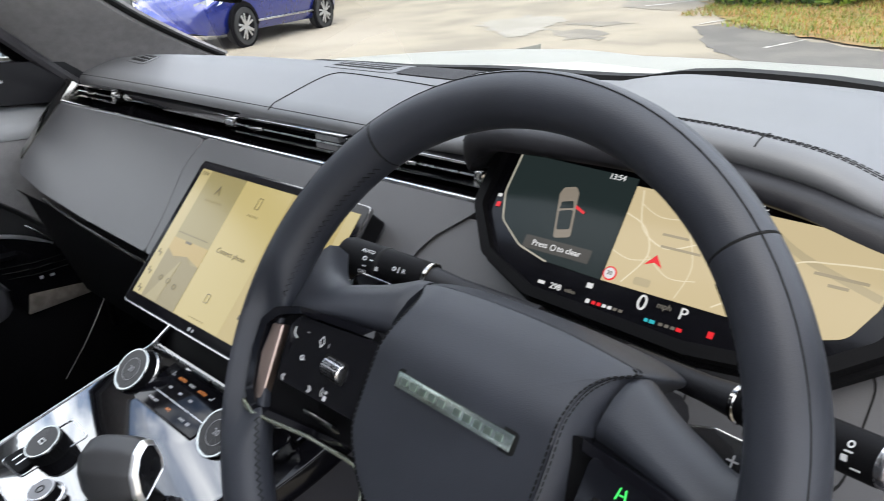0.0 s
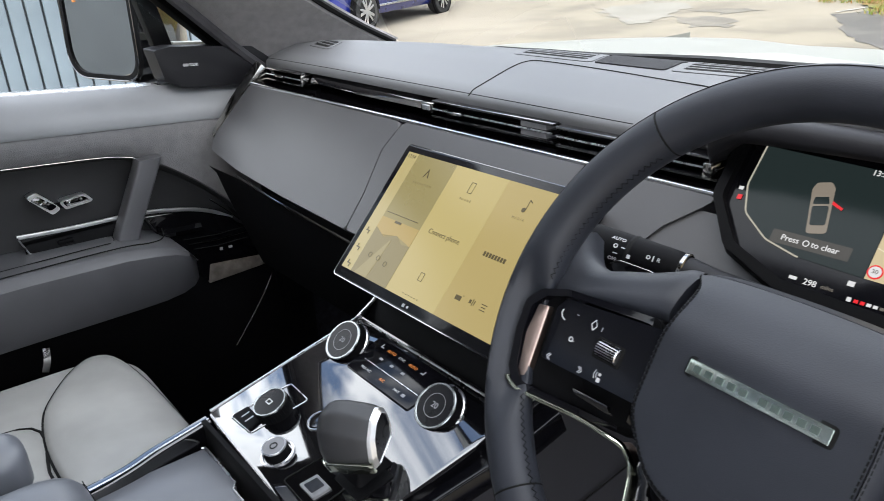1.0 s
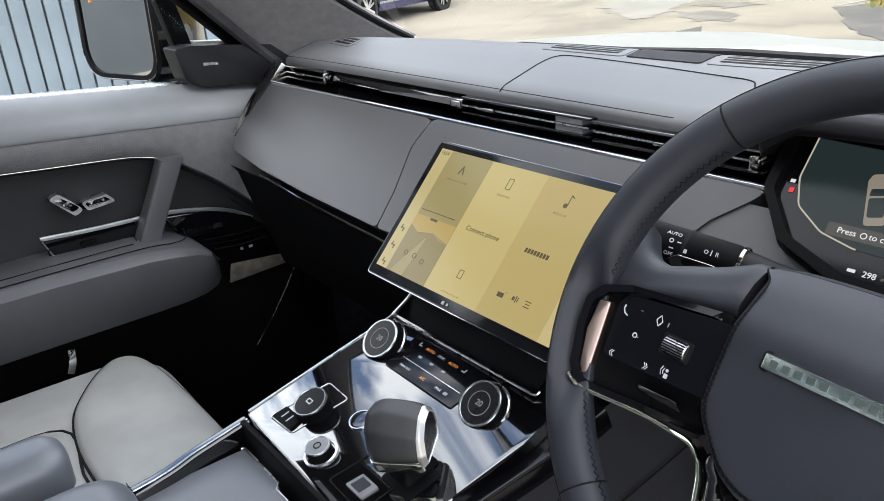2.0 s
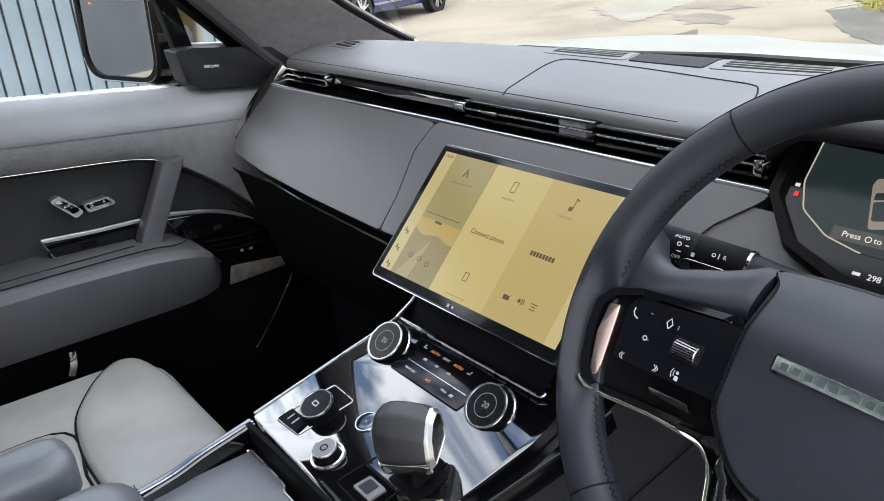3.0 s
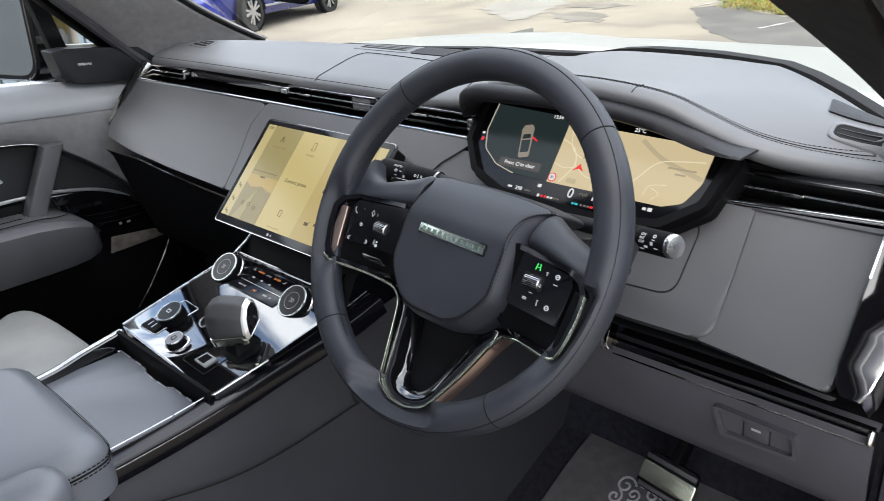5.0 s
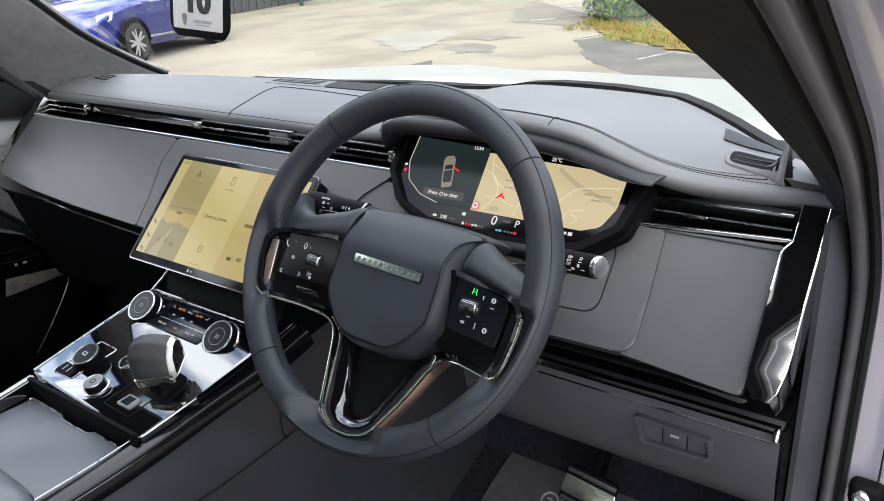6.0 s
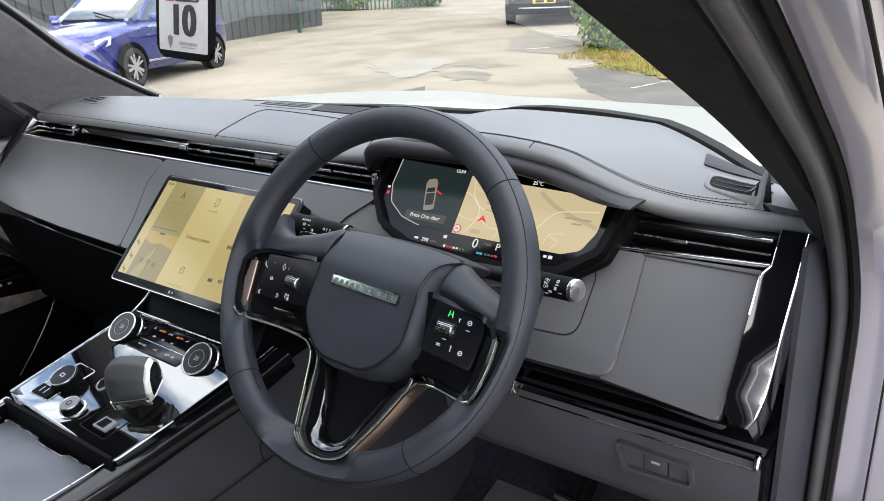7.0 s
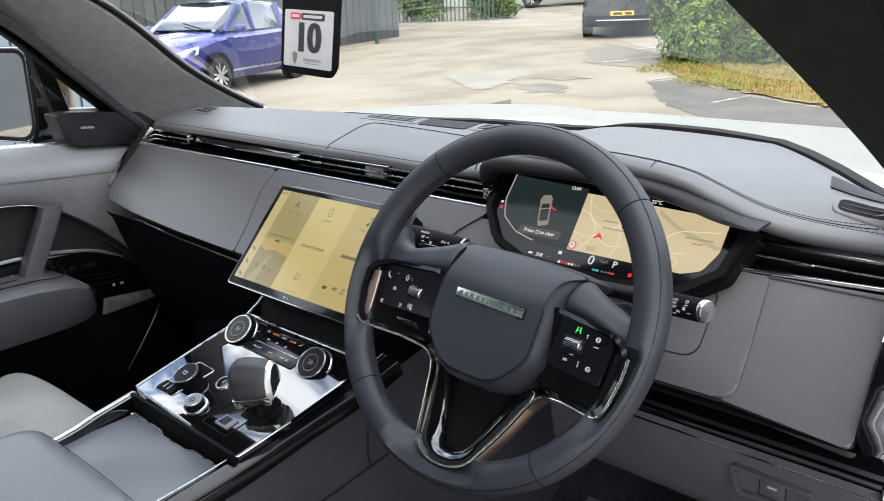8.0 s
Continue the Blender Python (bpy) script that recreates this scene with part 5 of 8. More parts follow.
def stalk(name, tip, root, r, label, cap, marks, flip=False):
    """A control stalk: knurled grip with a ring, symbols and an end cap."""
    st = thing(name, root, label, "control stalk")
    axis = (Vector(tip) - Vector(root)).normalized()
    length = (Vector(tip) - Vector(root)).length
    m = plane_matrix(root, axis.cross(Vector((0, 0.5, 1))).normalized(), (Vector((0, 0.5, 1)) - axis * axis.dot(Vector((0, 0.5, 1)))).normalized())
    m = Matrix((m.col[0].to_3d(), m.col[1].to_3d(), axis)).transposed().to_4x4()
    m.translation = root
    if m.to_3x3().determinant() < 0:
        m = m @ Matrix.Diagonal((-1, 1, 1, 1))
    part("arm", lathe([(r * 0.62, -0.03), (r * 0.70, length * 0.25), (r * 0.86, length * 0.42)], 20, m), SOFT, st)
    part("grip", lathe([(r * 0.86, length * 0.42), (r * 0.97, length * 0.46), (r * 1.0, length * 0.70), (r * 1.0, length * 0.97), (r * 0.93, length)], 28, m), DARK, st, "black grip with printed symbols")
    part("ring", lathe([(r * 0.93, length * 0.412), (r * 0.99, length * 0.416), (r * 0.99, length * 0.434), (r * 0.93, length * 0.438)], 28, m, False), DARK_CHROME, st, "thin metal ring")
    part("collar", lathe([(r * 1.0, length * 0.715), (r * 1.03, length * 0.72), (r * 1.03, length * 0.735), (r * 1.0, length * 0.74)], 28, m, False), SEAM, st)
    if cap:
        part("end_cap", lathe([(r * 0.96, length * 0.985), (r * 0.97, length), (r * 0.95, length + 0.002), (r * 0.88, length + 0.0032), (r * 0.5, length + 0.0038), (0.0005, length + 0.004)], 28, m), SATIN, st, "brushed metal end cap")
    for ang, dist, w, h in marks:
        a = radians(ang)
        n = (m.to_3x3() @ Vector((math.cos(a), math.sin(a), 0))).normalized()
        p = m @ Vector((math.cos(a) * (r + 0.0001), math.sin(a) * (r + 0.0001), length * dist))
        pm = plane_matrix(p, axis, n.cross(axis))
        if isinstance(w, str):
            part("symbol", text_bm(w, h, pm @ Matrix.Rotation(radians(180 if flip else 0), 4, "Z"), 0.0001), ICON, st)
        elif w < 0:
            part("symbol", lathe([(-w, 0), (-w, 0.0002), (-w * 0.6, 0.0002), (-w * 0.6, 0)], 14, pm, False), ICON, st)
        else:
            part("symbol", box((w, h, 0.0002), pm), ICON, st)
    return st


ML = [(0, 0.93, -0.0018, 0), (-24, 0.80, "OFF", 0.0042), (-6, 0.79, 0.0036, 0.0009), (14, 0.80, -0.0018, 0), (14, 0.755, 0.0030, 0.0008), (36, 0.80, "AUTO", 0.0042), (-4, 0.71, 0.0028, 0.0030), (12, 0.60, -0.0016, 0), (12, 0.54, "R", 0.0046), (12, 0.572, 0.0007, 0.0044)]
stalk("indicator_stalk", (-0.196, 0.092, 0.009), (-0.062, 0.118, -0.006), 0.0158, "black indicator and light stalk with printed symbols", False, ML, True)
MR = [(212, 0.93, 0.0046, 0.0008), (212, 0.84, 0.0040, 0.0022), (193, 0.80, "OFF", 0.0038), (193, 0.89, 0.0030, 0.0030), (176, 0.80, "INT", 0.0038), (176, 0.90, 0.0040, 0.0008), (158, 0.80, "ON", 0.0038), (158, 0.90, -0.0018, 0), (226, 0.80, 0.0044, 0.0012), (193, 0.70, 0.0012, 0.0036)]
stalk("wiper_stalk", (0.196, 0.072, 0.0125), (0.066, 0.112, -0.006), 0.0112, "black wiper stalk with a metal end cap", True, MR)


# ---- centre console ----
console = thing("centre_console", (-0.41, -0.05, -0.60), "gloss black centre console with knobs and bright rails", "centre console")


def cp(x, y):
    """A place on the console top from cabin x and y."""
    return (x, (y + 0.13) * 1.031)


top_line = [cp(-0.545, -0.131), cp(-0.288, -0.137), cp(-0.276, -0.06), cp(-0.268, 0.02), cp(-0.272, 0.066), cp(-0.536, 0.066), cp(-0.538, -0.02)]
panel = part("control_panel", prism(rounded(top_line, 0.008, 4), 0.0, CONSOLE, 0.002, 2, 0.016), PANEL_GLOSS, console, "piano black control panel")
part("panel_edge", tube([CONSOLE @ Vector((p[0], p[1], -0.002)) for p in rounded(top_line[:2] + top_line[2:4], 0.008, 4)][0:12], 0.0012, 6), SATIN, panel)
part("left_edge", sweep([CONSOLE @ Vector((*cp(x, y), 0.0005)) for x, y in ((-0.5435, -0.128), (-0.540, -0.02), (-0.5365, 0.072))], rounded([(-0.0012, -0.002), (0.0012, -0.002), (0.0012, 0.001), (-0.0012, 0.001)], 0.001, 2)), SATIN, panel)
part("body", loft([[(-0.535, y, a), (-0.530, y, a - 0.10), (-0.525, y, -0.70), (-0.285, y, -0.70), (-0.280, y, a - 0.10), (-0.275, y, a)] for y, a in ((0.075, -0.195), (-0.02, -0.217), (-0.135, -0.246))], True, True), DARK, console)
part("rear_face", box((0.250, 0.006, 0.050), Matrix.Translation((-0.415, -0.138, -0.252)), 0.001), DARK, console)

# storage slot under the screen
SLOT = plane_matrix((-0.42, 0.078, -0.170), (1, 0, 0), (0, 0.80, 0.6))
so = rounded([(-0.120, -0.014), (0.125, -0.014), (0.125, 0.060), (-0.108, 0.060)], 0.006, 3)
si = [(p[0] * 0.975, 0.023 + (p[1] - 0.023) * 0.90) for p in so]
slot = part("storage_slot", ring_prism(so, si, 0.003, SLOT, 0.0008, 0.006), GLOSS, console, "open slot with a bright edge under the screen")
part("slot_floor", prism(si, -0.016, SLOT, 0, 1, 0.020), SEAM, slot)
part("slot_edge", tube([SLOT @ Vector((p[0], p[1], 0.0032)) for p in so if p[1] < 0.03], 0.0014, 6), SATIN, slot)
part("slot_side", sweep([(-0.5365, 0.062, -0.176), (-0.533, 0.085, -0.160), (-0.530, 0.110, -0.138)], rounded([(-0.002, -0.0015), (0.002, -0.0015), (0.002, 0.0015), (-0.002, 0.0015)], 0.001, 2)), SATIN, slot)
part("lower_face", loft([[(x, 0.150, -0.10), (x, 0.095, -0.150), (x, 0.070, -0.190), (x, 0.12, -0.32)] for x in (-0.533, -0.41, -0.273)]), DARK, console)


def dial(name, x, y, r, h, lean, mats, parent, label, face="", knurl=0):
    """A turning knob: dark skirt, bright ring, glass or plastic face."""
    m = CONSOLE @ at(*cp(x, y), 0.0) @ Matrix.Rotation(radians(lean), 4, "X")
    kn = part(name, lathe([(r * 1.04, -0.004), (r * 1.06, 0.002), (r * 1.03, h * 0.35), (r * 1.0, h * 0.78)], 36, m), mats[0], parent, label)
    part("ring", lathe([(r * 0.99, h * 0.84), (r * 1.03, h * 0.88), (r * 1.03, h * 0.97), (r * 0.995, h * 1.03), (r * 0.925, h * 1.03), (r * 0.90, h * 0.985)], 40, m, False), mats[1], kn, "bright metal ring")
    part("face", lathe([(r * 0.93, h * 0.9), (r * 0.92, h * 0.99), (0.0006, h * 1.0)], 36, m), mats[2], kn)
    for k in range(knurl):
        a = 2 * math.pi * k / knurl
        part("rib", box((0.0011, 0.0009, h * 0.45), m @ Matrix.Rotation(a, 4, "Z") @ at(r * 1.035, 0, h * 0.45)), mats[0], kn)
    return kn, m @ at(0, 0, h * 1.0)


kl, ml = dial("climate_knob", -0.5005, 0.0290, 0.0238, 0.0135, 26, (DARK, KNOB_RING, DIAL_FACE), console, "climate knob with a black glass face")
kr, mr = dial("climate_knob", -0.3310, 0.0290, 0.0238, 0.0120, 26, (DARK, KNOB_RING, DIAL_FACE), console, "climate knob with a black glass face")
for kn, m in ((kl, ml), (kr, mr)):
    part("base_ring", lathe([(0.0275, -0.0145), (0.0275, -0.0115), (0.0262, -0.0105), (0.0250, -0.0115)], 40, m, False), SATIN, kn, "bright base ring")
    part("number", text_bm("20", 0.0088, m @ at(0, 0, 0.0003), 0.0001), ICON_GREY, kn)
    part("scale_mark", lathe([(0.0128, 0), (0.0128, 0.0002), (0.0123, 0.0002), (0.0123, 0)], 28, m @ at(0, 0, 0.0002), False), ICON_GREY, kn)
bk = CONSOLE @ at(-0.4165, 0.168, 0.0006)
keys = part("button_panel", prism(rounded([(-0.056, -0.027), (0.058, -0.027), (0.060, 0.028), (-0.062, 0.028)], 0.003, 3), 0.0012, bk, 0.0004), GLASS_BLACK, console, "black glass button panel")
bb = bk @ at(0, 0, 0.0013)
part("divider", box((0.097, 0.0012, 0.0008), bb @ at(0.003, -0.0075, 0.0004), 0.0003), SATIN, keys)
for body, size, x, y, mat in (("AUTO", 0.0052, -0.0265, 0.0165, AMBER), ("AUTO", 0.0052, 0.0125, 0.0165, AMBER), ("SYNC", 0.0044, -0.0075, 0.0165, ICON), ("MAX A/C", 0.0044, -0.0305, -0.0170, ICON), ("A/C", 0.0052, 0.0, -0.0170, AMBER), ("MAX", 0.0044, 0.0265, -0.0170, ICON)):
    part("writing", text_bm(body, size, bb @ at(x, y), 0.0001), mat, keys)
bars("key_mark", bb, [(-0.0455, 0.0175, 0.0016, 0.0052), (-0.0430, 0.0158, 0.0044, 0.0016), (0.0315, 0.0175, 0.0016, 0.0052), (0.0293, 0.0158, 0.0044, 0.0016), (-0.0285, 0.0030, 0.0052, 0.0030), (-0.0085, 0.0030, 0.0052, 0.0030), (0.0115, 0.0030, 0.0052, 0.0030), (0.0385, -0.0170, 0.0052, 0.0036)], ICON_GREY, keys)
ks, ms = dial("drive_mode_knob", -0.4775, -0.080, 0.0185, 0.016, 8, (DARK, KNOB_RING, DIAL_FACE), console, "drive mode knob with a knurled skirt", knurl=30)
part("mark", ring_prism([(-0.004, -0.0028), (0.004, -0.0028), (0.004, 0.0028), (-0.004, 0.0028)], [(-0.003, -0.0018), (0.003, -0.0018), (0.003, 0.0018), (-0.003, 0.0018)], 0.0002, ms @ at(0, 0, 0.0003)), ICON, ks)
boxline = [cp(-0.514, -0.117), cp(-0.472, -0.114), cp(-0.462, -0.049), cp(-0.502, -0.048)]
part("inlay_line", tube([CONSOLE @ Vector((p[0], p[1], 0.0004)) for p in rounded(boxline, 0.004, 3)], 0.0007, 5, True), SATIN, panel)
toggle = part("toggle_switch", prism(rounded([cp(-0.512, -0.115), cp(-0.476, -0.113), cp(-0.478, -0.097), cp(-0.510, -0.097)], 0.002, 2), 0.0022, CONSOLE, 0.0006, 2), DARK, console, "black toggle switch")
bars("toggle_mark", CONSOLE @ at(0, 0, 0.0023), [(cp(-0.500, 0)[0], cp(0, -0.105)[1], 0.0016, 0.010), (cp(-0.490, 0)[0], cp(0, -0.105)[1], 0.0016, 0.010)], SATIN, toggle)
kt, mt = dial("volume_knob", -0.4205, -0.1085, 0.0125, 0.012, 0, (DARK, SATIN, GREYBLOCK), console, "small metal start button", knurl=0)
part("base_ring", lathe([(0.0175, 0), (0.0175, 0.0016), (0.0155, 0.0022), (0.0150, 0)], 32, CONSOLE @ at(*cp(-0.4205, -0.1085), 0.0), False), SATIN, kt)
part("mark", lathe([(0.0042, 0), (0.0042, 0.0003), (0.0030, 0.0003), (0.0030, 0)], 18, mt @ at(0, 0, 0.0002), False), SEAM, kt)
hill = part("round_button", lathe([(0.0120, 0), (0.0118, 0.0014), (0.0090, 0.0020), (0.0006, 0.0012)], 28, CONSOLE @ at(*cp(-0.424, -0.058), 0.0)), GLOSS, console, "round button with a bright ring")
part("ring", lathe([(0.0128, 0), (0.0128, 0.0018), (0.0116, 0.0018), (0.0114, 0)], 28, CONSOLE @ at(*cp(-0.424, -0.058), 0.0), False), CHROME, hill)
plate = rounded([cp(-0.386, -0.121), cp(-0.330, -0.122), cp(-0.326, -0.078), cp(-0.378, -0.077)], 0.004, 3)
part("inlay_line", tube([CONSOLE @ Vector((p[0], p[1], 0.0004)) for p in plate], 0.0007, 5, True), SEAM, panel)
pk = part("park_key", prism(rounded([cp(-0.366, -0.114), cp(-0.340, -0.114), cp(-0.337, -0.096), cp(-0.362, -0.096)], 0.0015, 2), 0.003, CONSOLE, 0.0008, 2), GREYBLOCK, console, "satin grey park button")
part("key_face", prism(rounded([cp(-0.361, -0.1115), cp(-0.346, -0.1115), cp(-0.344, -0.0985), cp(-0.358, -0.0985)], 0.001, 2), 0.0034, CONSOLE), GLASS_BLACK, pk)
part("selector_gate", prism(rounded([cp(-0.347, -0.088), cp(-0.304, -0.088), cp(-0.301, -0.050), cp(-0.343, -0.050)], 0.004, 3), 0.0015, CONSOLE, 0.0006, 2), DARK, console)

# gear selector: a leather wedge with a satin framed side on a black stem
gear = thing("gear_selector", (-0.338, -0.070, -0.205), "stubby leather gear selector with a satin metal side", "gear selector")
GK = CONSOLE @ at(*cp(-0.338, -0.058), 0.019) @ Matrix.Rotation(radians(36), 4, "Z") @ Matrix.Diagonal((1.14, 0.90, 0.93, 1))
part("stem", loft([[CONSOLE @ Vector((cp(-0.332, 0)[0] + p[0] * k, cp(0, -0.059)[1] + p[1] * k, z)) for p in rounded([(-0.013, -0.020), (0.016, -0.020), (0.016, 0.016), (-0.013, 0.016)], 0.005, 3)] for k, z in ((1.12, 0.001), (1.0, 0.006), (0.86, 0.010), (0.80, 0.022))], True, True), DARK, gear)
GSIDE = GK @ plane_matrix((0, 0, 0), (0, 1, 0), (0, 0, 1))
wedge = rounded([(-0.031, 0.002, 0.004), (-0.030, 0.020, 0.02), (-0.021, 0.043, 0.014), (-0.004, 0.056, 0.012), (0.016, 0.0555, 0.012), (0.027, 0.042, 0.010), (0.027, 0.018, 0.02), (0.020, 0.002, 0.006)], 0.008, 5)
knob_rows = []
for k in range(9):
    s = -1 + 2 * k / 8
    inset = 1 - (0.10 * s ** 5 if s > 0 else 0.30 * abs(s) ** 3.5) - 0.02 * s * s
    tall = 1 - 0.17 * ((s + 1) / 2) ** 1.6
    knob_rows.append([GSIDE @ Vector((-0.003 + (p[0] + 0.003) * inset, (0.024 + (p[1] - 0.024) * inset) * tall, s * 0.0235)) for p in wedge])
part("knob", loft(knob_rows, True, True), LEATHER_KNOB, gear, "dark grey leather knob", angle=60)
bezel_rows = [[GSIDE @ Vector((-0.003 + (p[0] + 0.003) * k, (0.024 + (p[1] - 0.024) * k) * 0.835, w)) for p in wedge] for k, w in ((0.93, 0.0150), (0.935, 0.0218), (0.915, 0.0235), (0.775, 0.0264), (0.755, 0.0260), (0.75, 0.0200))]
part("metal_frame", loft(bezel_rows, True, False), BRIGHT_SATIN, gear, "satin metal side frame", angle=25)
part("side_inset", prism([(-0.003 + (p[0] + 0.003) * 0.752, (0.024 + (p[1] - 0.024) * 0.752) * 0.835) for p in wedge], 0.0254, GSIDE, 0.0006, 1, -0.0200), DIAL_FACE, gear, "dark side inset")
part("bright_lip", loft([[GSIDE @ Vector((y, z, w)) for y, z in rounded([(-0.0285 + d, -0.001), (-0.0315 + d, -0.001), (-0.0338 + d, 0.0135), (-0.0308 + d, 0.0140)], 0.0008, 2)] for w, d in ((-0.0205, 0.0050), (-0.0190, 0.0018), (-0.0160, 0.0), (0.0195, 0.0), (0.0225, 0.0022))], True, True), OUTLINE, gear, "bright lower lip")
part("collar", loft([[GK @ Vector((p[0] * k, p[1] * k - 0.003, z)) for p in rounded([(-0.0215, -0.027), (0.0215, -0.027), (0.0215, 0.022), (-0.0215, 0.022)], 0.006, 3)] for k, z in ((0.86, -0.003), (0.98, 0.000), (0.99, 0.004))], True, True), SATIN, gear, "satin metal collar")

# rails, flap and lid
rail_r = [(-0.262, 0.110, -0.190), (-0.268, 0.05, -0.208), (-0.280, -0.035, -0.226), (-0.286, -0.14, -0.243), (-0.288, -0.25, -0.250), (-0.288, -0.45, -0.252)]
rail_prof = rounded([(-0.020, -0.020), (0.016, -0.024), (0.019, 0.000), (0.008, 0.005), (-0.018, 0.004)], 0.003, 3)
rp = curve(rail_r, 6)
railR = part("side_rail", sweep(rp, rail_prof), GLASS_BLACK, console, "piano black side rail")
part("rail_line", tube([p + Vector((-0.016, 0, 0.0046)) for p in rp], 0.0007, 6), SATIN, railR)
part("rail_line", tube([p + Vector((0.0175, 0, -0.0005)) for p in rp], 0.0010, 6), DARK_CHROME, railR)
rail_l = curve([(-0.545, -0.132, -0.233), (-0.540, -0.19, -0.240), (-0.530, -0.26, -0.246), (-0.528, -0.45, -0.250)], 6)
railL = part("side_rail", sweep(rail_l, rounded([(-0.012, -0.034), (0.010, -0.034), (0.006, 0.004), (-0.010, 0.004)], 0.003, 3)), GLOSS, console, "piano black side rail")
part("rail_line", tube([p + Vector((0.004, 0, 0.0042)) for p in rail_l], 0.0009, 6), SATIN, railL)
part("rail_line", tube([p + Vector((0.0085, 0, -0.026)) for p in rail_l], 0.0011, 6), DARK_CHROME, railL)
flap = thing("console_flap", (-0.42, -0.20, -0.27), "flat grey leather flap over the cup holders", "console flap")
flap_line = rounded([(-0.529, -0.30), (-0.306, -0.30), (-0.310, -0.146), (-0.375, -0.146, 0.003), (-0.383, -0.152, 0.003), (-0.440, -0.152, 0.003), (-0.448, -0.146, 0.003), (-0.527, -0.146)], 0.004, 3)
part("flap_cover", prism(flap_line, 0.0, Matrix.Translation((0, 0, -0.252)), 0.0025, 3, 0.012), LEATHER_LID, flap)
part("flap_edge", tube([(p[0], p[1], -0.2515) for p in flap_line if p[1] > -0.16], 0.0012, 6), SATIN, flap, "thin metal edge")
lid = thing("armrest_box", (-0.39, -0.50, -0.30), "padded black leather console armrest with stitched edge", "armrest")


def cushion(x0, x1, y0, y1, z0, z1, r, puff=0.008, n=9, front_drop=0.0):
    """A padded block with soft edges and a slightly domed top."""
    rows = []
    outline = rounded([(x0, y0), (x1, y0), (x1, y1), (x0, y1)], r * 1.3, 5)
    cx, cy = (x0 + x1) / 2, (y0 + y1) / 2
    for k in range(n):
        a = math.pi / 2 * k / (n - 1)
        inset, z = r * (1 - math.cos(a)), z1 - r + r * math.sin(a)
        rows.append([(cx + (p[0] - cx) * (1 - inset / (abs(x1 - x0) / 2)), cy + (p[1] - cy) * (1 - inset / (abs(y1 - y0) / 2)), z - front_drop * max(0, (p[1] - cy) / (y1 - cy)) ** 2) for p in outline])
    rows.insert(0, [(p[0], p[1], z0) for p in outline])
    for k in (0.75, 0.4, 0.05):
        rows.append([(cx + (x - cx) * k, cy + (y - cy) * k, z1 + puff * (1 - k * k) - front_drop * max(0, ((y - cy) * k) / (y1 - cy)) ** 2) for x, y, z in rows[n]])
    return loft(rows, True, True)


part("lid", cushion(-0.527, -0.246, -0.72, -0.268, -0.262, -0.196, 0.030, 0.004), LEATHER_LID, lid, angle=60)
part("lid_base", cushion(-0.520, -0.262, -0.71, -0.285, -0.40, -0.255, 0.006, 0.0), DARK, lid)
st_path = [(x, y, z) for x, y, z in ((-0.510, -0.2705, -0.222), (-0.42, -0.2672, -0.222), (-0.30, -0.2675, -0.222), (-0.262, -0.2735, -0.222), (-0.2475, -0.295, -0.222), (-0.2455, -0.36, -0.222), (-0.2455, -0.60, -0.222))]
sp = curve(st_path, 8)
part("stitching", stitches([p + Vector((0, 0, 0.004)) for p in sp], 0.0055, 0.0036, 0.0006, (0.3, 1, 0.4), 0.0006), THREAD, lid)
part("stitching", stitches([p + Vector((0, 0, -0.004)) for p in sp], 0.0055, 0.0036, 0.0006, (0.3, 1, 0.4), 0.0006), THREAD, lid)
part("seam", tube(sp, 0.0010, 5), SEAM, lid)
part("hinge_clip", box((0.008, 0.018, 0.006), Matrix.Translation((-0.452, -0.268, -0.240)), 0.002, 2), SATIN, lid)

# tunnel side towards the driver
part("tunnel_side", loft([[(-0.275, y, z0), (-0.262, y, z0 - 0.03), (-0.250, y, -0.34), (-0.246, y, -0.50), (-0.250, y, -0.72)] for y, z0 in ((0.62, -0.17), (0.30, -0.19), (0.08, -0.225), (-0.10, -0.255), (-0.40, -0.270), (-0.72, -0.272))]), TUNNEL, console, "black moulded tunnel side")
part("seam", tube(curve([(-0.2525, -0.33, -0.262), (-0.2500, -0.25, -0.300), (-0.2478, -0.12, -0.330), (-0.2472, 0.05, -0.325), (-0.2478, 0.30, -0.300)], 8), 0.0011, 5), SEAM, console)
part("seam", tube(curve([(-0.258, 0.055, -0.27), (-0.2505, 0.045, -0.31), (-0.2472, 0.050, -0.328)], 6), 0.0009, 5), SEAM, console)

# ---- seats ----
pseat = thing("passenger_seat", (-0.82, -0.35, -0.62), "grey-black leather passenger seat with piped cushion", "car seat")
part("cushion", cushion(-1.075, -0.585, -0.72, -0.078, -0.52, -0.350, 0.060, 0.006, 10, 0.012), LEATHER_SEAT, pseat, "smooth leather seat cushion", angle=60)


def seat_z(x, y):
    return -0.346 - 0.012 * max(0, (y + 0.40) / 0.32) ** 2 - 0.045 * max(0, (y + 0.135) / 0.055) ** 2


def seat_pad(name, line, cx, cy, rise):
    """A puffed panel on the seat cushion, with a sunk edge."""
    rows = []
    for k, lift in ((1.0, -0.012), (1.0, 0.000), (0.97, 0.006 * rise), (0.90, 0.010 * rise), (0.70, 0.0135 * rise), (0.4, 0.016 * rise), (0.03, 0.0165 * rise)):
        rows.append([(cx + (p.x - cx) * k, cy + (p.y - cy) * k, seat_z(0, cy + (p.y - cy) * k) + lift) for p in line])
    ob = part(name, loft(rows, True, True), LEATHER_SEAT, pseat, angle=70)
    part("piping", tube([(x, y, z + 0.0015) for x, y, z in rows[1]], 0.0020, 6, True), SEAM, ob)


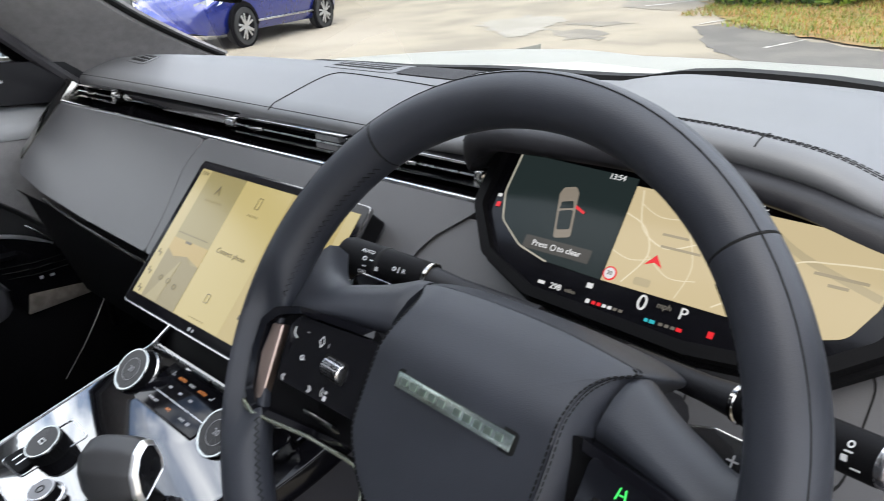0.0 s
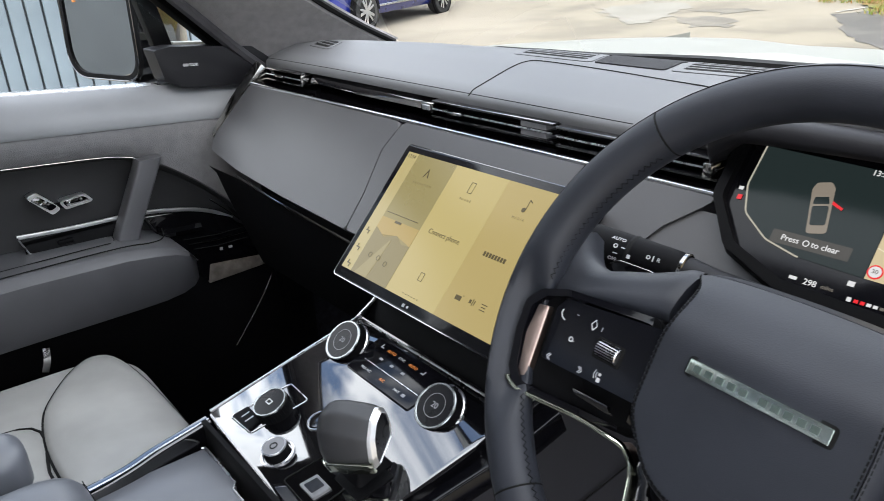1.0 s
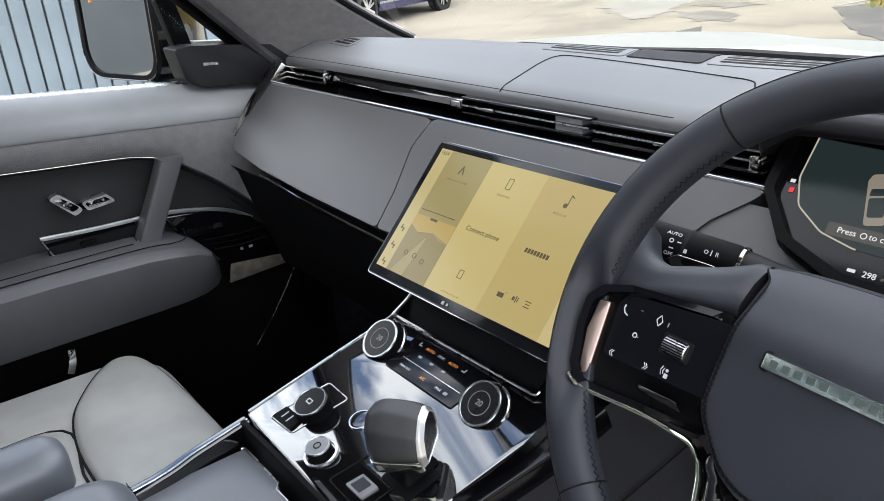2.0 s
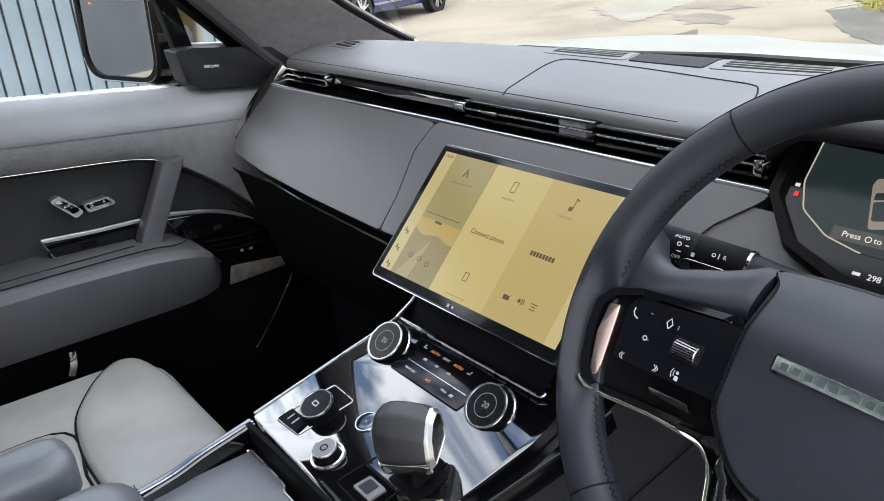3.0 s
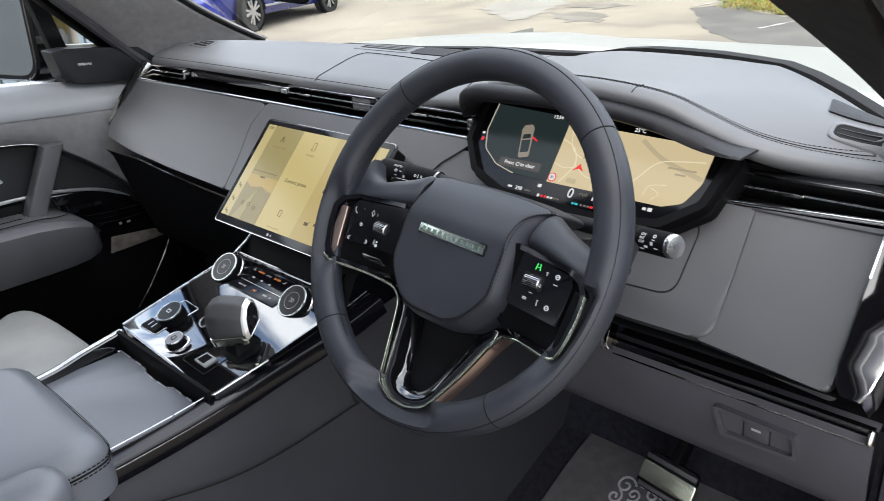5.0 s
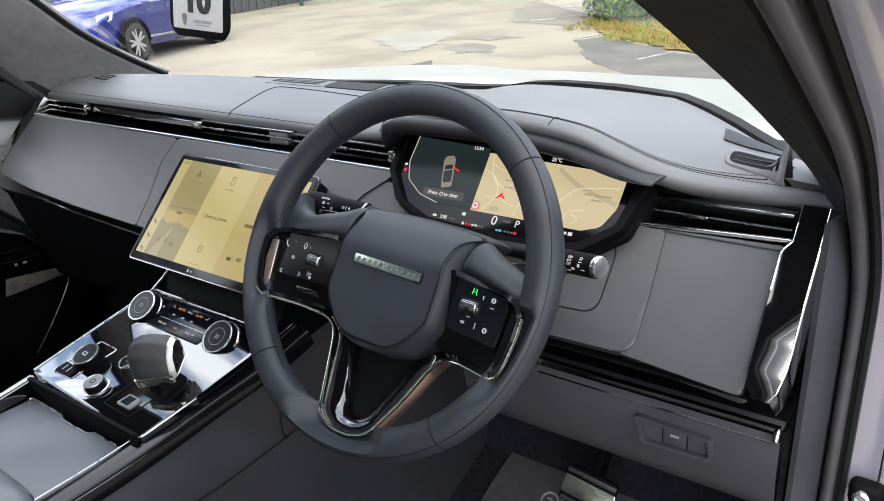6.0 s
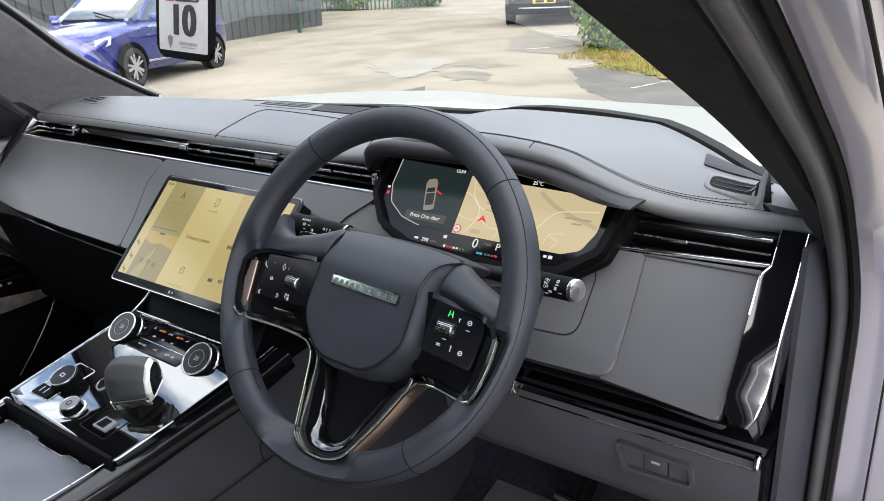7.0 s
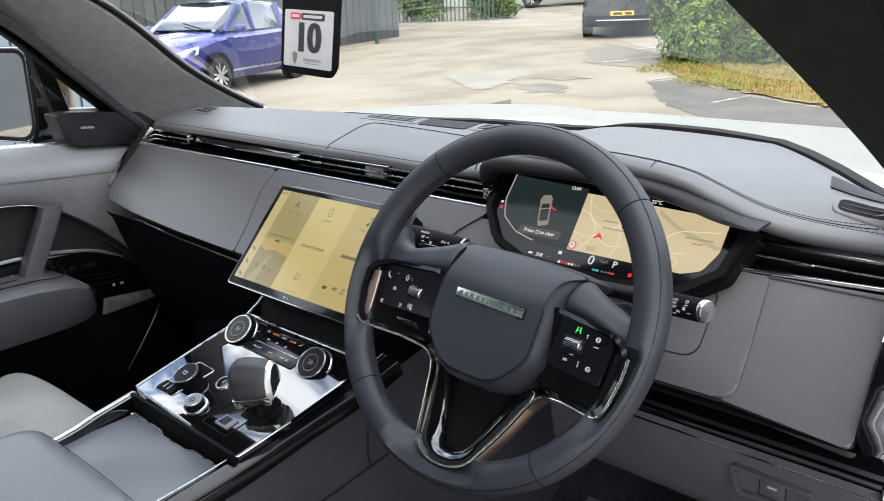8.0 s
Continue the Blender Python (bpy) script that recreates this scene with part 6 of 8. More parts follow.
seat_pad("front_pad", curve([(-0.625, -0.262, 0), (-0.70, -0.268, 0), (-0.80, -0.268, 0), (-0.886, -0.254, 0), (-0.94, -0.230, 0), (-1.000, -0.190, 0), (-1.030, -0.150, 0), (-1.00, -0.115, 0), (-0.90, -0.095, 0), (-0.75, -0.090, 0), (-0.650, -0.100, 0), (-0.615, -0.15, 0), (-0.612, -0.22, 0)], 4, True), -0.80, -0.185, 1.0)
seat_pad("centre_pad", curve([(-0.640, -0.70, 0), (-0.628, -0.45, 0), (-0.628, -0.29, 0), (-0.75, -0.276, 0), (-0.870, -0.272, 0), (-0.880, -0.40, 0), (-0.884, -0.70, 0)], 5, True), -0.755, -0.48, 0.8)
part("piping", tube(curve([(-0.605, -0.60, -0.358), (-0.602, -0.30, -0.360), (-0.612, -0.16, -0.366), (-0.640, -0.105, -0.374)], 6), 0.0026, 6), LEATHER, pseat)
part("backrest", cushion(-1.060, -0.585, -0.80, -0.68, -0.50, 0.30, 0.05, 0.0), LEATHER_SEAT, pseat)
part("seat_armrest", cushion(-0.618, -0.552, -0.66, -0.302, -0.232, -0.186, 0.021, 0.002), LEATHER_LID, pseat, "slim grey leather fold-down armrest", angle=60)
part("arm_pivot", box((0.022, 0.05, 0.24), Matrix.Translation((-0.585, -0.63, -0.30)), 0.006), DARK, pseat)
dseat = thing("driver_seat", (-0.02, -0.75, -0.62), "black leather driver's seat with a slim armrest", "car seat")
part("seat_armrest", cushion(-0.248, -0.188, -0.70, -0.330, -0.222, -0.176, 0.021, 0.002), LEATHER_LID, dseat, "slim grey leather fold-down armrest", angle=60)
part("cushion", cushion(-0.225, 0.235, -1.15, -0.56, -0.54, -0.42, 0.06, 0.006), LEATHER_SEAT, dseat, angle=60)
part("backrest", cushion(-0.225, 0.235, -1.28, -1.12, -0.50, 0.22, 0.05, 0.0), LEATHER_SEAT, dseat)
part("seat_base", box((0.40, 0.50, 0.14), Matrix.Translation((0.0, -0.85, -0.60)), 0.02), DARK, dseat)
part("seat_base", box((0.40, 0.50, 0.14), Matrix.Translation((-0.82, -0.42, -0.60)), 0.02), DARK, pseat)


# ---- cabin shell ----
def slab(name, rows, depth, mat, label, category, kind="structure"):
    return whole(name, thicken(loft(rows), depth), mat, label, category, kind=kind)


slab("floor", [[(x, y, z) for y, z in ((-2.3, -0.74), (0.35, -0.74), (0.56, -0.66), (0.67, -0.40), (0.69, -0.05))] for x in (-1.26, -0.4, 0.44)], 0.03, CARPET, "black carpeted cabin floor and bulkhead", "floor")


def floor_z(y):
    return float(np.interp(y, (0.35, 0.56, 0.67), (-0.74, -0.66, -0.40)))


mat_rows = []
for y in (0.02, 0.025, 0.12, 0.22, 0.30, 0.345, 0.36, 0.40, 0.45, 0.50, 0.535, 0.54):
    x0, x1 = float(np.interp(y, (0.02, 0.39, 0.49, 0.54), (-0.185, -0.187, -0.188, -0.184))), float(np.interp(y, (0.02, 0.40, 0.54), (0.26, 0.30, 0.27)))
    mat_rows.append([(x0 + (x1 - x0) * k, y, floor_z(y) + 0.034) for k in (0, 0.01, 0.25, 0.5, 0.75, 0.99, 1)])
fm = whole("floor_mat", thicken(loft(mat_rows), 0.006), MAT, "grey floor mat with a scroll pattern on the carpet", "floor mat")
for cx, cy, r0, turn, way in ((-0.071, 0.476, 0.018, 20, 1), (-0.045, 0.494, 0.014, 160, -1), (-0.050, 0.466, 0.013, 250, 1), (-0.078, 0.450, 0.014, 80, -1), (-0.020, 0.479, 0.014, 0, 1)):
    curl = []
    for k in range(26):
        a = radians(turn + way * 19 * k)
        r = r0 * (1 - k / 30)
        y = cy + r * math.sin(a)
        curl.append((cx + r * math.cos(a), y, floor_z(y) + 0.0415))
    part("scroll_pattern", tube(curl, 0.0022, 5), SCROLL, fm)
pedal = thing("brake_pedal", (0.02, 0.50, -0.56), "wide metal-faced brake pedal with a rubber grip", "pedal")
PM = plane_matrix((0.026, 0.44, -0.562), (1, 0, 0.0), (0, 0.45, 0.9)) @ Matrix.Rotation(radians(-6), 4, "Z")
part("pedal_plate", prism(rounded([(-0.048, -0.034), (0.048, -0.034), (0.044, 0.030), (-0.044, 0.030)], 0.008, 4), 0.005, PM, 0.002, 2, 0.004), DARK, pedal)
part("metal_face", prism(rounded([(-0.047, -0.020), (0.047, -0.020), (0.046, 0.012), (-0.046, 0.012)], 0.004, 3), 0.0062, PM, 0.001, 2), PEDAL_METAL, pedal, "bright metal strip")
part("rubber_rib", box((0.088, 0.008, 0.003), PM @ at(0, 0.021, 0.006), 0.001), RUBBER, pedal)
part("rubber_rib", box((0.086, 0.007, 0.003), PM @ at(0, -0.028, 0.006), 0.001), RUBBER, pedal)
part("pedal_arm", sweep(curve([(0.03, 0.455, -0.545), (0.04, 0.50, -0.47), (0.04, 0.60, -0.36), (0.04, 0.72, -0.25)], 5), rounded([(-0.008, -0.012), (0.008, -0.012), (0.008, 0.012), (-0.008, 0.012)], 0.003, 2)), DARK, pedal)
ROOF = ((-2.3, 0.50), (-1.5, 0.56), (-0.6, 0.56), (-0.30, 0.53), (-0.16, 0.490))


def roof_at(x, y):
    ys, zs = [p[0] for p in ROOF], [p[1] for p in ROOF]
    return float(np.interp(y, ys, zs)) - 0.05 * ((x + 0.4) / 0.75) ** 2


for name, xs, yr in (("ceiling", (-1.16, -1.0, -0.6, -0.2, 0.2, 0.34), (-0.42, -0.30, -0.16)), ("ceiling_2", (-1.16, -1.08, -0.98), (-2.3, -1.5, -0.6, -0.42)), ("ceiling_3", (0.18, 0.28, 0.34), (-2.3, -1.5, -0.6, -0.42)), ("ceiling_4", (-0.98, -0.6, -0.2, 0.18), (-2.3, -1.9))):
    slab(name, [[(x, y, roof_at(x, y)) for y in yr] for x in xs], 0.05, LINING, "dark cloth roof lining round the glass roof", "ceiling")
whole("window_3", loft([[(x, y, roof_at(x, y) + 0.03) for y in (-1.92, -1.5, -1.0, -0.6, -0.40)] for x in (-1.0, -0.7, -0.4, -0.1, 0.20)]), pane_material("roof_glass", (0.10, 0.105, 0.11), 0.6), "tinted glass roof panel", "window", kind="structure")
slab("wall_rear", [[(x, -2.3, z) for z in (-0.74, -0.2, 0.02)] for x in (-1.28, 0.46)], 0.04, SOFT, "dark rear cabin wall below the back window", "wall")

# unseen rear glass, added and tinted to keep sky out of gloss parts
PRIVACY = pane_material("privacy_glass", (0.12, 0.125, 0.13), 0.6)
whole("window_4", loft([[(x, -2.30, 0.02), (x, -2.28, 0.45)] for x in (-1.24, -0.4, 0.42)]), PRIVACY, "dark rear glass, unseen and added to dim the cabin", "window", kind="structure")
whole("window_5", loft([[(-1.235, y, 0.05), (-1.17, y, 0.46)] for y in (-2.3, -1.7, -1.15)]), PRIVACY, "dark side glass, unseen and added to dim the cabin", "window", kind="structure")
whole("window_6", loft([[(0.42, y, 0.05), (0.35, y, 0.46)] for y in (-2.3, -1.8, -1.30)]), PRIVACY, "dark side glass, unseen and added to dim the cabin", "window", kind="structure")

# windscreen
screen_rows = []
for k in range(9):
    s = k / 8
    x = -1.13 + 1.47 * s
    bow = 1 - (2 * s - 1) ** 2
    screen_rows.append([(x + (-0.4 - x) * 0.06 * h, 0.60 + 0.16 * bow - (0.82 + 0.10 * bow) * h, 0.030 + 0.455 * h + 0.03 * math.sin(math.pi * h)) for h in (0, 0.25, 0.5, 0.75, 1.0)])
wind = whole("window_1", loft(screen_rows), pane_material("windscreen_glass", (0.90, 0.92, 0.90), 0.35), "clear raked windscreen", "windscreen", kind="structure")
wind.visible_shadow = False


# pillars and door opening
def strip(rows_fn, stations, steps=6):
    pts = curve(stations, steps)
    return loft([rows_fn(p) for p in pts], False)


# windscreen pillar trim on the passenger's side: inner edge and outer edge
LI = curve([(-1.150, 0.56, 0.042), (-1.135, 0.46, 0.092), (-1.10, 0.335, 0.163), (-1.068, 0.155, 0.300), (-1.085, -0.12, 0.455)], 6)
LO = curve([(-1.225, 0.33, 0.020), (-1.222, 0.255, 0.085), (-1.195, 0.155, 0.175), (-1.168, 0.02, 0.295), (-1.155, -0.25, 0.475)], 6)
left_rows = []
for a, b in zip(LI, LO):
    mid = (a + b) / 2 + Vector((0.012, -0.008, 0.004))
    left_rows.append([a + Vector((-0.01, 0.03, 0.01)), a, a * 0.75 + b * 0.25 + Vector((0.009, -0.006, 0.003)), mid, a * 0.25 + b * 0.75 + Vector((0.010, -0.006, 0.003)), b, b + Vector((-0.05, 0.01, 0.0))])
pl = tagged(part("pillar_1", loft(left_rows), PILLAR_CLOTH_LIT, None), "cloth-covered windscreen pillar trim in a painted-lit grey", "pillar", kind="structure")
part("pillar_seal", tube([b + Vector((0.004, -0.006, -0.008)) for b in LO], 0.011, 8), RUBBER, pl)
part("glass_edge", tube([a + Vector((0.000, 0.012, 0.006)) for a in LI], 0.006, 6), SEAM, pl)
# and on the driver's side, running on down the door opening
RI = curve([(0.262, -0.60, 0.470), (0.297, -0.19, 0.287), (0.300, 0.06, 0.188), (0.306, 0.20, 0.124), (0.330, 0.262, 0.072), (0.350, 0.285, 0.030)], 6)
RO = curve([(0.340, -0.60, 0.460), (0.360, -0.159, 0.270), (0.360, -0.026, 0.200), (0.361, 0.130, 0.122), (0.364, 0.225, 0.070), (0.366, 0.250, 0.028)], 6)
pr = tagged(part("pillar_2", loft([[a + Vector((-0.004, 0.05, 0.0)), a, a * 0.67 + b * 0.33 + Vector((0.006, -0.010, 0.004)), a * 0.33 + b * 0.67 + Vector((0.008, -0.010, 0.004)), b, b + Vector((0.004, 0.05, 0.0))] for a, b in zip(RI, RO)]), PILLAR_CLOTH_SHADED, None), "cloth-covered windscreen pillar trim in a painted-shade dark tone", "pillar", kind="structure")
OPEN = [(-0.75, 0.500), (-0.45, 0.400), (-0.16, 0.272), (0.00, 0.196), (0.12, 0.135), (0.215, 0.070), (0.268, 0.005), (0.290, -0.08), (0.294, -0.25), (0.290, -0.45), (0.270, -0.68)]


def out_by(z):
    """How far the opening steps outwards below the pillar's foot."""
    k = max(0.0, min(1.0, (0.08 - z) / 0.16))
    return 0.010 * k * k * (3 - 2 * k)


part("door_seal", loft([[(0.364 + out_by(p.z), p.y + 0.02, p.z + 0.008), (0.368 + out_by(p.z), p.y + 0.004, p.z + 0.004), (0.374 + out_by(p.z), p.y - 0.003, p.z - 0.001), (0.380 + out_by(p.z), p.y - 0.002, p.z), (0.383 + out_by(p.z), p.y + 0.010, p.z + 0.006), (0.384 + out_by(p.z), p.y + 0.02, p.z + 0.01)] for p in curve([(0, y, z) for y, z in OPEN], 6)]), RUBBER, pr, "black rubber door seal")
part("door_seal", tube([(0.376 + out_by(p.z), p.y - 0.006, p.z - 0.004) for p in curve([(0, y, z) for y, z in OPEN], 6)], 0.0065, 10, False, (1, 0, 0)), RUBBER, pr, "black rubber door seal")
part("seal_lip", tube([(0.3885 + out_by(p.z), p.y + 0.006, p.z + 0.004) for p in curve([(0, y, z) for y, z in OPEN], 6)], 0.0045, 6, False, (1, 0, 0)), SEAM, pr)
part("door_frame", loft([[(0.384 + out_by(p.z), p.y + 0.014, p.z + 0.008), (0.394 + out_by(p.z), p.y + 0.004, p.z + 0.003), (0.406 + out_by(p.z), p.y + 0.006, p.z + 0.004), (0.420 + out_by(p.z), p.y + 0.020, p.z + 0.012), (0.424 + out_by(p.z), p.y + 0.038, p.z + 0.022), (0.440 + out_by(p.z), p.y + 0.046, p.z + 0.028), (0.462 + out_by(p.z), p.y + 0.062, p.z + 0.04), (0.500 + out_by(p.z), p.y + 0.11, p.z + 0.06)] for p in curve([(0, y, z) for y, z in OPEN], 6)]), PAINT_IN, pr, "silver painted door frame")
part("frame_crease", tube([(0.421 + out_by(p.z), p.y + 0.026, p.z + 0.014) for p in curve([(0, y, z) for y, z in OPEN], 6)], 0.0022, 6, False, (1, 0, 0)), SEAM, pr)
# side trim between dash and seal
slab("trim_1", [[(0.360, 0.222, z), (0.363 + 0.4 * out_by(z), 0.25, z), (0.366 + out_by(z), 0.285, z), (0.368 + out_by(z), 0.33, z)] for z in (0.035, 0.0, -0.05, -0.10, -0.25, -0.45, -0.72)], 0.006, SIDE_TRIM, "dark side trim beside the dashboard", "trim")
slab("trim_2", [[(0.350, y, z) for y in (0.235, 0.45, 0.95)] for z in (-0.205, -0.45, -0.74)], 0.006, CARPET, "carpeted footwell side", "trim")
whole("sill", box((0.10, 1.5, 0.10), Matrix.Translation((0.44, -0.45, -0.70)), 0.02, 3), PAINT_IN, "silver painted door sill", "sill", kind="structure")
hinge = part("hinge", box((0.034, 0.024, 0.030), Matrix.Translation((0.424, 0.290, -0.290)), 0.008, 3), DARK, pr, "black metal door hinge")
part("bolt", lathe([(0.009, 0), (0.009, 0.004), (0.006, 0.006), (0.005, 0.003), (0.0005, 0.003)], 12, plane_matrix((0.421, 0.277, -0.288), (1, 0, 0), (0, 0, 1))), SATIN, hinge, "dull steel bolt")
part("hinge_arm", box((0.05, 0.016, 0.016), Matrix.Translation((0.452, 0.296, -0.284)) @ Matrix.Rotation(radians(-12), 4, "Y"), 0.006, 3), DARK, hinge)
slab("trim_3", [[(-1.222, y, z) for y in (0.24, 0.45, 0.72)] for z in (-0.03, -0.30, -0.74)], 0.006, CARPET, "carpeted passenger footwell side", "trim")
# rear pillars on both sides
slab("pillar_3", [[(0.36, y, z) for z in (-0.70, 0.0, 0.50)] for y in (-1.05, -1.30)], 0.06, SUEDE, "dark door pillar behind the driver", "pillar")
slab("pillar_4", [[(-1.20, y, z) for z in (-0.70, 0.0, 0.50)] for y in (-0.95, -1.15)], 0.06, SUEDE, "dark door pillar behind the passenger", "pillar")
slab("wall_right", [[(0.40, y, z) for z in (-0.74, 0.05)] for y in (-1.2, -2.3)], 0.06, SOFT, "rear door lining", "wall")
slab("wall_left", [[(-1.23, y, z) for z in (-0.74, 0.05)] for y in (-1.0, -2.3)], 0.06, SOFT, "rear door lining", "wall")

# ---- passenger door ----
door = thing("door_1", (-1.24, -0.10, -0.55), "closed passenger door with leather lining and bright switches", "door", kind="structure")


def belt(y):
    return 0.030 - 0.085 * (y + 0.05)


def crease(y):
    return -0.030 - 0.075 * (y + 0.02)


def lower(y):
    return float(np.interp(y, (-1.0, -0.25, -0.156, -0.055, -0.01, 0.025, 0.061, 0.095, 0.131, 0.17, 0.205, 0.30), (-0.012, -0.058, -0.066, -0.074, -0.079, -0.088, -0.106, -0.130, -0.158, -0.194, -0.234, -0.35)))


ys = [-1.0 + 0.05 * k for k in range(18)] + [-0.12 + 0.02 * k for k in range(24)]
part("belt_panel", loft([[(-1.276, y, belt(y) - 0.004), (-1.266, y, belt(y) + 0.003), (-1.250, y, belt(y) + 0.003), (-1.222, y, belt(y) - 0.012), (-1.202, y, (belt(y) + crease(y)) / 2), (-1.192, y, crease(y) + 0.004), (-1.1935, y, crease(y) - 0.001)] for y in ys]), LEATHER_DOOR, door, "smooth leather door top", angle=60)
part("weather_strip", loft([[(-1.288, y, belt(y) - 0.01), (-1.286, y, belt(y) + 0.007), (-1.270, y, belt(y) + 0.007), (-1.268, y, belt(y) - 0.002)] for y in ys if y < 0.14]), SATIN, door, "bright window sill strip")
part("inlay", loft([[(-1.196, y, crease(y) - 0.001), (-1.189, y, crease(y) - 0.008), (-1.188, y, (crease(y) + lower(y)) / 2), (-1.192, y, lower(y) + 0.004), (-1.200, y, lower(y))] for y in ys]), SUEDE, door, "textured grey inlay", angle=60)
part("inlay_edge", tube([(-1.1925, y, lower(y) + 0.001) for y in ys if y < 0.05], 0.0009, 6), DARK_CHROME, door)
part("recess", loft([[(-1.200, y, lower(y)), (-1.225, y, lower(y) - 0.010), (-1.232, y, lower(y) - 0.04), (-1.232, y, -0.26)] for y in ys]), LINER, door, "black recessed panel")
part("door_pocket", loft([[(-1.232, y, -0.26), (-1.215, y, -0.34), (-1.205, y, -0.45), (-1.215, y, -0.72)] for y in ys]), DARK, door, "matt black door pocket")
arm_rows = []
for y, k in ((-1.0, 1), (-0.5, 1), (-0.2, 1), (-0.05, 1), (0.0, 0.97), (0.035, 0.88), (0.060, 0.70), (0.075, 0.42)):
    zt, zb = -0.212 - 0.02 * max(0, y + 0.1) / 0.17, -0.335
    cz, h = (zt + zb) / 2 - (1 - k) * 0.02, (zt - zb) / 2 * k
    line = rounded([(-1.24, -1), (-1.088 - (1 - k) * 0.06, -0.82), (-1.088 - (1 - k) * 0.06, 0.75), (-1.105, 1.0), (-1.24, 1.0)], 0.03, 4)
    arm_rows.append([(p[0], y, cz + p[1] * h) for p in line])
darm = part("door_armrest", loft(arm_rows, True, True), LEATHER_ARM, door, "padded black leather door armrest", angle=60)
part("seam", tube(curve([(-1.112, -1.0, -0.2100), (-1.112, -0.4, -0.2105), (-1.114, -0.08, -0.2135), (-1.120, 0.00, -0.222), (-1.14, 0.03, -0.226), (-1.19, 0.045, -0.226)], 6), 0.0012, 5), SEAM, darm)
part("seam", tube(curve([(-1.145, -1.0, -0.2105), (-1.145, -0.4, -0.2105), (-1.150, -0.10, -0.2135), (-1.165, -0.05, -0.219), (-1.20, -0.04, -0.219)], 6), 0.0010, 5), SEAM, darm)
part("grab_handle", loft([[Vector((-1.180 + dx, y - 0.012 + dy * 0.9, z)) for dx, dy in rounded([(-0.020, -0.024), (0.018, -0.024), (0.022, 0.018), (-0.016, 0.024)], 0.006, 3)] for y, z in ((0.058, -0.088), (0.048, -0.110), (0.020, -0.165), (-0.002, -0.208), (-0.010, -0.228))], True, True), LEATHER_ARM, door, "slanted leather grab handle", angle=50)
DP = plane_matrix((-1.230, 0, 0), (0, 1, 0), (0, 0, 1))
for pts in ([(-0.158, -0.121), (-0.140, -0.116), (-0.106, -0.152), (-0.122, -0.160)], [(-0.110, -0.139), (-0.066, -0.135), (-0.050, -0.151), (-0.100, -0.156)]):
    o = rounded(pts, 0.006, 4)
    cx, cy = sum(p[0] for p in pts) / 4, sum(p[1] for p in pts) / 4
    sw = part("seat_switch", ring_prism(o, [(cx + (p[0] - cx) * 0.80, cy + (p[1] - cy) * 0.66) for p in o], 0.018, DP, 0.0015, 0.0), BRIGHT_SATIN, door, "bright-edged seat switch")
    part("switch_face", prism([(cx + (p[0] - cx) * 0.80, cy + (p[1] - cy) * 0.66) for p in o], 0.012, DP, 0.001), GLOSS, sw)
    for s in (-0.35, 0.35):
        q = Vector(pts[0]).lerp(Vector(pts[3]), 0.5).lerp(Vector(pts[1]).lerp(Vector(pts[2]), 0.5), 0.5 + s * 0.6)
        part("switch_dot", lathe([(0.0028, 0), (0.0020, 0.004), (0.0004, 0.0045)], 10, DP @ at(q.x, q.y, 0.012)), SATIN, sw)
part("switch_bridge", box((0.004, 0.030, 0.010), Matrix.Translation((-1.215, -0.112, -0.146))), GLOSS, door)
rail_path = curve([(-1.206, -0.186, -0.182), (-1.206, -0.10, -0.188), (-1.206, -0.02, -0.1905), (-1.206, 0.028, -0.1936), (-1.206, 0.078, -0.2020), (-1.206, 0.117, -0.2115), (-1.208, 0.155, -0.2270), (-1.212, 0.189, -0.2490)], 6)
part("bright_rail", sweep(rail_path, rounded([(-0.003, -0.0035), (0.003, -0.0035), (0.003, 0.0035), (-0.003, 0.0035)], 0.001, 2)), BRIGHT_SATIN, door, "bright metal rail")
part("pull_cup", loft([[(-1.224, y, -0.198), (-1.210, y, -0.200), (-1.200, y, -0.214), (-1.200, y, -0.222)] for y in (-0.18, -0.10, -0.03)]), DARK, door)
part("cup_edge", tube([(-1.199, y, z) for y, z in ((-0.186, -0.182), (-0.175, -0.212), (-0.165, -0.219), (-0.05, -0.219))], 0.0016, 6), SATIN, door)
part("window_switch", box((0.012, 0.026, 0.008), Matrix.Translation((-1.206, -0.115, -0.208)), 0.002, 2), DARK, door)
gl = [(0.020, -0.200), (0.115, -0.212), (0.185, -0.245), (0.258, -0.340), (0.232, -0.350), (0.125, -0.372), (0.085, -0.31), (0.050, -0.262)]
part("gloss_panel", prism(rounded(gl, 0.006, 3), 0.012, DP @ at(0, 0, 0.012), 0.003, 2, 0.01), GLOSS, door, "piano black door panel")
part("speaker_ledge", loft([[(-1.216, y, z + 0.008), (-1.200, y, z + 0.007), (-1.194, y, z), (-1.198, y, z - 0.008), (-1.212, y, z - 0.010)] for y, z in ((0.040, -0.232), (0.056, -0.241), (0.090, -0.2435), (0.122, -0.245))]), GLOSS, door, "piano black ledge")
for k in range(3):
    part("panel_groove", tube([(-1.2046, 0.085 + 0.008 * k, -0.265 - 0.012 * k), (-1.2046, 0.150, -0.272 - 0.0115 * k), (-1.2046, 0.212, -0.272 - 0.0115 * k)], 0.0011, 6), DARK_CHROME if k == 1 else SEAM, door)
part("pale_strip", prism(rounded([(0.118, -0.3674), (0.252, -0.3622), (0.261, -0.3470), (0.230, -0.3400), (0.127, -0.3289)], 0.003, 3), 0.004, DP @ at(0, 0, 0.022), 0.001, 2, 0.002), BRONZE, door, "glossy bronze-toned strip")
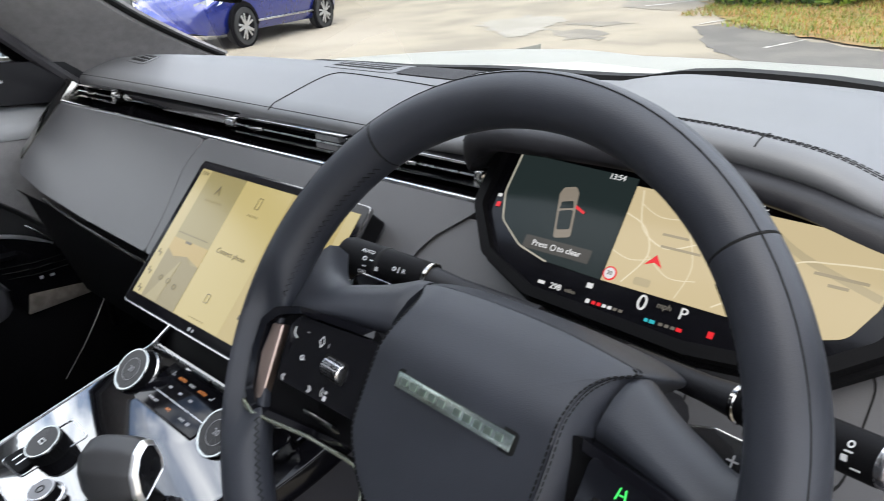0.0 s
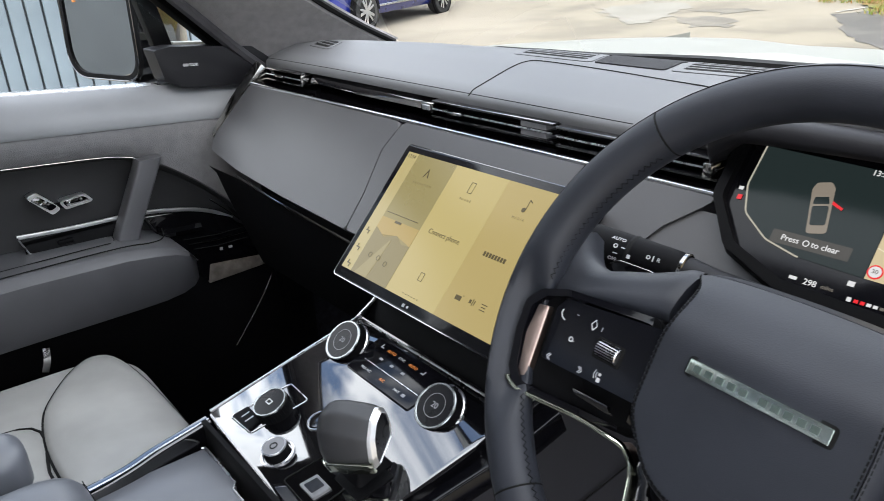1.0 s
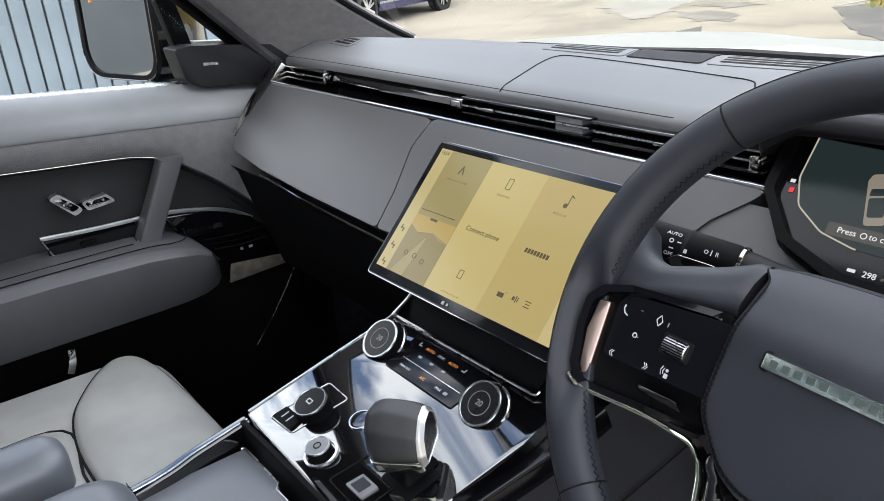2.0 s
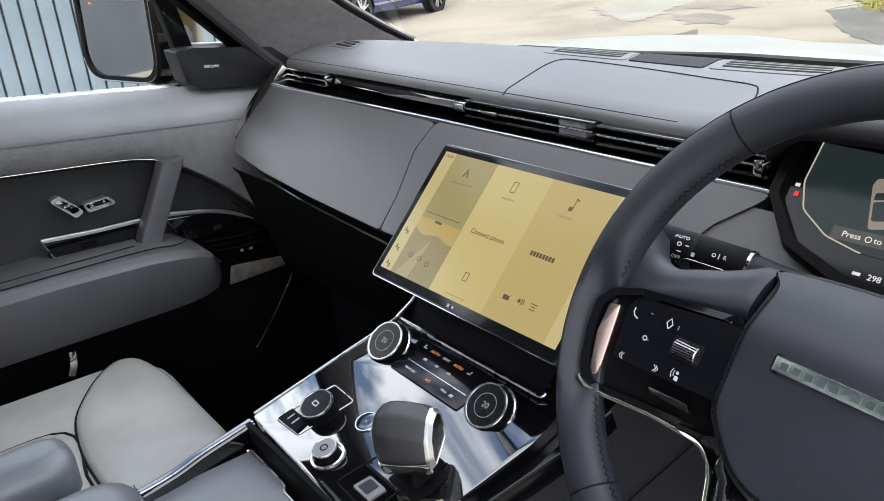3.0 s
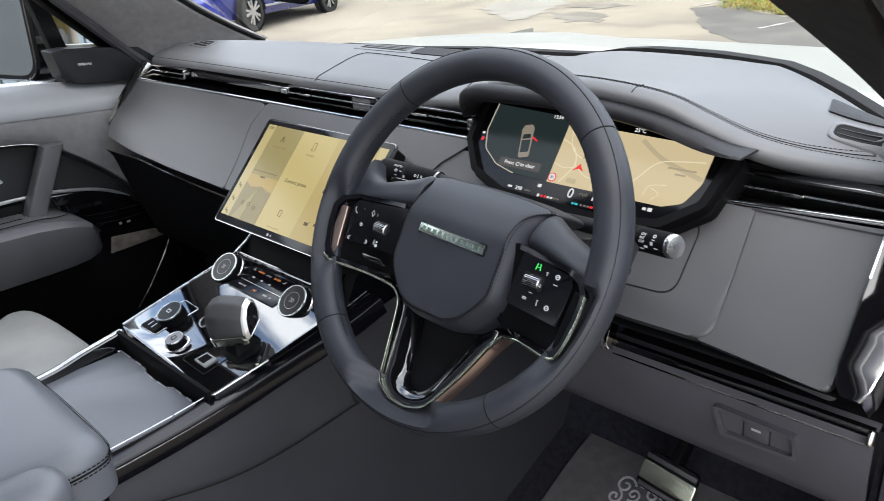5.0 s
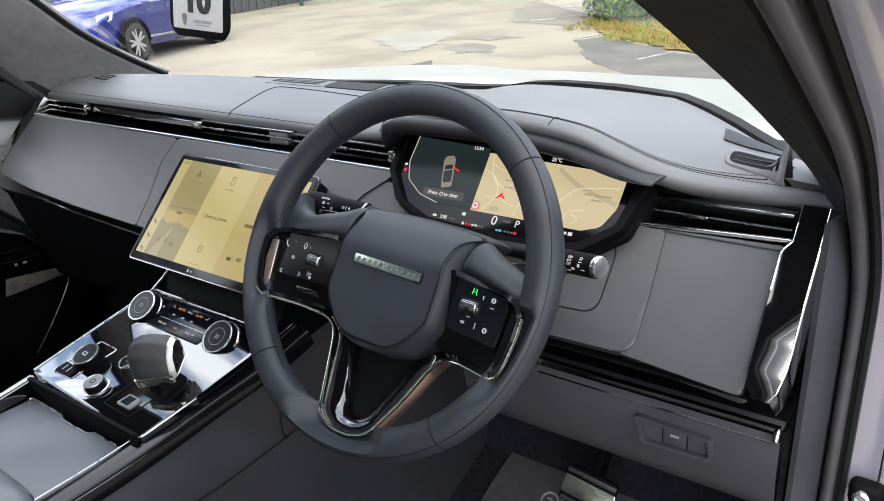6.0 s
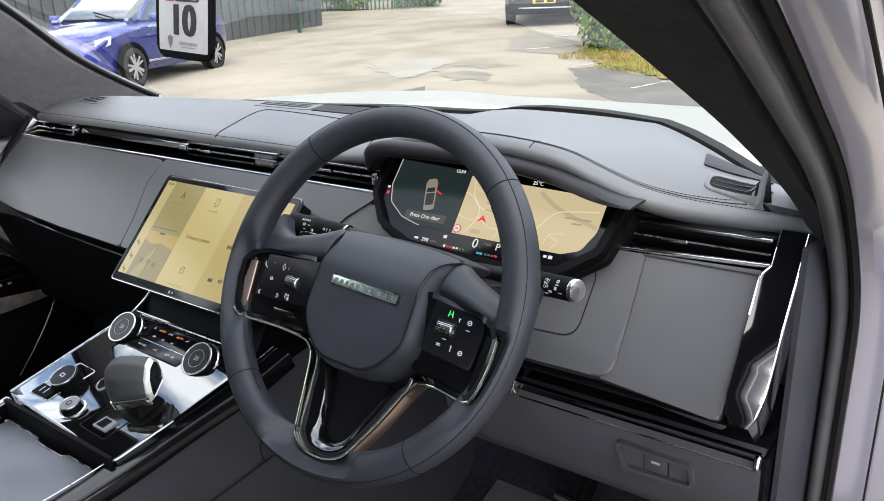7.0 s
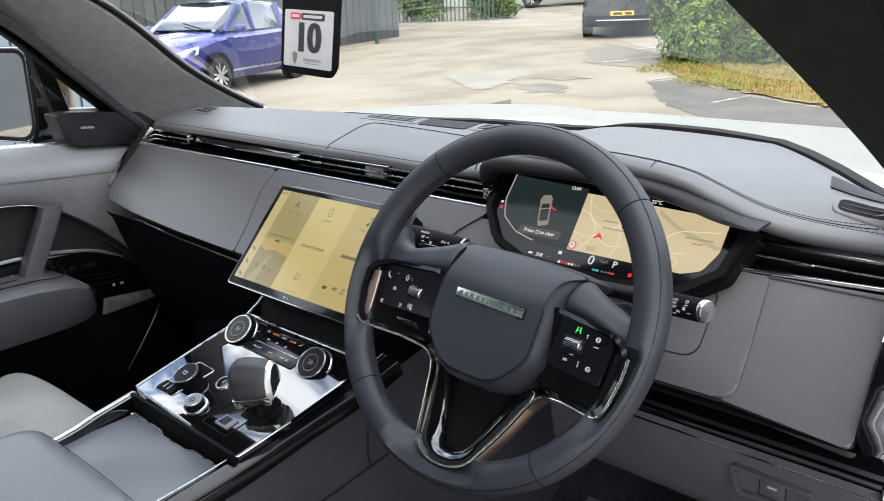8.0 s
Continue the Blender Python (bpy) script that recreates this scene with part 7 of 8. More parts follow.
bars("panel_mark", DP @ at(0, 0, 0.0245), [(0.155, -0.304, 0.006, 0.006), (0.174, -0.305, 0.008, 0.005)], ICON_GREY, door)
part("door_edge", tube(curve([(-1.205, 0.150, -0.1990), (-1.205, 0.191, -0.2404), (-1.205, 0.228, -0.2848), (-1.205, 0.262, -0.3300), (-1.205, 0.268, -0.3480), (-1.205, 0.265, -0.3650), (-1.205, 0.239, -0.4096), (-1.205, 0.199, -0.4633), (-1.205, 0.150, -0.52)], 6), 0.0018, 6), DARK_CHROME, door)
part("pull_lever", sweep(curve([(-1.095, -0.203, -0.340), (-1.090, -0.207, -0.360), (-1.090, -0.214, -0.378)], 5), rounded([(-0.006, -0.003), (0.006, -0.003), (0.006, 0.003), (-0.006, 0.003)], 0.002, 2), (1, 0, 0)), CHROME, door, "small bright lever")
# mirror sail, quarter light and side window
sail = [(0.114, 0.030, 0.01), (0.103, 0.086, 0.004), (0.135, 0.089), (0.33, 0.066), (0.30, 0.0), (0.145, 0.0145, 0.012)]
SPM = plane_matrix((-1.245, 0, 0), (0, 1, 0), (0, 0, 1))
sl = part("sail_panel", prism(rounded(sail, 0.004, 5), 0.030, SPM, 0.002, 2, 0.03), SOFT, door, "black mirror sail panel")
part("sail_badge", prism(rounded([(0.150, 0.052), (0.178, 0.0495), (0.178, 0.0545), (0.150, 0.057)], 0.001, 2), 0.0312, SPM), SATIN, sl, "small metal badge")
part("window_bar", prism([(0.078, 0.300), (0.112, 0.300), (0.158, 0.080), (0.126, 0.074)], 0.016, plane_matrix((-1.285, 0, 0), (0, 1, 0), (0, 0, 1)), 0.003, 2, 0.01), DARK, door, "black quarter light bar")
part("quarter_sill", prism([(0.150, 0.076), (0.160, 0.090), (0.285, 0.078), (0.285, 0.062)], 0.03, plane_matrix((-1.30, 0, 0), (0, 1, 0), (0, 0, 1)), 0.002, 2), PAINT, door, "pale sill below the quarter light")
part("frame_bar", sweep([b + Vector((-0.035, -0.012, -0.010)) for b in LO], rounded([(-0.014, -0.012), (0.014, -0.012), (0.014, 0.012), (-0.014, 0.012)], 0.004, 2)), DARK, door, "black window frame")
win2 = whole("window_2", loft([[(-1.282 + 0.16 * (z - 0.03), y, z) for z in (-0.01, 0.15, 0.30, 0.47)] for y in (-0.95, -0.5, -0.1, 0.30)]), pane_material("side_glass", (0.90, 0.93, 0.92), 0.6), "clear passenger window", "window", kind="structure")
win2.visible_shadow = False

# door mirror outside the passenger window
mir = thing("door_mirror", (-1.45, 0.16, 0.04), "black door mirror with a grey reflection", "door mirror")
MM = plane_matrix((-1.505, 0.105, 0.104), (0.94, 0.34, 0.0), (0, 0.03, 1))
mo = rounded([(-0.112, 0.115, 0.03), (-0.124, -0.094, 0.062), (0.112, -0.098, 0.055), (0.118, 0.115, 0.03)], 0.045, 12)
mi = [(p[0] * 0.90, 0.01 + (p[1] - 0.01) * 0.89) for p in mo]
part("housing", loft([[MM @ Vector((p[0] * k, 0.01 + (p[1] - 0.01) * k, w)) for p in mo] for k, w in ((0.97, 0.010), (1.0, 0.004), (1.03, -0.03), (1.0, -0.08), (0.86, -0.125), (0.5, -0.155))], True, True), GLOSS, mir, "gloss black shell")
part("bezel", ring_prism(mo, mi, 0.014, MM, 0.004, 0.004), DARK, mir)
part("bezel_edge", tube([MM @ Vector((p[0] * 0.985, 0.01 + (p[1] - 0.01) * 0.985, 0.0135)) for p in mo], 0.0018, 6, True), GLOSS, mir)
MIRROR = material("mirror_glass", (0.62, 0.64, 0.66), 0.02, metal=1.0, rough_vary=0.01, scale=5)
part("glass", prism(mi, 0.0, MM @ at(0, 0, 0.0105), 0, 1, 0.003), MIRROR, mir, "mirror glass")
part("mirror_arm", loft([[(-1.44 + dx, 0.14 + dy, 0.012) for dx, dy in ((-0.03, -0.03), (0.05, -0.03), (0.05, 0.05), (-0.03, 0.05))], [(-1.34 + dx, 0.17 + dy, 0.0) for dx, dy in ((-0.03, -0.03), (0.04, -0.03), (0.04, 0.05), (-0.03, 0.05))], [(-1.31 + dx, 0.17 + dy, -0.03) for dx, dy in ((-0.03, -0.03), (0.03, -0.03), (0.03, 0.05), (-0.03, 0.05))]], True, True), GLOSS, mir)
part("repeater", box((0.004, 0.004, 0.004), MM @ at(-0.066, 0.060, 0.0115)), AMBER, mir)

# hanging key tag
tag = thing("key_tag", (-0.425, 0.15, 0.245), "black key tag holder with a white numbered card", "key tag")
TG = plane_matrix((-0.4265, 0.150, 0.250), (1, -0.03, -0.055), (0.03, 0.12, 1))
part("holder", prism(rounded([(-0.062, 0.300, 0.01), (-0.062, -0.042, 0.016), (-0.050, -0.056, 0.014), (0.050, -0.056, 0.016), (0.062, -0.042, 0.016), (0.062, 0.300, 0.01)], 0.012, 5), 0.003, TG, 0.002, 2, 0.003), DARK, tag, "black plastic holder")
CARD = material("card_white", (0.33, 0.33, 0.335), 0.45, vary=0.04, scale=30)
cd = part("card", prism(rounded([(-0.054, 0.032), (-0.054, -0.046), (0.054, -0.046), (0.054, 0.032)], 0.003, 3), 0.0005, TG @ at(0, 0, 0.0032)), CARD, tag, "white card")
TC = TG @ at(0, 0, 0.0039)
INK = material("black_ink", (0.012, 0.012, 0.014), 0.5, vary=0.1, scale=60)
REDINK = material("red_ink", (0.45, 0.02, 0.03), 0.5, vary=0.1, scale=60)
for dx in (-0.0036, -0.0024, -0.0012, 0, 0.0012, 0.0024, 0.0036):
    part("number", text_bm("10", 0.058, TC @ at(dx, -0.007, 0.0001 * (1 + dx * 1000)), 0.0002), INK, cd)
part("red_band", prism(rounded([(-0.040, 0.019), (-0.017, 0.019), (-0.017, 0.028), (-0.040, 0.028)], 0.003, 3), 0.0003, TC), REDINK, cd)
part("black_band", prism(rounded([(-0.016, 0.019), (0.036, 0.019), (0.036, 0.028), (-0.016, 0.028)], 0.003, 3), 0.0003, TC), INK, cd)
bars("band_mark", TC @ at(0, 0, 0.0004), [(-0.0285, 0.0235, 0.016, 0.004), (0.010, 0.0235, 0.040, 0.004)], CARD, cd)
bars("card_mark", TC, [(0.012, -0.035, 0.040, 0.004), (0.012, -0.040, 0.030, 0.0012)], material("grey_ink", (0.2, 0.2, 0.2), 0.5, vary=0.1, scale=60), cd)
part("crest_mark", prism([(-0.034, -0.028), (-0.028, -0.025), (-0.022, -0.028), (-0.024, -0.037), (-0.028, -0.043), (-0.032, -0.037)], 0.0003, TC), material("crest_ink", (0.12, 0.12, 0.10), 0.5, vary=0.2, scale=90), cd)


# ---- own bodywork outside the windscreen ----
def bonnet_z(x, y):
    s = (x + 0.40) / 1.0
    edge = 0.016 * max(0.0, 1 - abs(abs(s) - 0.80) / 0.18)
    return -0.018 - 0.078 * max(0.0, (y - 0.75)) ** 1.5 + edge - 0.05 * max(0.0, abs(s) - 0.92) / 0.08


bonnet = whole("bonnet", loft([[(-0.40 + (x + 0.40) * (1 - 0.10 * ((y - 0.74) / 1.14) ** 3), y - 0.16 * ((x + 0.4)) ** 4 * (y - 0.74), bonnet_z(x, y)) for y in [0.74 + 0.06 * k for k in range(20)]] + [(-0.40 + (x + 0.40) * 0.89, 1.92 - 0.18 * (x + 0.4) ** 4, -0.16), (-0.40 + (x + 0.40) * 0.88, 1.93 - 0.18 * (x + 0.4) ** 4, -0.34)] for x in [-1.40 + 0.05 * k for k in range(41)]]), PAINT, "glossy white bonnet with raised edges", "bonnet", kind="structure")
part("shut_line", tube([(0.300, y, bonnet_z(0.300, y) + 0.001) for y in [0.76 + 0.08 * k for k in range(13)]], 0.003, 5), SEAM, bonnet)
def scuttle_rise(x):
    return float(np.interp(x, (-0.60, -0.42, 0.0, 0.12, 0.35), (-0.001, 0.006, 0.006, 0.002, 0.0)))


whole("scuttle", loft([[(x, pad_far(x) + 0.004, 0.045), (x, pad_far(x) + 0.016, pad_height(x, pad_far(x) - 0.004) + scuttle_rise(x)), (x, pad_far(x) + 0.05, pad_height(x, pad_far(x) - 0.004) + scuttle_rise(x) - 0.002), (x, pad_far(x) + 0.16, 0.0), (x, 0.78, -0.020)] for x in [-0.80 + 0.05 * k for k in range(24)]]), SEAM, "black scuttle panel below the windscreen", "scuttle", kind="structure")
for x in (-1.36, 0.47):
    whole("wing", loft([[(x, y, z) for z in (-0.10 if y > 0.6 else -0.02, -0.35, -0.75)] for y in (-2.3, 0.2, 0.7, 1.9)]) if x < 0 else loft([[(x + 0.02, y, z) for z in (-0.10, -0.35, -0.75)] for y in (0.42, 0.9, 1.9)]), PAINT, "white painted body side", "body side", kind="structure")
# open driver's door
d2 = thing("door_2", (0.58, 0.38, -0.30), "open driver's door with a dark lining", "door", kind="structure")
DD = Matrix.Translation((0.555, 0.42, 0)) @ Matrix.Rotation(radians(-18), 4, "Z")
part("door_skin", box((1.05, 0.09, 0.72), DD @ Matrix.Translation((0.56, 0.0, -0.32)), 0.03, 3), PAINT, d2)
part("door_lining", box((1.0, 0.05, 0.62), DD @ Matrix.Translation((0.56, -0.06, -0.30)), 0.02, 3), SOFT, d2)
part("window_frame", sweep([DD @ Vector(p) for p in ((0.02, -0.02, 0.02), (0.10, -0.02, 0.10), (0.36, -0.04, 0.28), (0.60, -0.06, 0.42), (1.02, -0.06, 0.46))], rounded([(-0.02, -0.018), (0.02, -0.018), (0.02, 0.018), (-0.02, 0.018)], 0.006, 2)), DARK, d2)

# ---- outdoors ----
BASE[0] = Vector((0, 0, 0))


def ground_z(x, y):
    s = min(max((y - 8.5) * 1.2, -30), 60)
    return 0.048 * math.log1p(math.exp(s)) / 1.2 if y < 40 else 0.048 * 31.5


def mixed(name, a, b, scale, rough=0.9, c=None, c_scale=0.35, bump=0.3, bump_scale=120, edge=(0.42, 0.62)):
    """A weathered surface: two tones in patches, a third in broad stains, and grit."""
    m = material(name, a, rough, color2=b, scale=scale, detail=8, edge=edge)
    n, l = m.node_tree.nodes, m.node_tree.links
    bs = n["Principled BSDF"]
    first = bs.inputs["Base Color"].links[0].from_socket
    co = next(q for q in n if q.type == "TEX_COORD")
    if c:
        broad = n.new("ShaderNodeTexNoise")
        broad.inputs["Scale"].default_value = c_scale
        broad.inputs["Detail"].default_value = 6
        ramp = n.new("ShaderNodeValToRGB")
        ramp.color_ramp.elements[0].position, ramp.color_ramp.elements[1].position = 0.50, 0.66
        mx = n.new("ShaderNodeMix")
        mx.data_type = "RGBA"
        mx.inputs["B"].default_value = (*c, 1)
        l.new(co.outputs["Object"], broad.inputs["Vector"])
        l.new(broad.outputs["Fac"], ramp.inputs["Fac"])
        l.new(ramp.outputs["Color"], mx.inputs["Factor"])
        l.new(first, mx.inputs["A"])
        l.new(mx.outputs["Result"], bs.inputs["Base Color"])
    grit = n.new("ShaderNodeTexNoise")
    grit.inputs["Scale"].default_value = bump_scale
    bp = n.new("ShaderNodeBump")
    bp.inputs["Strength"].default_value, bp.inputs["Distance"].default_value = bump, 0.01
    l.new(co.outputs["Object"], grit.inputs["Vector"])
    l.new(grit.outputs["Fac"], bp.inputs["Height"])
    l.new(bp.outputs["Normal"], bs.inputs["Normal"])
    return m


ASPHALT = mixed("worn_asphalt", (0.244, 0.212, 0.157), (0.178, 0.154, 0.116), 0.9, c=(0.282, 0.247, 0.190), c_scale=0.22)
TAR = mixed("dark_tar", (0.145, 0.130, 0.105), (0.19, 0.17, 0.135), 2.5, bump_scale=160)
gx = [-200, -60, -30, -20, -14, -10, -7, -4, -2, 0, 3, 8, 20, 60, 200]
gy = [-200, -40, -10, 0, 4] + [5 + 0.5 * k for k in range(40)] + [26, 30, 35, 40, 60, 120, 260]
whole("ground", loft([[(x, y, ground_z(x, y)) for x in gx] for y in gy]), ASPHALT, "worn pale asphalt yard with repairs", "ground", kind="structure")


def lay(name, outline, mat, label, category, lift=0.006, kind="structure", wob=0.0, seed=1):
    """A flat patch that follows the ground, with an uneven edge."""
    rnd = random.Random(seed)
    bm = bmesh.new()
    pts = []
    n = len(outline)
    for i in range(n):
        a, b = Vector(outline[i]), Vector(outline[(i + 1) % n])
        k = max(1, int((b - a).length / 0.14))
        pts += [a.lerp(b, j / k) + Vector((rnd.uniform(-wob, wob), rnd.uniform(-wob, wob))) for j in range(k)]
    c = sum(pts, Vector((0, 0))) / len(pts)
    rings = [[bm.verts.new((c.x + (p.x - c.x) * k, c.y + (p.y - c.y) * k, ground_z(0, c.y + (p.y - c.y) * k) + lift)) for p in pts] for k in (1, 0.66, 0.33)]
    mid = bm.verts.new((c.x, c.y, ground_z(0, c.y) + lift))
    for a, b in zip(rings, rings[1:]):
        for i in range(len(pts)):
            bm.faces.new((a[i], a[(i + 1) % len(pts)], b[(i + 1) % len(pts)], b[i]))
    for i in range(len(pts)):
        bm.faces.new((rings[-1][i], rings[-1][(i + 1) % len(pts)], mid))
    for f in bm.faces:
        if f.normal.z < 0:
            f.normal_flip()
    return whole(name, bm, mat, label, category, kind=kind)


lay("road_patch", [(-6.85, 9.5), (-6.1, 8.75), (-5.6, 8.9), (-5.8, 9.35), (-6.3, 9.6)], TAR, "dark tar repair in the asphalt", "road patch", wob=0.10, seed=3)
lay("road_patch", [(-7.0, 10.15), (-6.4, 9.9), (-5.9, 10.3), (-6.5, 10.45)], TAR, "dark tar repair in the asphalt", "road patch", wob=0.10, seed=4)
lay("road_patch", [(-8.7, 9.8), (-7.0, 8.7), (-6.9, 9.4), (-7.3, 10.6), (-8.2, 10.8)], mixed("pale_patch", (0.245, 0.228, 0.19), (0.215, 0.198, 0.162), 1.2), "pale concrete repair in the asphalt", "road patch", wob=0.14, seed=5)
lay("road_patch", [(-3.9, 8.6), (-2.6, 7.4), (-0.8, 7.2), (-1.2, 8.4), (-2.2, 8.95), (-3.1, 9.5), (-4.6, 10.6), (-4.9, 10.2)], mixed("dark_asphalt", (0.095, 0.088, 0.078), (0.125, 0.116, 0.10), 1.8), "newer dark asphalt beside the verge", "road patch", wob=0.06, seed=6)
lay("road_patch", [(-7.1, 12.0), (-5.9, 11.6), (-5.5, 12.2), (-6.2, 13.2), (-7.4, 14.2), (-8.3, 15.0), (-8.0, 13.6)], mixed("mid_asphalt", (0.185, 0.165, 0.135), (0.215, 0.19, 0.150), 1.5), "grey asphalt parking bay", "road patch", wob=0.06, seed=7)
WHITE_LINE = mixed("line_paint", (0.45, 0.435, 0.40), (0.29, 0.27, 0.235), 5.0)
for a, b, w in (((-4.95, 10.35), (-4.62, 11.15), 0.05), ((-6.6, 12.25), (-6.0, 13.15), 0.05), ((-3.36, 8.85), (-3.12, 9.5), 0.05), ((-6.75, 12.1), (-6.45, 12.4), 0.10), ((-7.1, 13.9), (-6.6, 14.5), 0.08)):
    d = (Vector(b) - Vector(a)).normalized()
    s = Vector((-d.y, d.x)) * w / 2
    lay("parking_line", [Vector(a) + s, Vector(a) - s, Vector(b) - s, Vector(b) + s], WHITE_LINE, "worn white parking line", "parking line", 0.011, wob=0.02, seed=int(a[1] * 10))

# verge of dry grass and leaves
verge = [(-4.85, 10.95), (-3.2, 9.65), (-2.2, 9.1), (0.5, 8.2), (4, 7.4), (9, 8.0), (9, 22), (-3.0, 22), (-5.2, 16), (-6.0, 12.6)]
SOIL = mixed("dry_litter", (0.27, 0.155, 0.055), (0.15, 0.105, 0.04), 3.5, c=(0.15, 0.17, 0.04), c_scale=0.6, bump_scale=60)
lay("verge", verge, SOIL, "verge of dry grass and brown leaves", "verge", 0.022, wob=0.08, seed=9)


def blades(count, region, size, seed, colors):
    """Grass blades and fallen leaves over a region, joined."""
    rnd = random.Random(seed)
    verts, faces, mats = [], [], []
    tries = 0
    while len(faces) < count and tries < count * 12:
        tries += 1
        x, y = rnd.uniform(region[0], region[1]), rnd.uniform(region[2], region[3])
        if y < 9.1 - 0.42 * (x + 2.2) - (0.25 if x > -2.2 else 0) + 0.12 or (x < -4.6 and y < 11.0):
            continue
        z = ground_z(x, y) + 0.022
        h, a, w = size * rnd.uniform(0.5, 1.4), rnd.uniform(0, 6.28), size * rnd.uniform(0.05, 0.12)
        lean = rnd.uniform(0.1, 1.1)
        dx, dy = math.cos(a) * h * math.sin(lean), math.sin(a) * h * math.sin(lean)
        px, py = -math.sin(a) * w, math.cos(a) * w
        k = len(verts)
        verts += [(x - px, y - py, z), (x + px, y + py, z), (x + dx, y + dy, z + h * math.cos(lean))]
        faces.append((k, k + 1, k + 2))
        mats.append(rnd.choices(range(len(colors)), [4, 4, 3, 3][: len(colors)])[0])
    me = bpy.data.meshes.new("grass")
    me.from_pydata(verts, [], faces)
    for c in colors:
        me.materials.append(c)
    me.polygons.foreach_set("material_index", mats)
    return new("grass", me)


GRASS = [material("grass_green", (0.11, 0.165, 0.022), 0.7, spec=0.12, vary=0.3, scale=2), material("grass_dry", (0.26, 0.19, 0.065), 0.8, spec=0.12, vary=0.25, scale=2), material("leaf_brown", (0.27, 0.125, 0.035), 0.8, spec=0.12, vary=0.3, scale=3), material("grass_pale", (0.22, 0.24, 0.05), 0.75, spec=0.12, vary=0.2, scale=2)]
tagged(blades(42000, (-5.6, 3.0, 7.3, 15.0), 0.07, 11, GRASS), "dry and green grass blades with fallen leaves", "grass", kind="stuff")

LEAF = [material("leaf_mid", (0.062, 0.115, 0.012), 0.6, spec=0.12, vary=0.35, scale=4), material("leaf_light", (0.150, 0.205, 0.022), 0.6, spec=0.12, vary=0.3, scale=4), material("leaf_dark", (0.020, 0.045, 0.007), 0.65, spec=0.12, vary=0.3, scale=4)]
BARK = mixed("bark", (0.09, 0.065, 0.045), (0.15, 0.115, 0.08), 9, bump_scale=40)


def leaf_cloud(blobs, count, size, seed, parent, name="crown"):
    """Many small leaves on and in a set of soft lumps."""
    rnd = random.Random(seed)
    verts, faces, mats = [], [], []
    weights = [b[3] * b[4] * b[5] for b in blobs]
    for _ in range(count):
        cx, cy, cz, rx, ry, rz = rnd.choices(blobs, weights)[0]
        v = Vector((rnd.gauss(0, 1), rnd.gauss(0, 1), rnd.gauss(0, 1))).normalized()
        k = rnd.uniform(0.45, 1.08) ** 0.6 * (1 + 0.18 * noise.noise(v * 2.3 + Vector((cx, cy, cz))))
        p = Vector((cx + v.x * rx * k, cy + v.y * ry * k, cz + v.z * rz * k))
        n = (v + Vector((rnd.uniform(-1, 1), rnd.uniform(-1, 1), rnd.uniform(-0.2, 1.2))) * 0.8).normalized()
        u = n.orthogonal().normalized()
        u.rotate(Matrix.Rotation(rnd.uniform(0, 6.28), 3, n))
        w = n.cross(u)
        s = size * rnd.uniform(0.6, 1.3)
        i = len(verts)
        verts += [p - u * s, p + w * s * 0.42 + n * s * 0.12, p + u * s, p - w * s * 0.42 + n * s * 0.12]
        faces.append((i, i + 1, i + 2, i + 3))
        # deeper leaves draw the dark green more often: crown shade put into colour
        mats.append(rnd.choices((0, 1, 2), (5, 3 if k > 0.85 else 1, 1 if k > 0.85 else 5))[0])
    me = bpy.data.meshes.new(name)
    me.from_pydata(verts, [], faces)
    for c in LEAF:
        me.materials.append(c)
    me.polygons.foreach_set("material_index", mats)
    ob = new(name, me)
    ob.parent = parent
    ob.matrix_parent_inverse = Matrix.Translation(-parent.location)
    return ob


def bush(x, y, w, d, h, seed, count, label, leaf=0.06, name="bush"):
    z = ground_z(x, y)
    b = thing(name, (x, y, z), label, name)
    rnd = random.Random(seed)
    for k in range(6):
        tip = Vector((x + rnd.uniform(-0.35, 0.35) * w, y + rnd.uniform(-0.35, 0.35) * d, z + h * rnd.uniform(0.5, 0.85)))
        part("stem", tube(curve([(x + rnd.uniform(-0.1, 0.1), y + rnd.uniform(-0.1, 0.1), z - 0.05), (x + (tip.x - x) * 0.4, y + (tip.y - y) * 0.4, z + h * 0.35), tip], 4), 0.03, 6, scales=[1 - 0.08 * i for i in range(9)]), BARK, b)
    blobs = [(x + rnd.uniform(-0.4, 0.4) * w, y + rnd.uniform(-0.4, 0.4) * d, z + h * rnd.uniform(0.10, 0.80), w * rnd.uniform(0.16, 0.3), d * rnd.uniform(0.16, 0.3), h * rnd.uniform(0.16, 0.26)) for _ in range(18)]
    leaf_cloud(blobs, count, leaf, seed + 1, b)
    return b


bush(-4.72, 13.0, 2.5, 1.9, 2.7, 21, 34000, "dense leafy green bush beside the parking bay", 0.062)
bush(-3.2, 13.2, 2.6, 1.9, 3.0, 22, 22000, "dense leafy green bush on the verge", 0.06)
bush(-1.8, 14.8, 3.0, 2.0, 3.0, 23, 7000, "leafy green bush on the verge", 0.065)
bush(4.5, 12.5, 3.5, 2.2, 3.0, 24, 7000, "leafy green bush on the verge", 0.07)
bush(-19.3, 20.6, 2.5, 1.2, 1.6, 25, 3000, "low green shrub at the fence", 0.07)
bush(-16.4, 21.6, 1.8, 1.0, 1.0, 26, 2500, "low green shrub at the fence", 0.07)


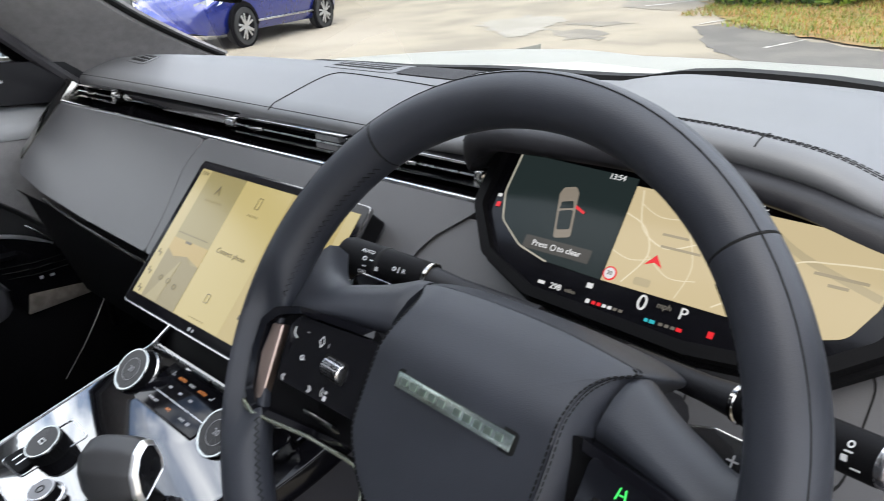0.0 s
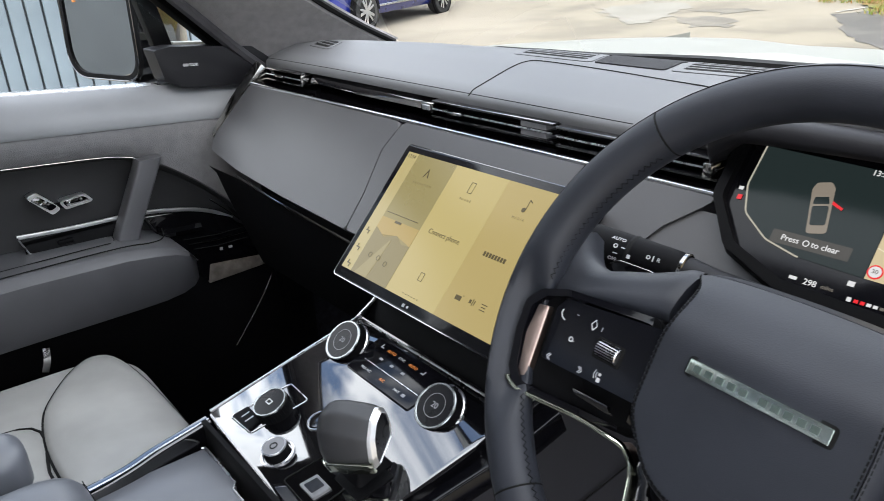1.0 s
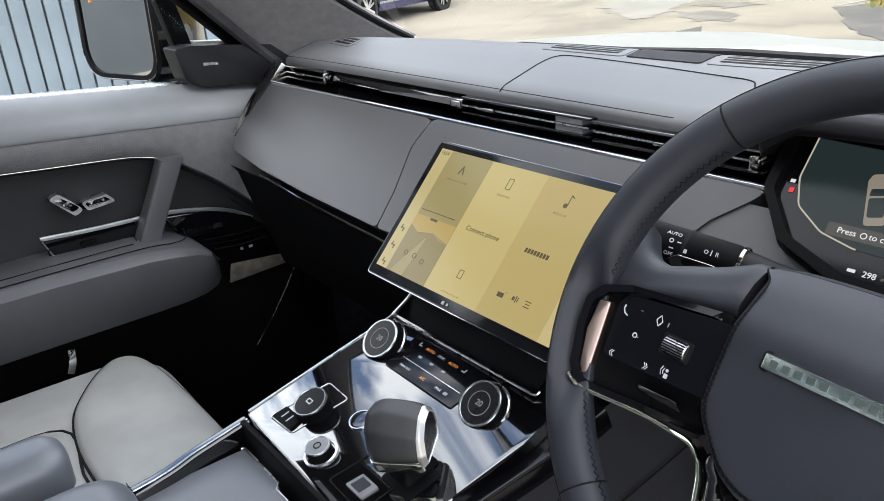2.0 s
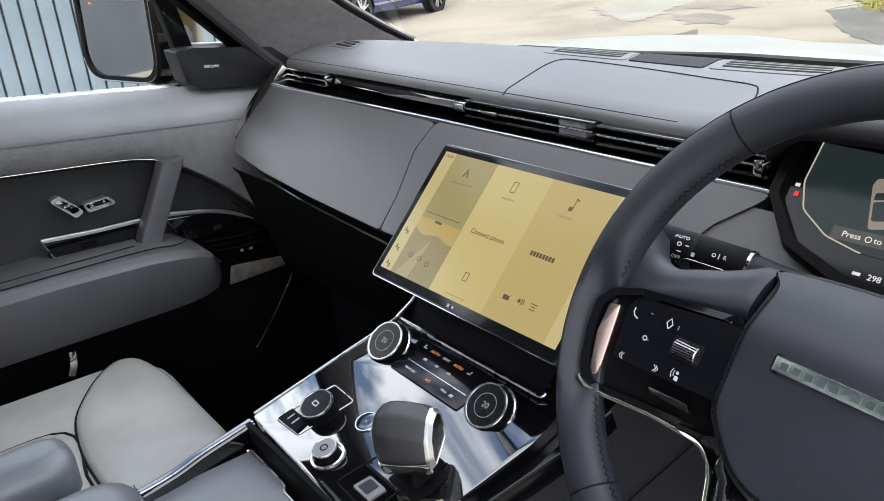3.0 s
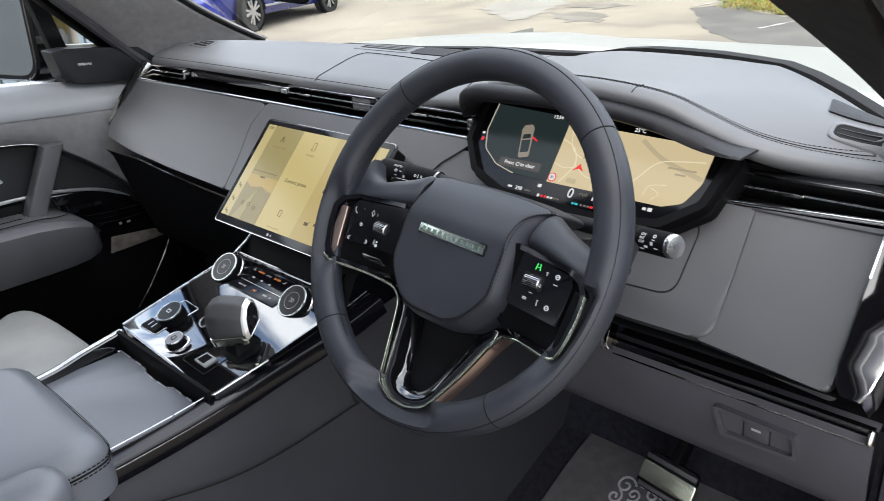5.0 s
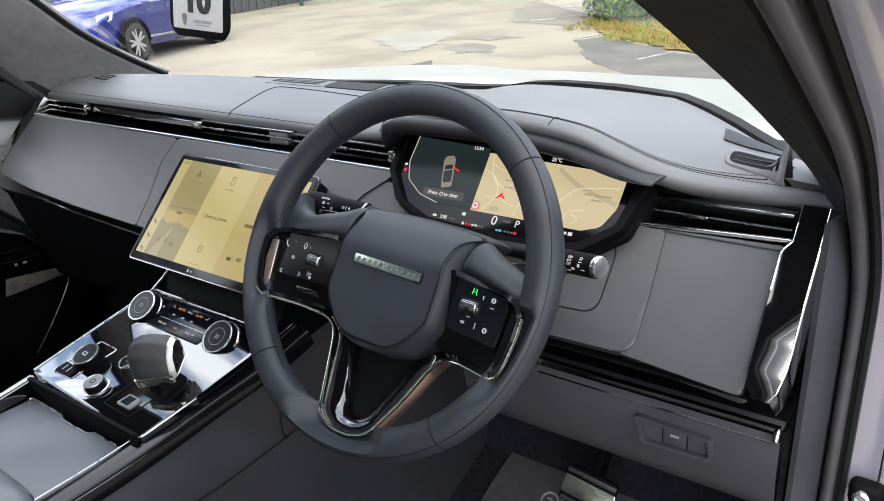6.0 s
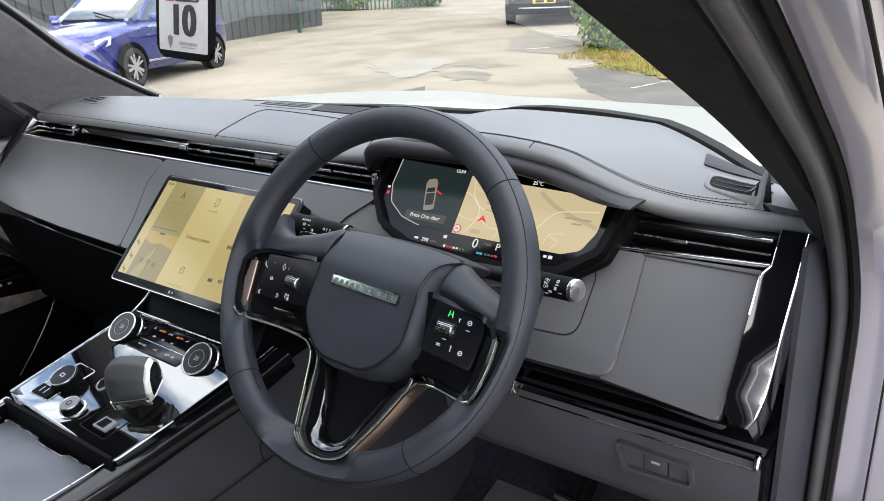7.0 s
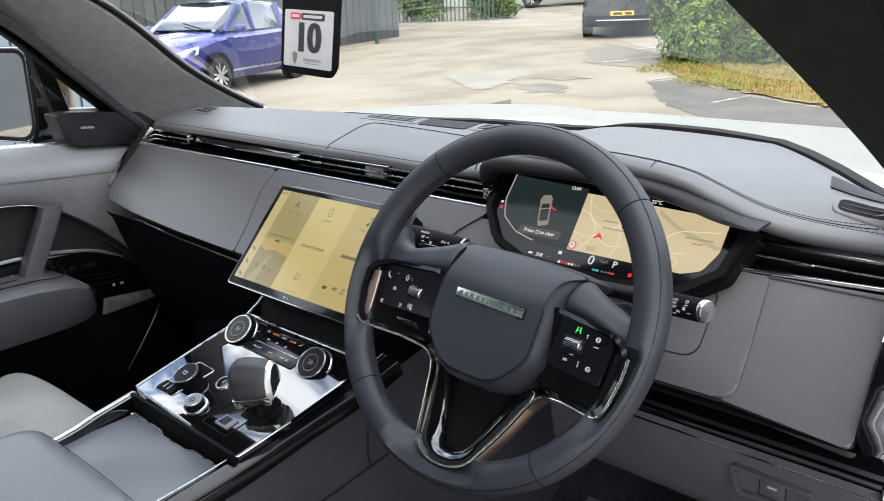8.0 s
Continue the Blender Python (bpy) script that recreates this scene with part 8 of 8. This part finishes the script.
def tree(x, y, h, seed):
    z = ground_z(x, y)
    t = thing("tree", (x, y, z), "broad green tree behind the fence", "tree", "trees behind the fence")
    rnd = random.Random(seed)
    part("trunk", tube(curve([(x, y, z - 0.1), (x + 0.1, y, z + h * 0.25), (x - 0.1, y + 0.1, z + h * 0.55), (x, y, z + h * 0.8)], 5), 0.24, 9, scales=[1.25 - 0.065 * i for i in range(16)]), BARK, t)
    for k in range(6):
        a = rnd.uniform(0, 6.28)
        zz = z + h * rnd.uniform(0.3, 0.6)
        part("limb", tube([(x, y, zz), (x + math.cos(a) * h * 0.15, y + math.sin(a) * h * 0.15, zz + h * 0.12), (x + math.cos(a) * h * 0.28, y + math.sin(a) * h * 0.28, zz + h * 0.2)], 0.08, 6, scales=[1, 0.7, 0.35]), BARK, t)
    blobs = [(x + rnd.uniform(-0.3, 0.3) * h, y + rnd.uniform(-0.3, 0.3) * h, z + h * rnd.uniform(0.35, 0.95), h * rnd.uniform(0.1, 0.2), h * rnd.uniform(0.1, 0.2), h * rnd.uniform(0.08, 0.15)) for _ in range(20)]
    leaf_cloud(blobs, 6000, 0.16, seed, t)


for k, (x, y, h) in enumerate(((-22, 22, 8), (-26.5, 19, 9), (-24, 27, 9), (-19, 31, 8), (-12, 34, 9), (-5, 33, 8))):
    tree(x, y, h, 40 + k)

# ---- board wall and fence ----
CLAD = material("grey_cladding", (0.115, 0.142, 0.162), 0.55, vary=0.10, scale=1.3, rough_vary=0.08, random=0.06)
def board_wall(name, x, y0, count, pitch, height, mat, label):
    """Upright profiled boards side by side on a dark backing."""
    w = thing(name, (x, y0, 0), label, "wall", kind="structure")
    k = pitch / 2 - 0.007
    one = prism(rounded([(-k, 0.0), (k, 0.0), (k - 0.006, 0.022), (-k + 0.006, 0.022)], 0.004, 2), height, Matrix.Translation((x, 0, 0)) @ Matrix.Rotation(radians(-90), 4, "Z"), 0.0)
    first = part("board", one, mat, w)
    first.matrix_basis = Matrix.Translation((0, y0, 0))
    for i in range(1, count):
        o = first.copy()
        scene.collection.objects.link(o)
        o.matrix_basis = Matrix.Translation((0, y0 + pitch * i, 0))
    part("backing", box((0.05, pitch * count, height - 0.05), Matrix.Translation((x - 0.04, y0 + pitch * (count - 1) / 2, height / 2 - 0.025))), GAP, w)
    return w


GAP = material("dark_gap", (0.035, 0.042, 0.048), 0.7, vary=0.1, scale=2)
board_wall("board_wall", -8.0, -7.0, 69, 0.15, 3.7, CLAD, "tall blue-grey wall of upright metal cladding boards")
whole("yard_wall", box((0.2, 17.0, 3.4), Matrix.Translation((-8.1, -15.6, 1.7))), material("grey_render", (0.06, 0.066, 0.068), 0.8, vary=0.15, scale=0.8), "plain dark grey wall along the yard", "wall", kind="structure")
DARKCLAD = material("dark_boards", (0.055, 0.060, 0.058), 0.65, vary=0.20, scale=1.3, random=0.15)
board_wall("board_fence", -15.6, 4.0, 48, 0.25, 2.6, DARKCLAD, "dark fence of upright boards behind the parked cars")

PALE = material("fence_green", (0.03, 0.065, 0.045), 0.5, vary=0.2, scale=3)


def palisade(a, b):
    fn = thing("palisade_fence", (*a, ground_z(*a)), "dark green steel palisade fence", "fence")
    a, b = Vector(a), Vector(b)
    n = int((b - a).length / 0.16)
    for k in range(n + 1):
        p = a.lerp(b, k / n)
        z = ground_z(p.x, p.y)
        if k == 0:
            base = part("pale", prism([(-0.034, 0), (-0.012, 0.02), (0.012, 0.02), (0.034, 0)], 2.1, Matrix.Translation((p.x, p.y, z))), PALE, fn)
            home = Vector((p.x, p.y, z))
        else:
            o = base.copy()
            scene.collection.objects.link(o)
            o.matrix_basis = Matrix.Translation(Vector((p.x, p.y, z)) - home)
    for h in (0.45, 1.7):
        part("rail", tube([(a.x, a.y, ground_z(*a) + h), (b.x, b.y, ground_z(*b) + h)], 0.025, 6), PALE, fn)
    for k in range(0, n + 1, 16):
        p = a.lerp(b, k / n)
        part("post", box((0.10, 0.06, 2.2), Matrix.Translation((p.x, p.y, ground_z(p.x, p.y) + 1.1))), PALE, fn)


palisade((-14.8, 14.2), (-20.5, 20.0))
palisade((-20.5, 20.0), (-16.0, 20.9))
# dark backdrop of woodland beyond the fence
WOOD = material("far_wood", (0.03, 0.045, 0.018), 0.9, color2=(0.075, 0.10, 0.035), scale=1.2, detail=8)
rnd = random.Random(5)
far = []
for k in range(60):
    a = radians(-20 + 190 * k / 59)
    r = 55 + rnd.uniform(-4, 4)
    far.append([(math.cos(a) * r, math.sin(a) * r, -1), (math.cos(a) * r, math.sin(a) * r, 4), (math.cos(a) * (r + 1), math.sin(a) * (r + 1), 7.5 + rnd.uniform(-1.5, 2.0))])
whole("backdrop", loft(far), WOOD, "distant line of dark woodland", "backdrop", kind="structure")


# ---- parked cars ----
def wheel_parts(car, M, x, y, r, w, rim_mat):
    side = 1 if y > 0 else -1
    m = M @ Matrix.Translation((x, y, r)) @ Matrix.Rotation(radians(-90 * side), 4, "X")
    wh = part("road_wheel", lathe([(r * 0.62, -w), (r * 0.9, -w), (r, -w * 0.7), (r, -w * 0.25), (r * 0.93, 0.0), (r * 0.68, 0.004)], 32, m, False), TYRE, car, "black tyre on a silver alloy rim")
    part("rim", lathe([(r * 0.68, 0.0), (r * 0.66, 0.004), (r * 0.62, -0.02), (r * 0.30, -0.05), (0.01, -0.05)], 28, m), DARK, wh)
    for k in range(10):
        part("spoke", box((r * 0.56, 0.046 if k % 2 else 0.034, 0.02), m @ Matrix.Rotation(2 * math.pi * (k // 2) / 5 + (0.22 if k % 2 else -0.22), 4, "Z") @ at(r * 0.38, 0, -0.006), 0.004), rim_mat, wh)
    part("hub_cap", lathe([(r * 0.16, -0.01), (r * 0.14, 0.002), (0.004, 0.004)], 16, m), rim_mat, wh)


TYRE = material("tyre", (0.018, 0.018, 0.018), 0.8, vary=0.2, scale=8)
RIM = material("alloy", (0.55, 0.55, 0.56), 0.3, metal=0.9, rough_vary=0.05, scale=10)
LAMP = material("lamp_glass", (0.55, 0.58, 0.60), 0.1, metal=0.5, coat=1.0, rough_vary=0.05, scale=30)
TAIL = material("tail_lamp", (0.25, 0.02, 0.02), 0.15, coat=1.0, vary=0.2, scale=20)
CARGLASS = material("car_glass", (0.03, 0.035, 0.038), 0.03, coat=1.0, rough_vary=0.02, scale=4)


def parked_car(name, M, paint, label, L, Wd, Hh, belt_z, wheels, r, sections, roof, rear_kit=False, seam=True):
    """A car from body stations (x, half width, sill z, shoulder z, top z) and roof stations (x, half width, z)."""
    car = thing(name, M.translation, label, "car")
    rows = []
    for x, w, zs, zb, zt in sections:
        rows.append([M @ Vector(p) for p in ((x, 0, zs), (x, -w * 0.90, zs), (x, -w * 0.97, zs + 0.08), (x, -w, zs + (zb - zs) * 0.5), (x, -w * 0.985, zb - 0.05), (x, -w * 0.93, zb), (x, -w * 0.78, zt), (x, 0, zt + 0.02), (x, w * 0.78, zt), (x, w * 0.93, zb), (x, w * 0.985, zb - 0.05), (x, w, zs + (zb - zs) * 0.5), (x, w * 0.97, zs + 0.08), (x, w * 0.90, zs))])
    part("body", loft(rows, True, True), paint, car, angle=32)
    g_rows = [[M @ Vector(p) for p in ((x, -w, zb), (x + dx, -wt, zt - 0.05), (x + dx, -wt * 0.9, zt), (x + dx, wt * 0.9, zt), (x + dx, wt, zt - 0.05), (x, w, zb))] for x, w, zb, dx, wt, zt in roof]
    part("cabin_glass", loft(g_rows, False), CARGLASS, car, "dark reflecting windows", angle=25)
    part("roof_panel", loft([[M @ Vector(p) for p in ((x + dx, -wt * 0.97, zt - 0.03), (x + dx, -wt * 0.85, zt + 0.012), (x + dx, 0, zt + 0.03), (x + dx, wt * 0.85, zt + 0.012), (x + dx, wt * 0.97, zt - 0.03))] for x, w, zb, dx, wt, zt in roof[1:-1]]), paint, car)
    for s in (-1, 1):
        for (x, w, zb, dx, wt, zt), t in zip(roof[:-1], (0.05, 0.03, 0.035, 0.05)):
            part("pillar", tube([M @ Vector((x, s * (w + 0.004), zb)), M @ Vector((x + dx, s * (wt + 0.006), zt - 0.03))], t, 6), paint, car)
        for x in wheels:
            wheel_parts(car, M, x, s * (Wd / 2 + 0.030), r, 0.2, RIM)
            part("arch_liner", lathe([(r + 0.05, -0.02), (r + 0.05, 0.006), (0.01, 0.006)], 30, M @ Matrix.Translation((x, s * (Wd / 2 + 0.004), r + 0.02)) @ Matrix.Rotation(radians(-90 * s), 4, "X")), DARK, car)
            part("wheel_arch", sweep([M @ Vector((x + (r + 0.04) * math.cos(a), s * (Wd / 2 - 0.005), r + (r + 0.04) * math.sin(a))) for a in [math.pi * k / 12 for k in range(13)]], [(-0.03, -0.03), (0.03, -0.03), (0.03, 0.03), (-0.03, 0.03)], M.to_3x3() @ Vector((0, 1, 0))), DARK, car)
        part("mirror", box((0.12, 0.20, 0.13), M @ Matrix.Translation((wheels[0] - 0.62, s * (Wd / 2 + 0.08), belt_z + 0.09)), 0.04, 3), paint, car)
        for hx in (-0.35, -1.25):
            part("door_handle", box((0.18, 0.03, 0.03), M @ Matrix.Translation((wheels[0] - 1.05 + hx + 0.35, s * (Wd / 2 - 0.005), belt_z - 0.16)), 0.01, 2), paint, car)
        if seam:
            for hx in (0.55, -0.52, -1.45):
                part("door_gap", tube([M @ Vector((wheels[0] - 1.05 + hx, s * (Wd / 2 + 0.002), z)) for z in (0.30, 0.6, belt_z - 0.08)], 0.006, 5), SEAM, car)
            part("sill_strip", box((wheels[0] - wheels[1] - 2 * r - 0.12, 0.02, 0.035), M @ Matrix.Translation(((wheels[0] + wheels[1]) / 2, s * (Wd / 2 + 0.004), 0.36)), 0.008), SATIN, car)
    return car


BLUE = material("blue_paint", (0.008, 0.018, 0.17), 0.28, metal=0.35, coat=1.0, coat_rough=0.03, rough_vary=0.04, scale=4)
h = Vector((0.375, -0.927, 0)).normalized()
side_n = Vector((-h.y, h.x, 0))
mid_w = Vector((-11.05, 7.69, 0.012))
BM = Matrix((h, side_n, Vector((0, 0, 1)))).transposed().to_4x4()
BM.translation = mid_w - side_n * 0.86
blue = parked_car("blue_hatchback", BM, BLUE, "bright blue hatchback parked on the asphalt", 4.0, 1.72, 1.46, 0.93, (1.23, -1.23), 0.305,
                  [(1.98, 0.55, 0.28, 0.55, 0.60), (1.90, 0.72, 0.24, 0.66, 0.72), (1.70, 0.80, 0.22, 0.78, 0.83), (1.23, 0.85, 0.22, 0.88, 0.94), (0.80, 0.86, 0.22, 0.92, 0.99), (0.0, 0.86, 0.22, 0.93, 0.98), (-1.23, 0.86, 0.22, 0.96, 1.0), (-1.70, 0.82, 0.24, 0.95, 0.99), (-1.98, 0.72, 0.30, 0.85, 0.90)],
                  [(0.95, 0.72, 0.98, -0.05, 0.62, 1.02), (0.80, 0.74, 0.98, -0.62, 0.60, 1.42), (-0.05, 0.76, 0.98, -0.05, 0.61, 1.46), (-1.05, 0.74, 0.98, -0.08, 0.58, 1.42), (-1.80, 0.66, 0.98, 0.28, 0.52, 1.36), (-1.92, 0.62, 0.95, 0.0, 0.5, 1.0)])
for s in (-1, 1):
    part("headlight", loft([[BM @ Vector(p) for p in ((1.93, s * 0.50, 0.60), (1.94, s * 0.52, 0.70))], [BM @ Vector(p) for p in ((1.87, s * 0.70, 0.60), (1.86, s * 0.70, 0.75))], [BM @ Vector(p) for p in ((1.66, s * 0.822, 0.68), (1.60, s * 0.81, 0.80))]]), LAMP, blue, "clear headlight")
part("grille", box((0.03, 0.70, 0.12), BM @ Matrix.Translation((1.96, 0, 0.50)), 0.01), DARK, blue)
part("wiper", tube([BM @ Vector(p) for p in ((0.98, 0.45, 1.03), (0.78, -0.05, 1.12))], 0.012, 5), DARK, blue)

DARKPAINT = material("dark_grey_paint", (0.018, 0.019, 0.022), 0.28, metal=0.3, coat=1.0, coat_rough=0.03, rough_vary=0.04, scale=4)
hf = Vector((-0.42, 0.907, 0)).normalized()
SM = Matrix((hf, Vector((-hf.y, hf.x, 0)), Vector((0, 0, 1)))).transposed().to_4x4()
SM.translation = Vector((-8.55, 16.15, 0.345)) + hf * 1.9
suv_sections = [(2.25, 0.62, 0.35, 0.72, 0.78), (2.1, 0.86, 0.30, 0.85, 0.92), (1.5, 0.94, 0.28, 0.98, 1.05), (0.9, 0.95, 0.28, 1.05, 1.10), (-1.4, 0.95, 0.28, 1.08, 1.12), (-2.1, 0.92, 0.32, 1.06, 1.10), (-2.26, 0.84, 0.42, 0.98, 1.04)]
suv_roof = [(1.05, 0.80, 1.08, -0.05, 0.70, 1.12), (0.85, 0.82, 1.08, -0.60, 0.68, 1.62), (-0.2, 0.84, 1.08, 0.0, 0.69, 1.68), (-1.4, 0.82, 1.08, 0.0, 0.67, 1.64), (-2.1, 0.76, 1.08, 0.22, 0.62, 1.58), (-2.22, 0.72, 1.04, 0.0, 0.6, 1.1)]
suv = parked_car("grey_estate", SM, DARKPAINT, "dark grey car parked with its rear towards us", 4.5, 1.9, 1.7, 1.05, (1.40, -1.35), 0.345, suv_sections, suv_roof, True, False)
part("number_plate", box((0.012, 0.52, 0.112), SM @ Matrix.Translation((-2.27, 0.02, 0.56)), 0.003), material("plate_yellow", (0.78, 0.50, 0.04), 0.45, vary=0.05, scale=10), suv, "yellow number plate")
bars("plate_mark", SM @ Matrix.Translation((-2.278, 0.02, 0.56)) @ Matrix.Rotation(radians(-90), 4, "Z") @ Matrix.Rotation(radians(90), 4, "X"), [(-0.10, 0, 0.20, 0.055), (0.14, 0, 0.16, 0.055)], INK, suv, 0.002)
for s in (-1, 1):
    part("tail_light", box((0.05, 0.24, 0.12), SM @ Matrix.Translation((-2.22, s * 0.72, 0.66)), 0.02, 2), TAIL, suv, "red tail light")
part("bumper", box((0.14, 1.76, 0.24), SM @ Matrix.Translation((-2.24, 0, 0.40)), 0.05, 3), DARK, suv)
part("lower_strip", box((0.03, 1.2, 0.03), SM @ Matrix.Translation((-2.32, 0, 0.42)), 0.01), SATIN, suv)
h3 = Vector((0.85, 0.53, 0)).normalized()
TM = Matrix((h3, Vector((-h3.y, h3.x, 0)), Vector((0, 0, 1)))).transposed().to_4x4()
TM.translation = (-17.4, 27.6, ground_z(-17.4, 27.0))
parked_car("black_car", TM, DARKPAINT, "black car parked at the far end of the yard", 4.5, 1.9, 1.5, 1.0, (1.40, -1.35), 0.33, suv_sections, suv_roof, False, False)
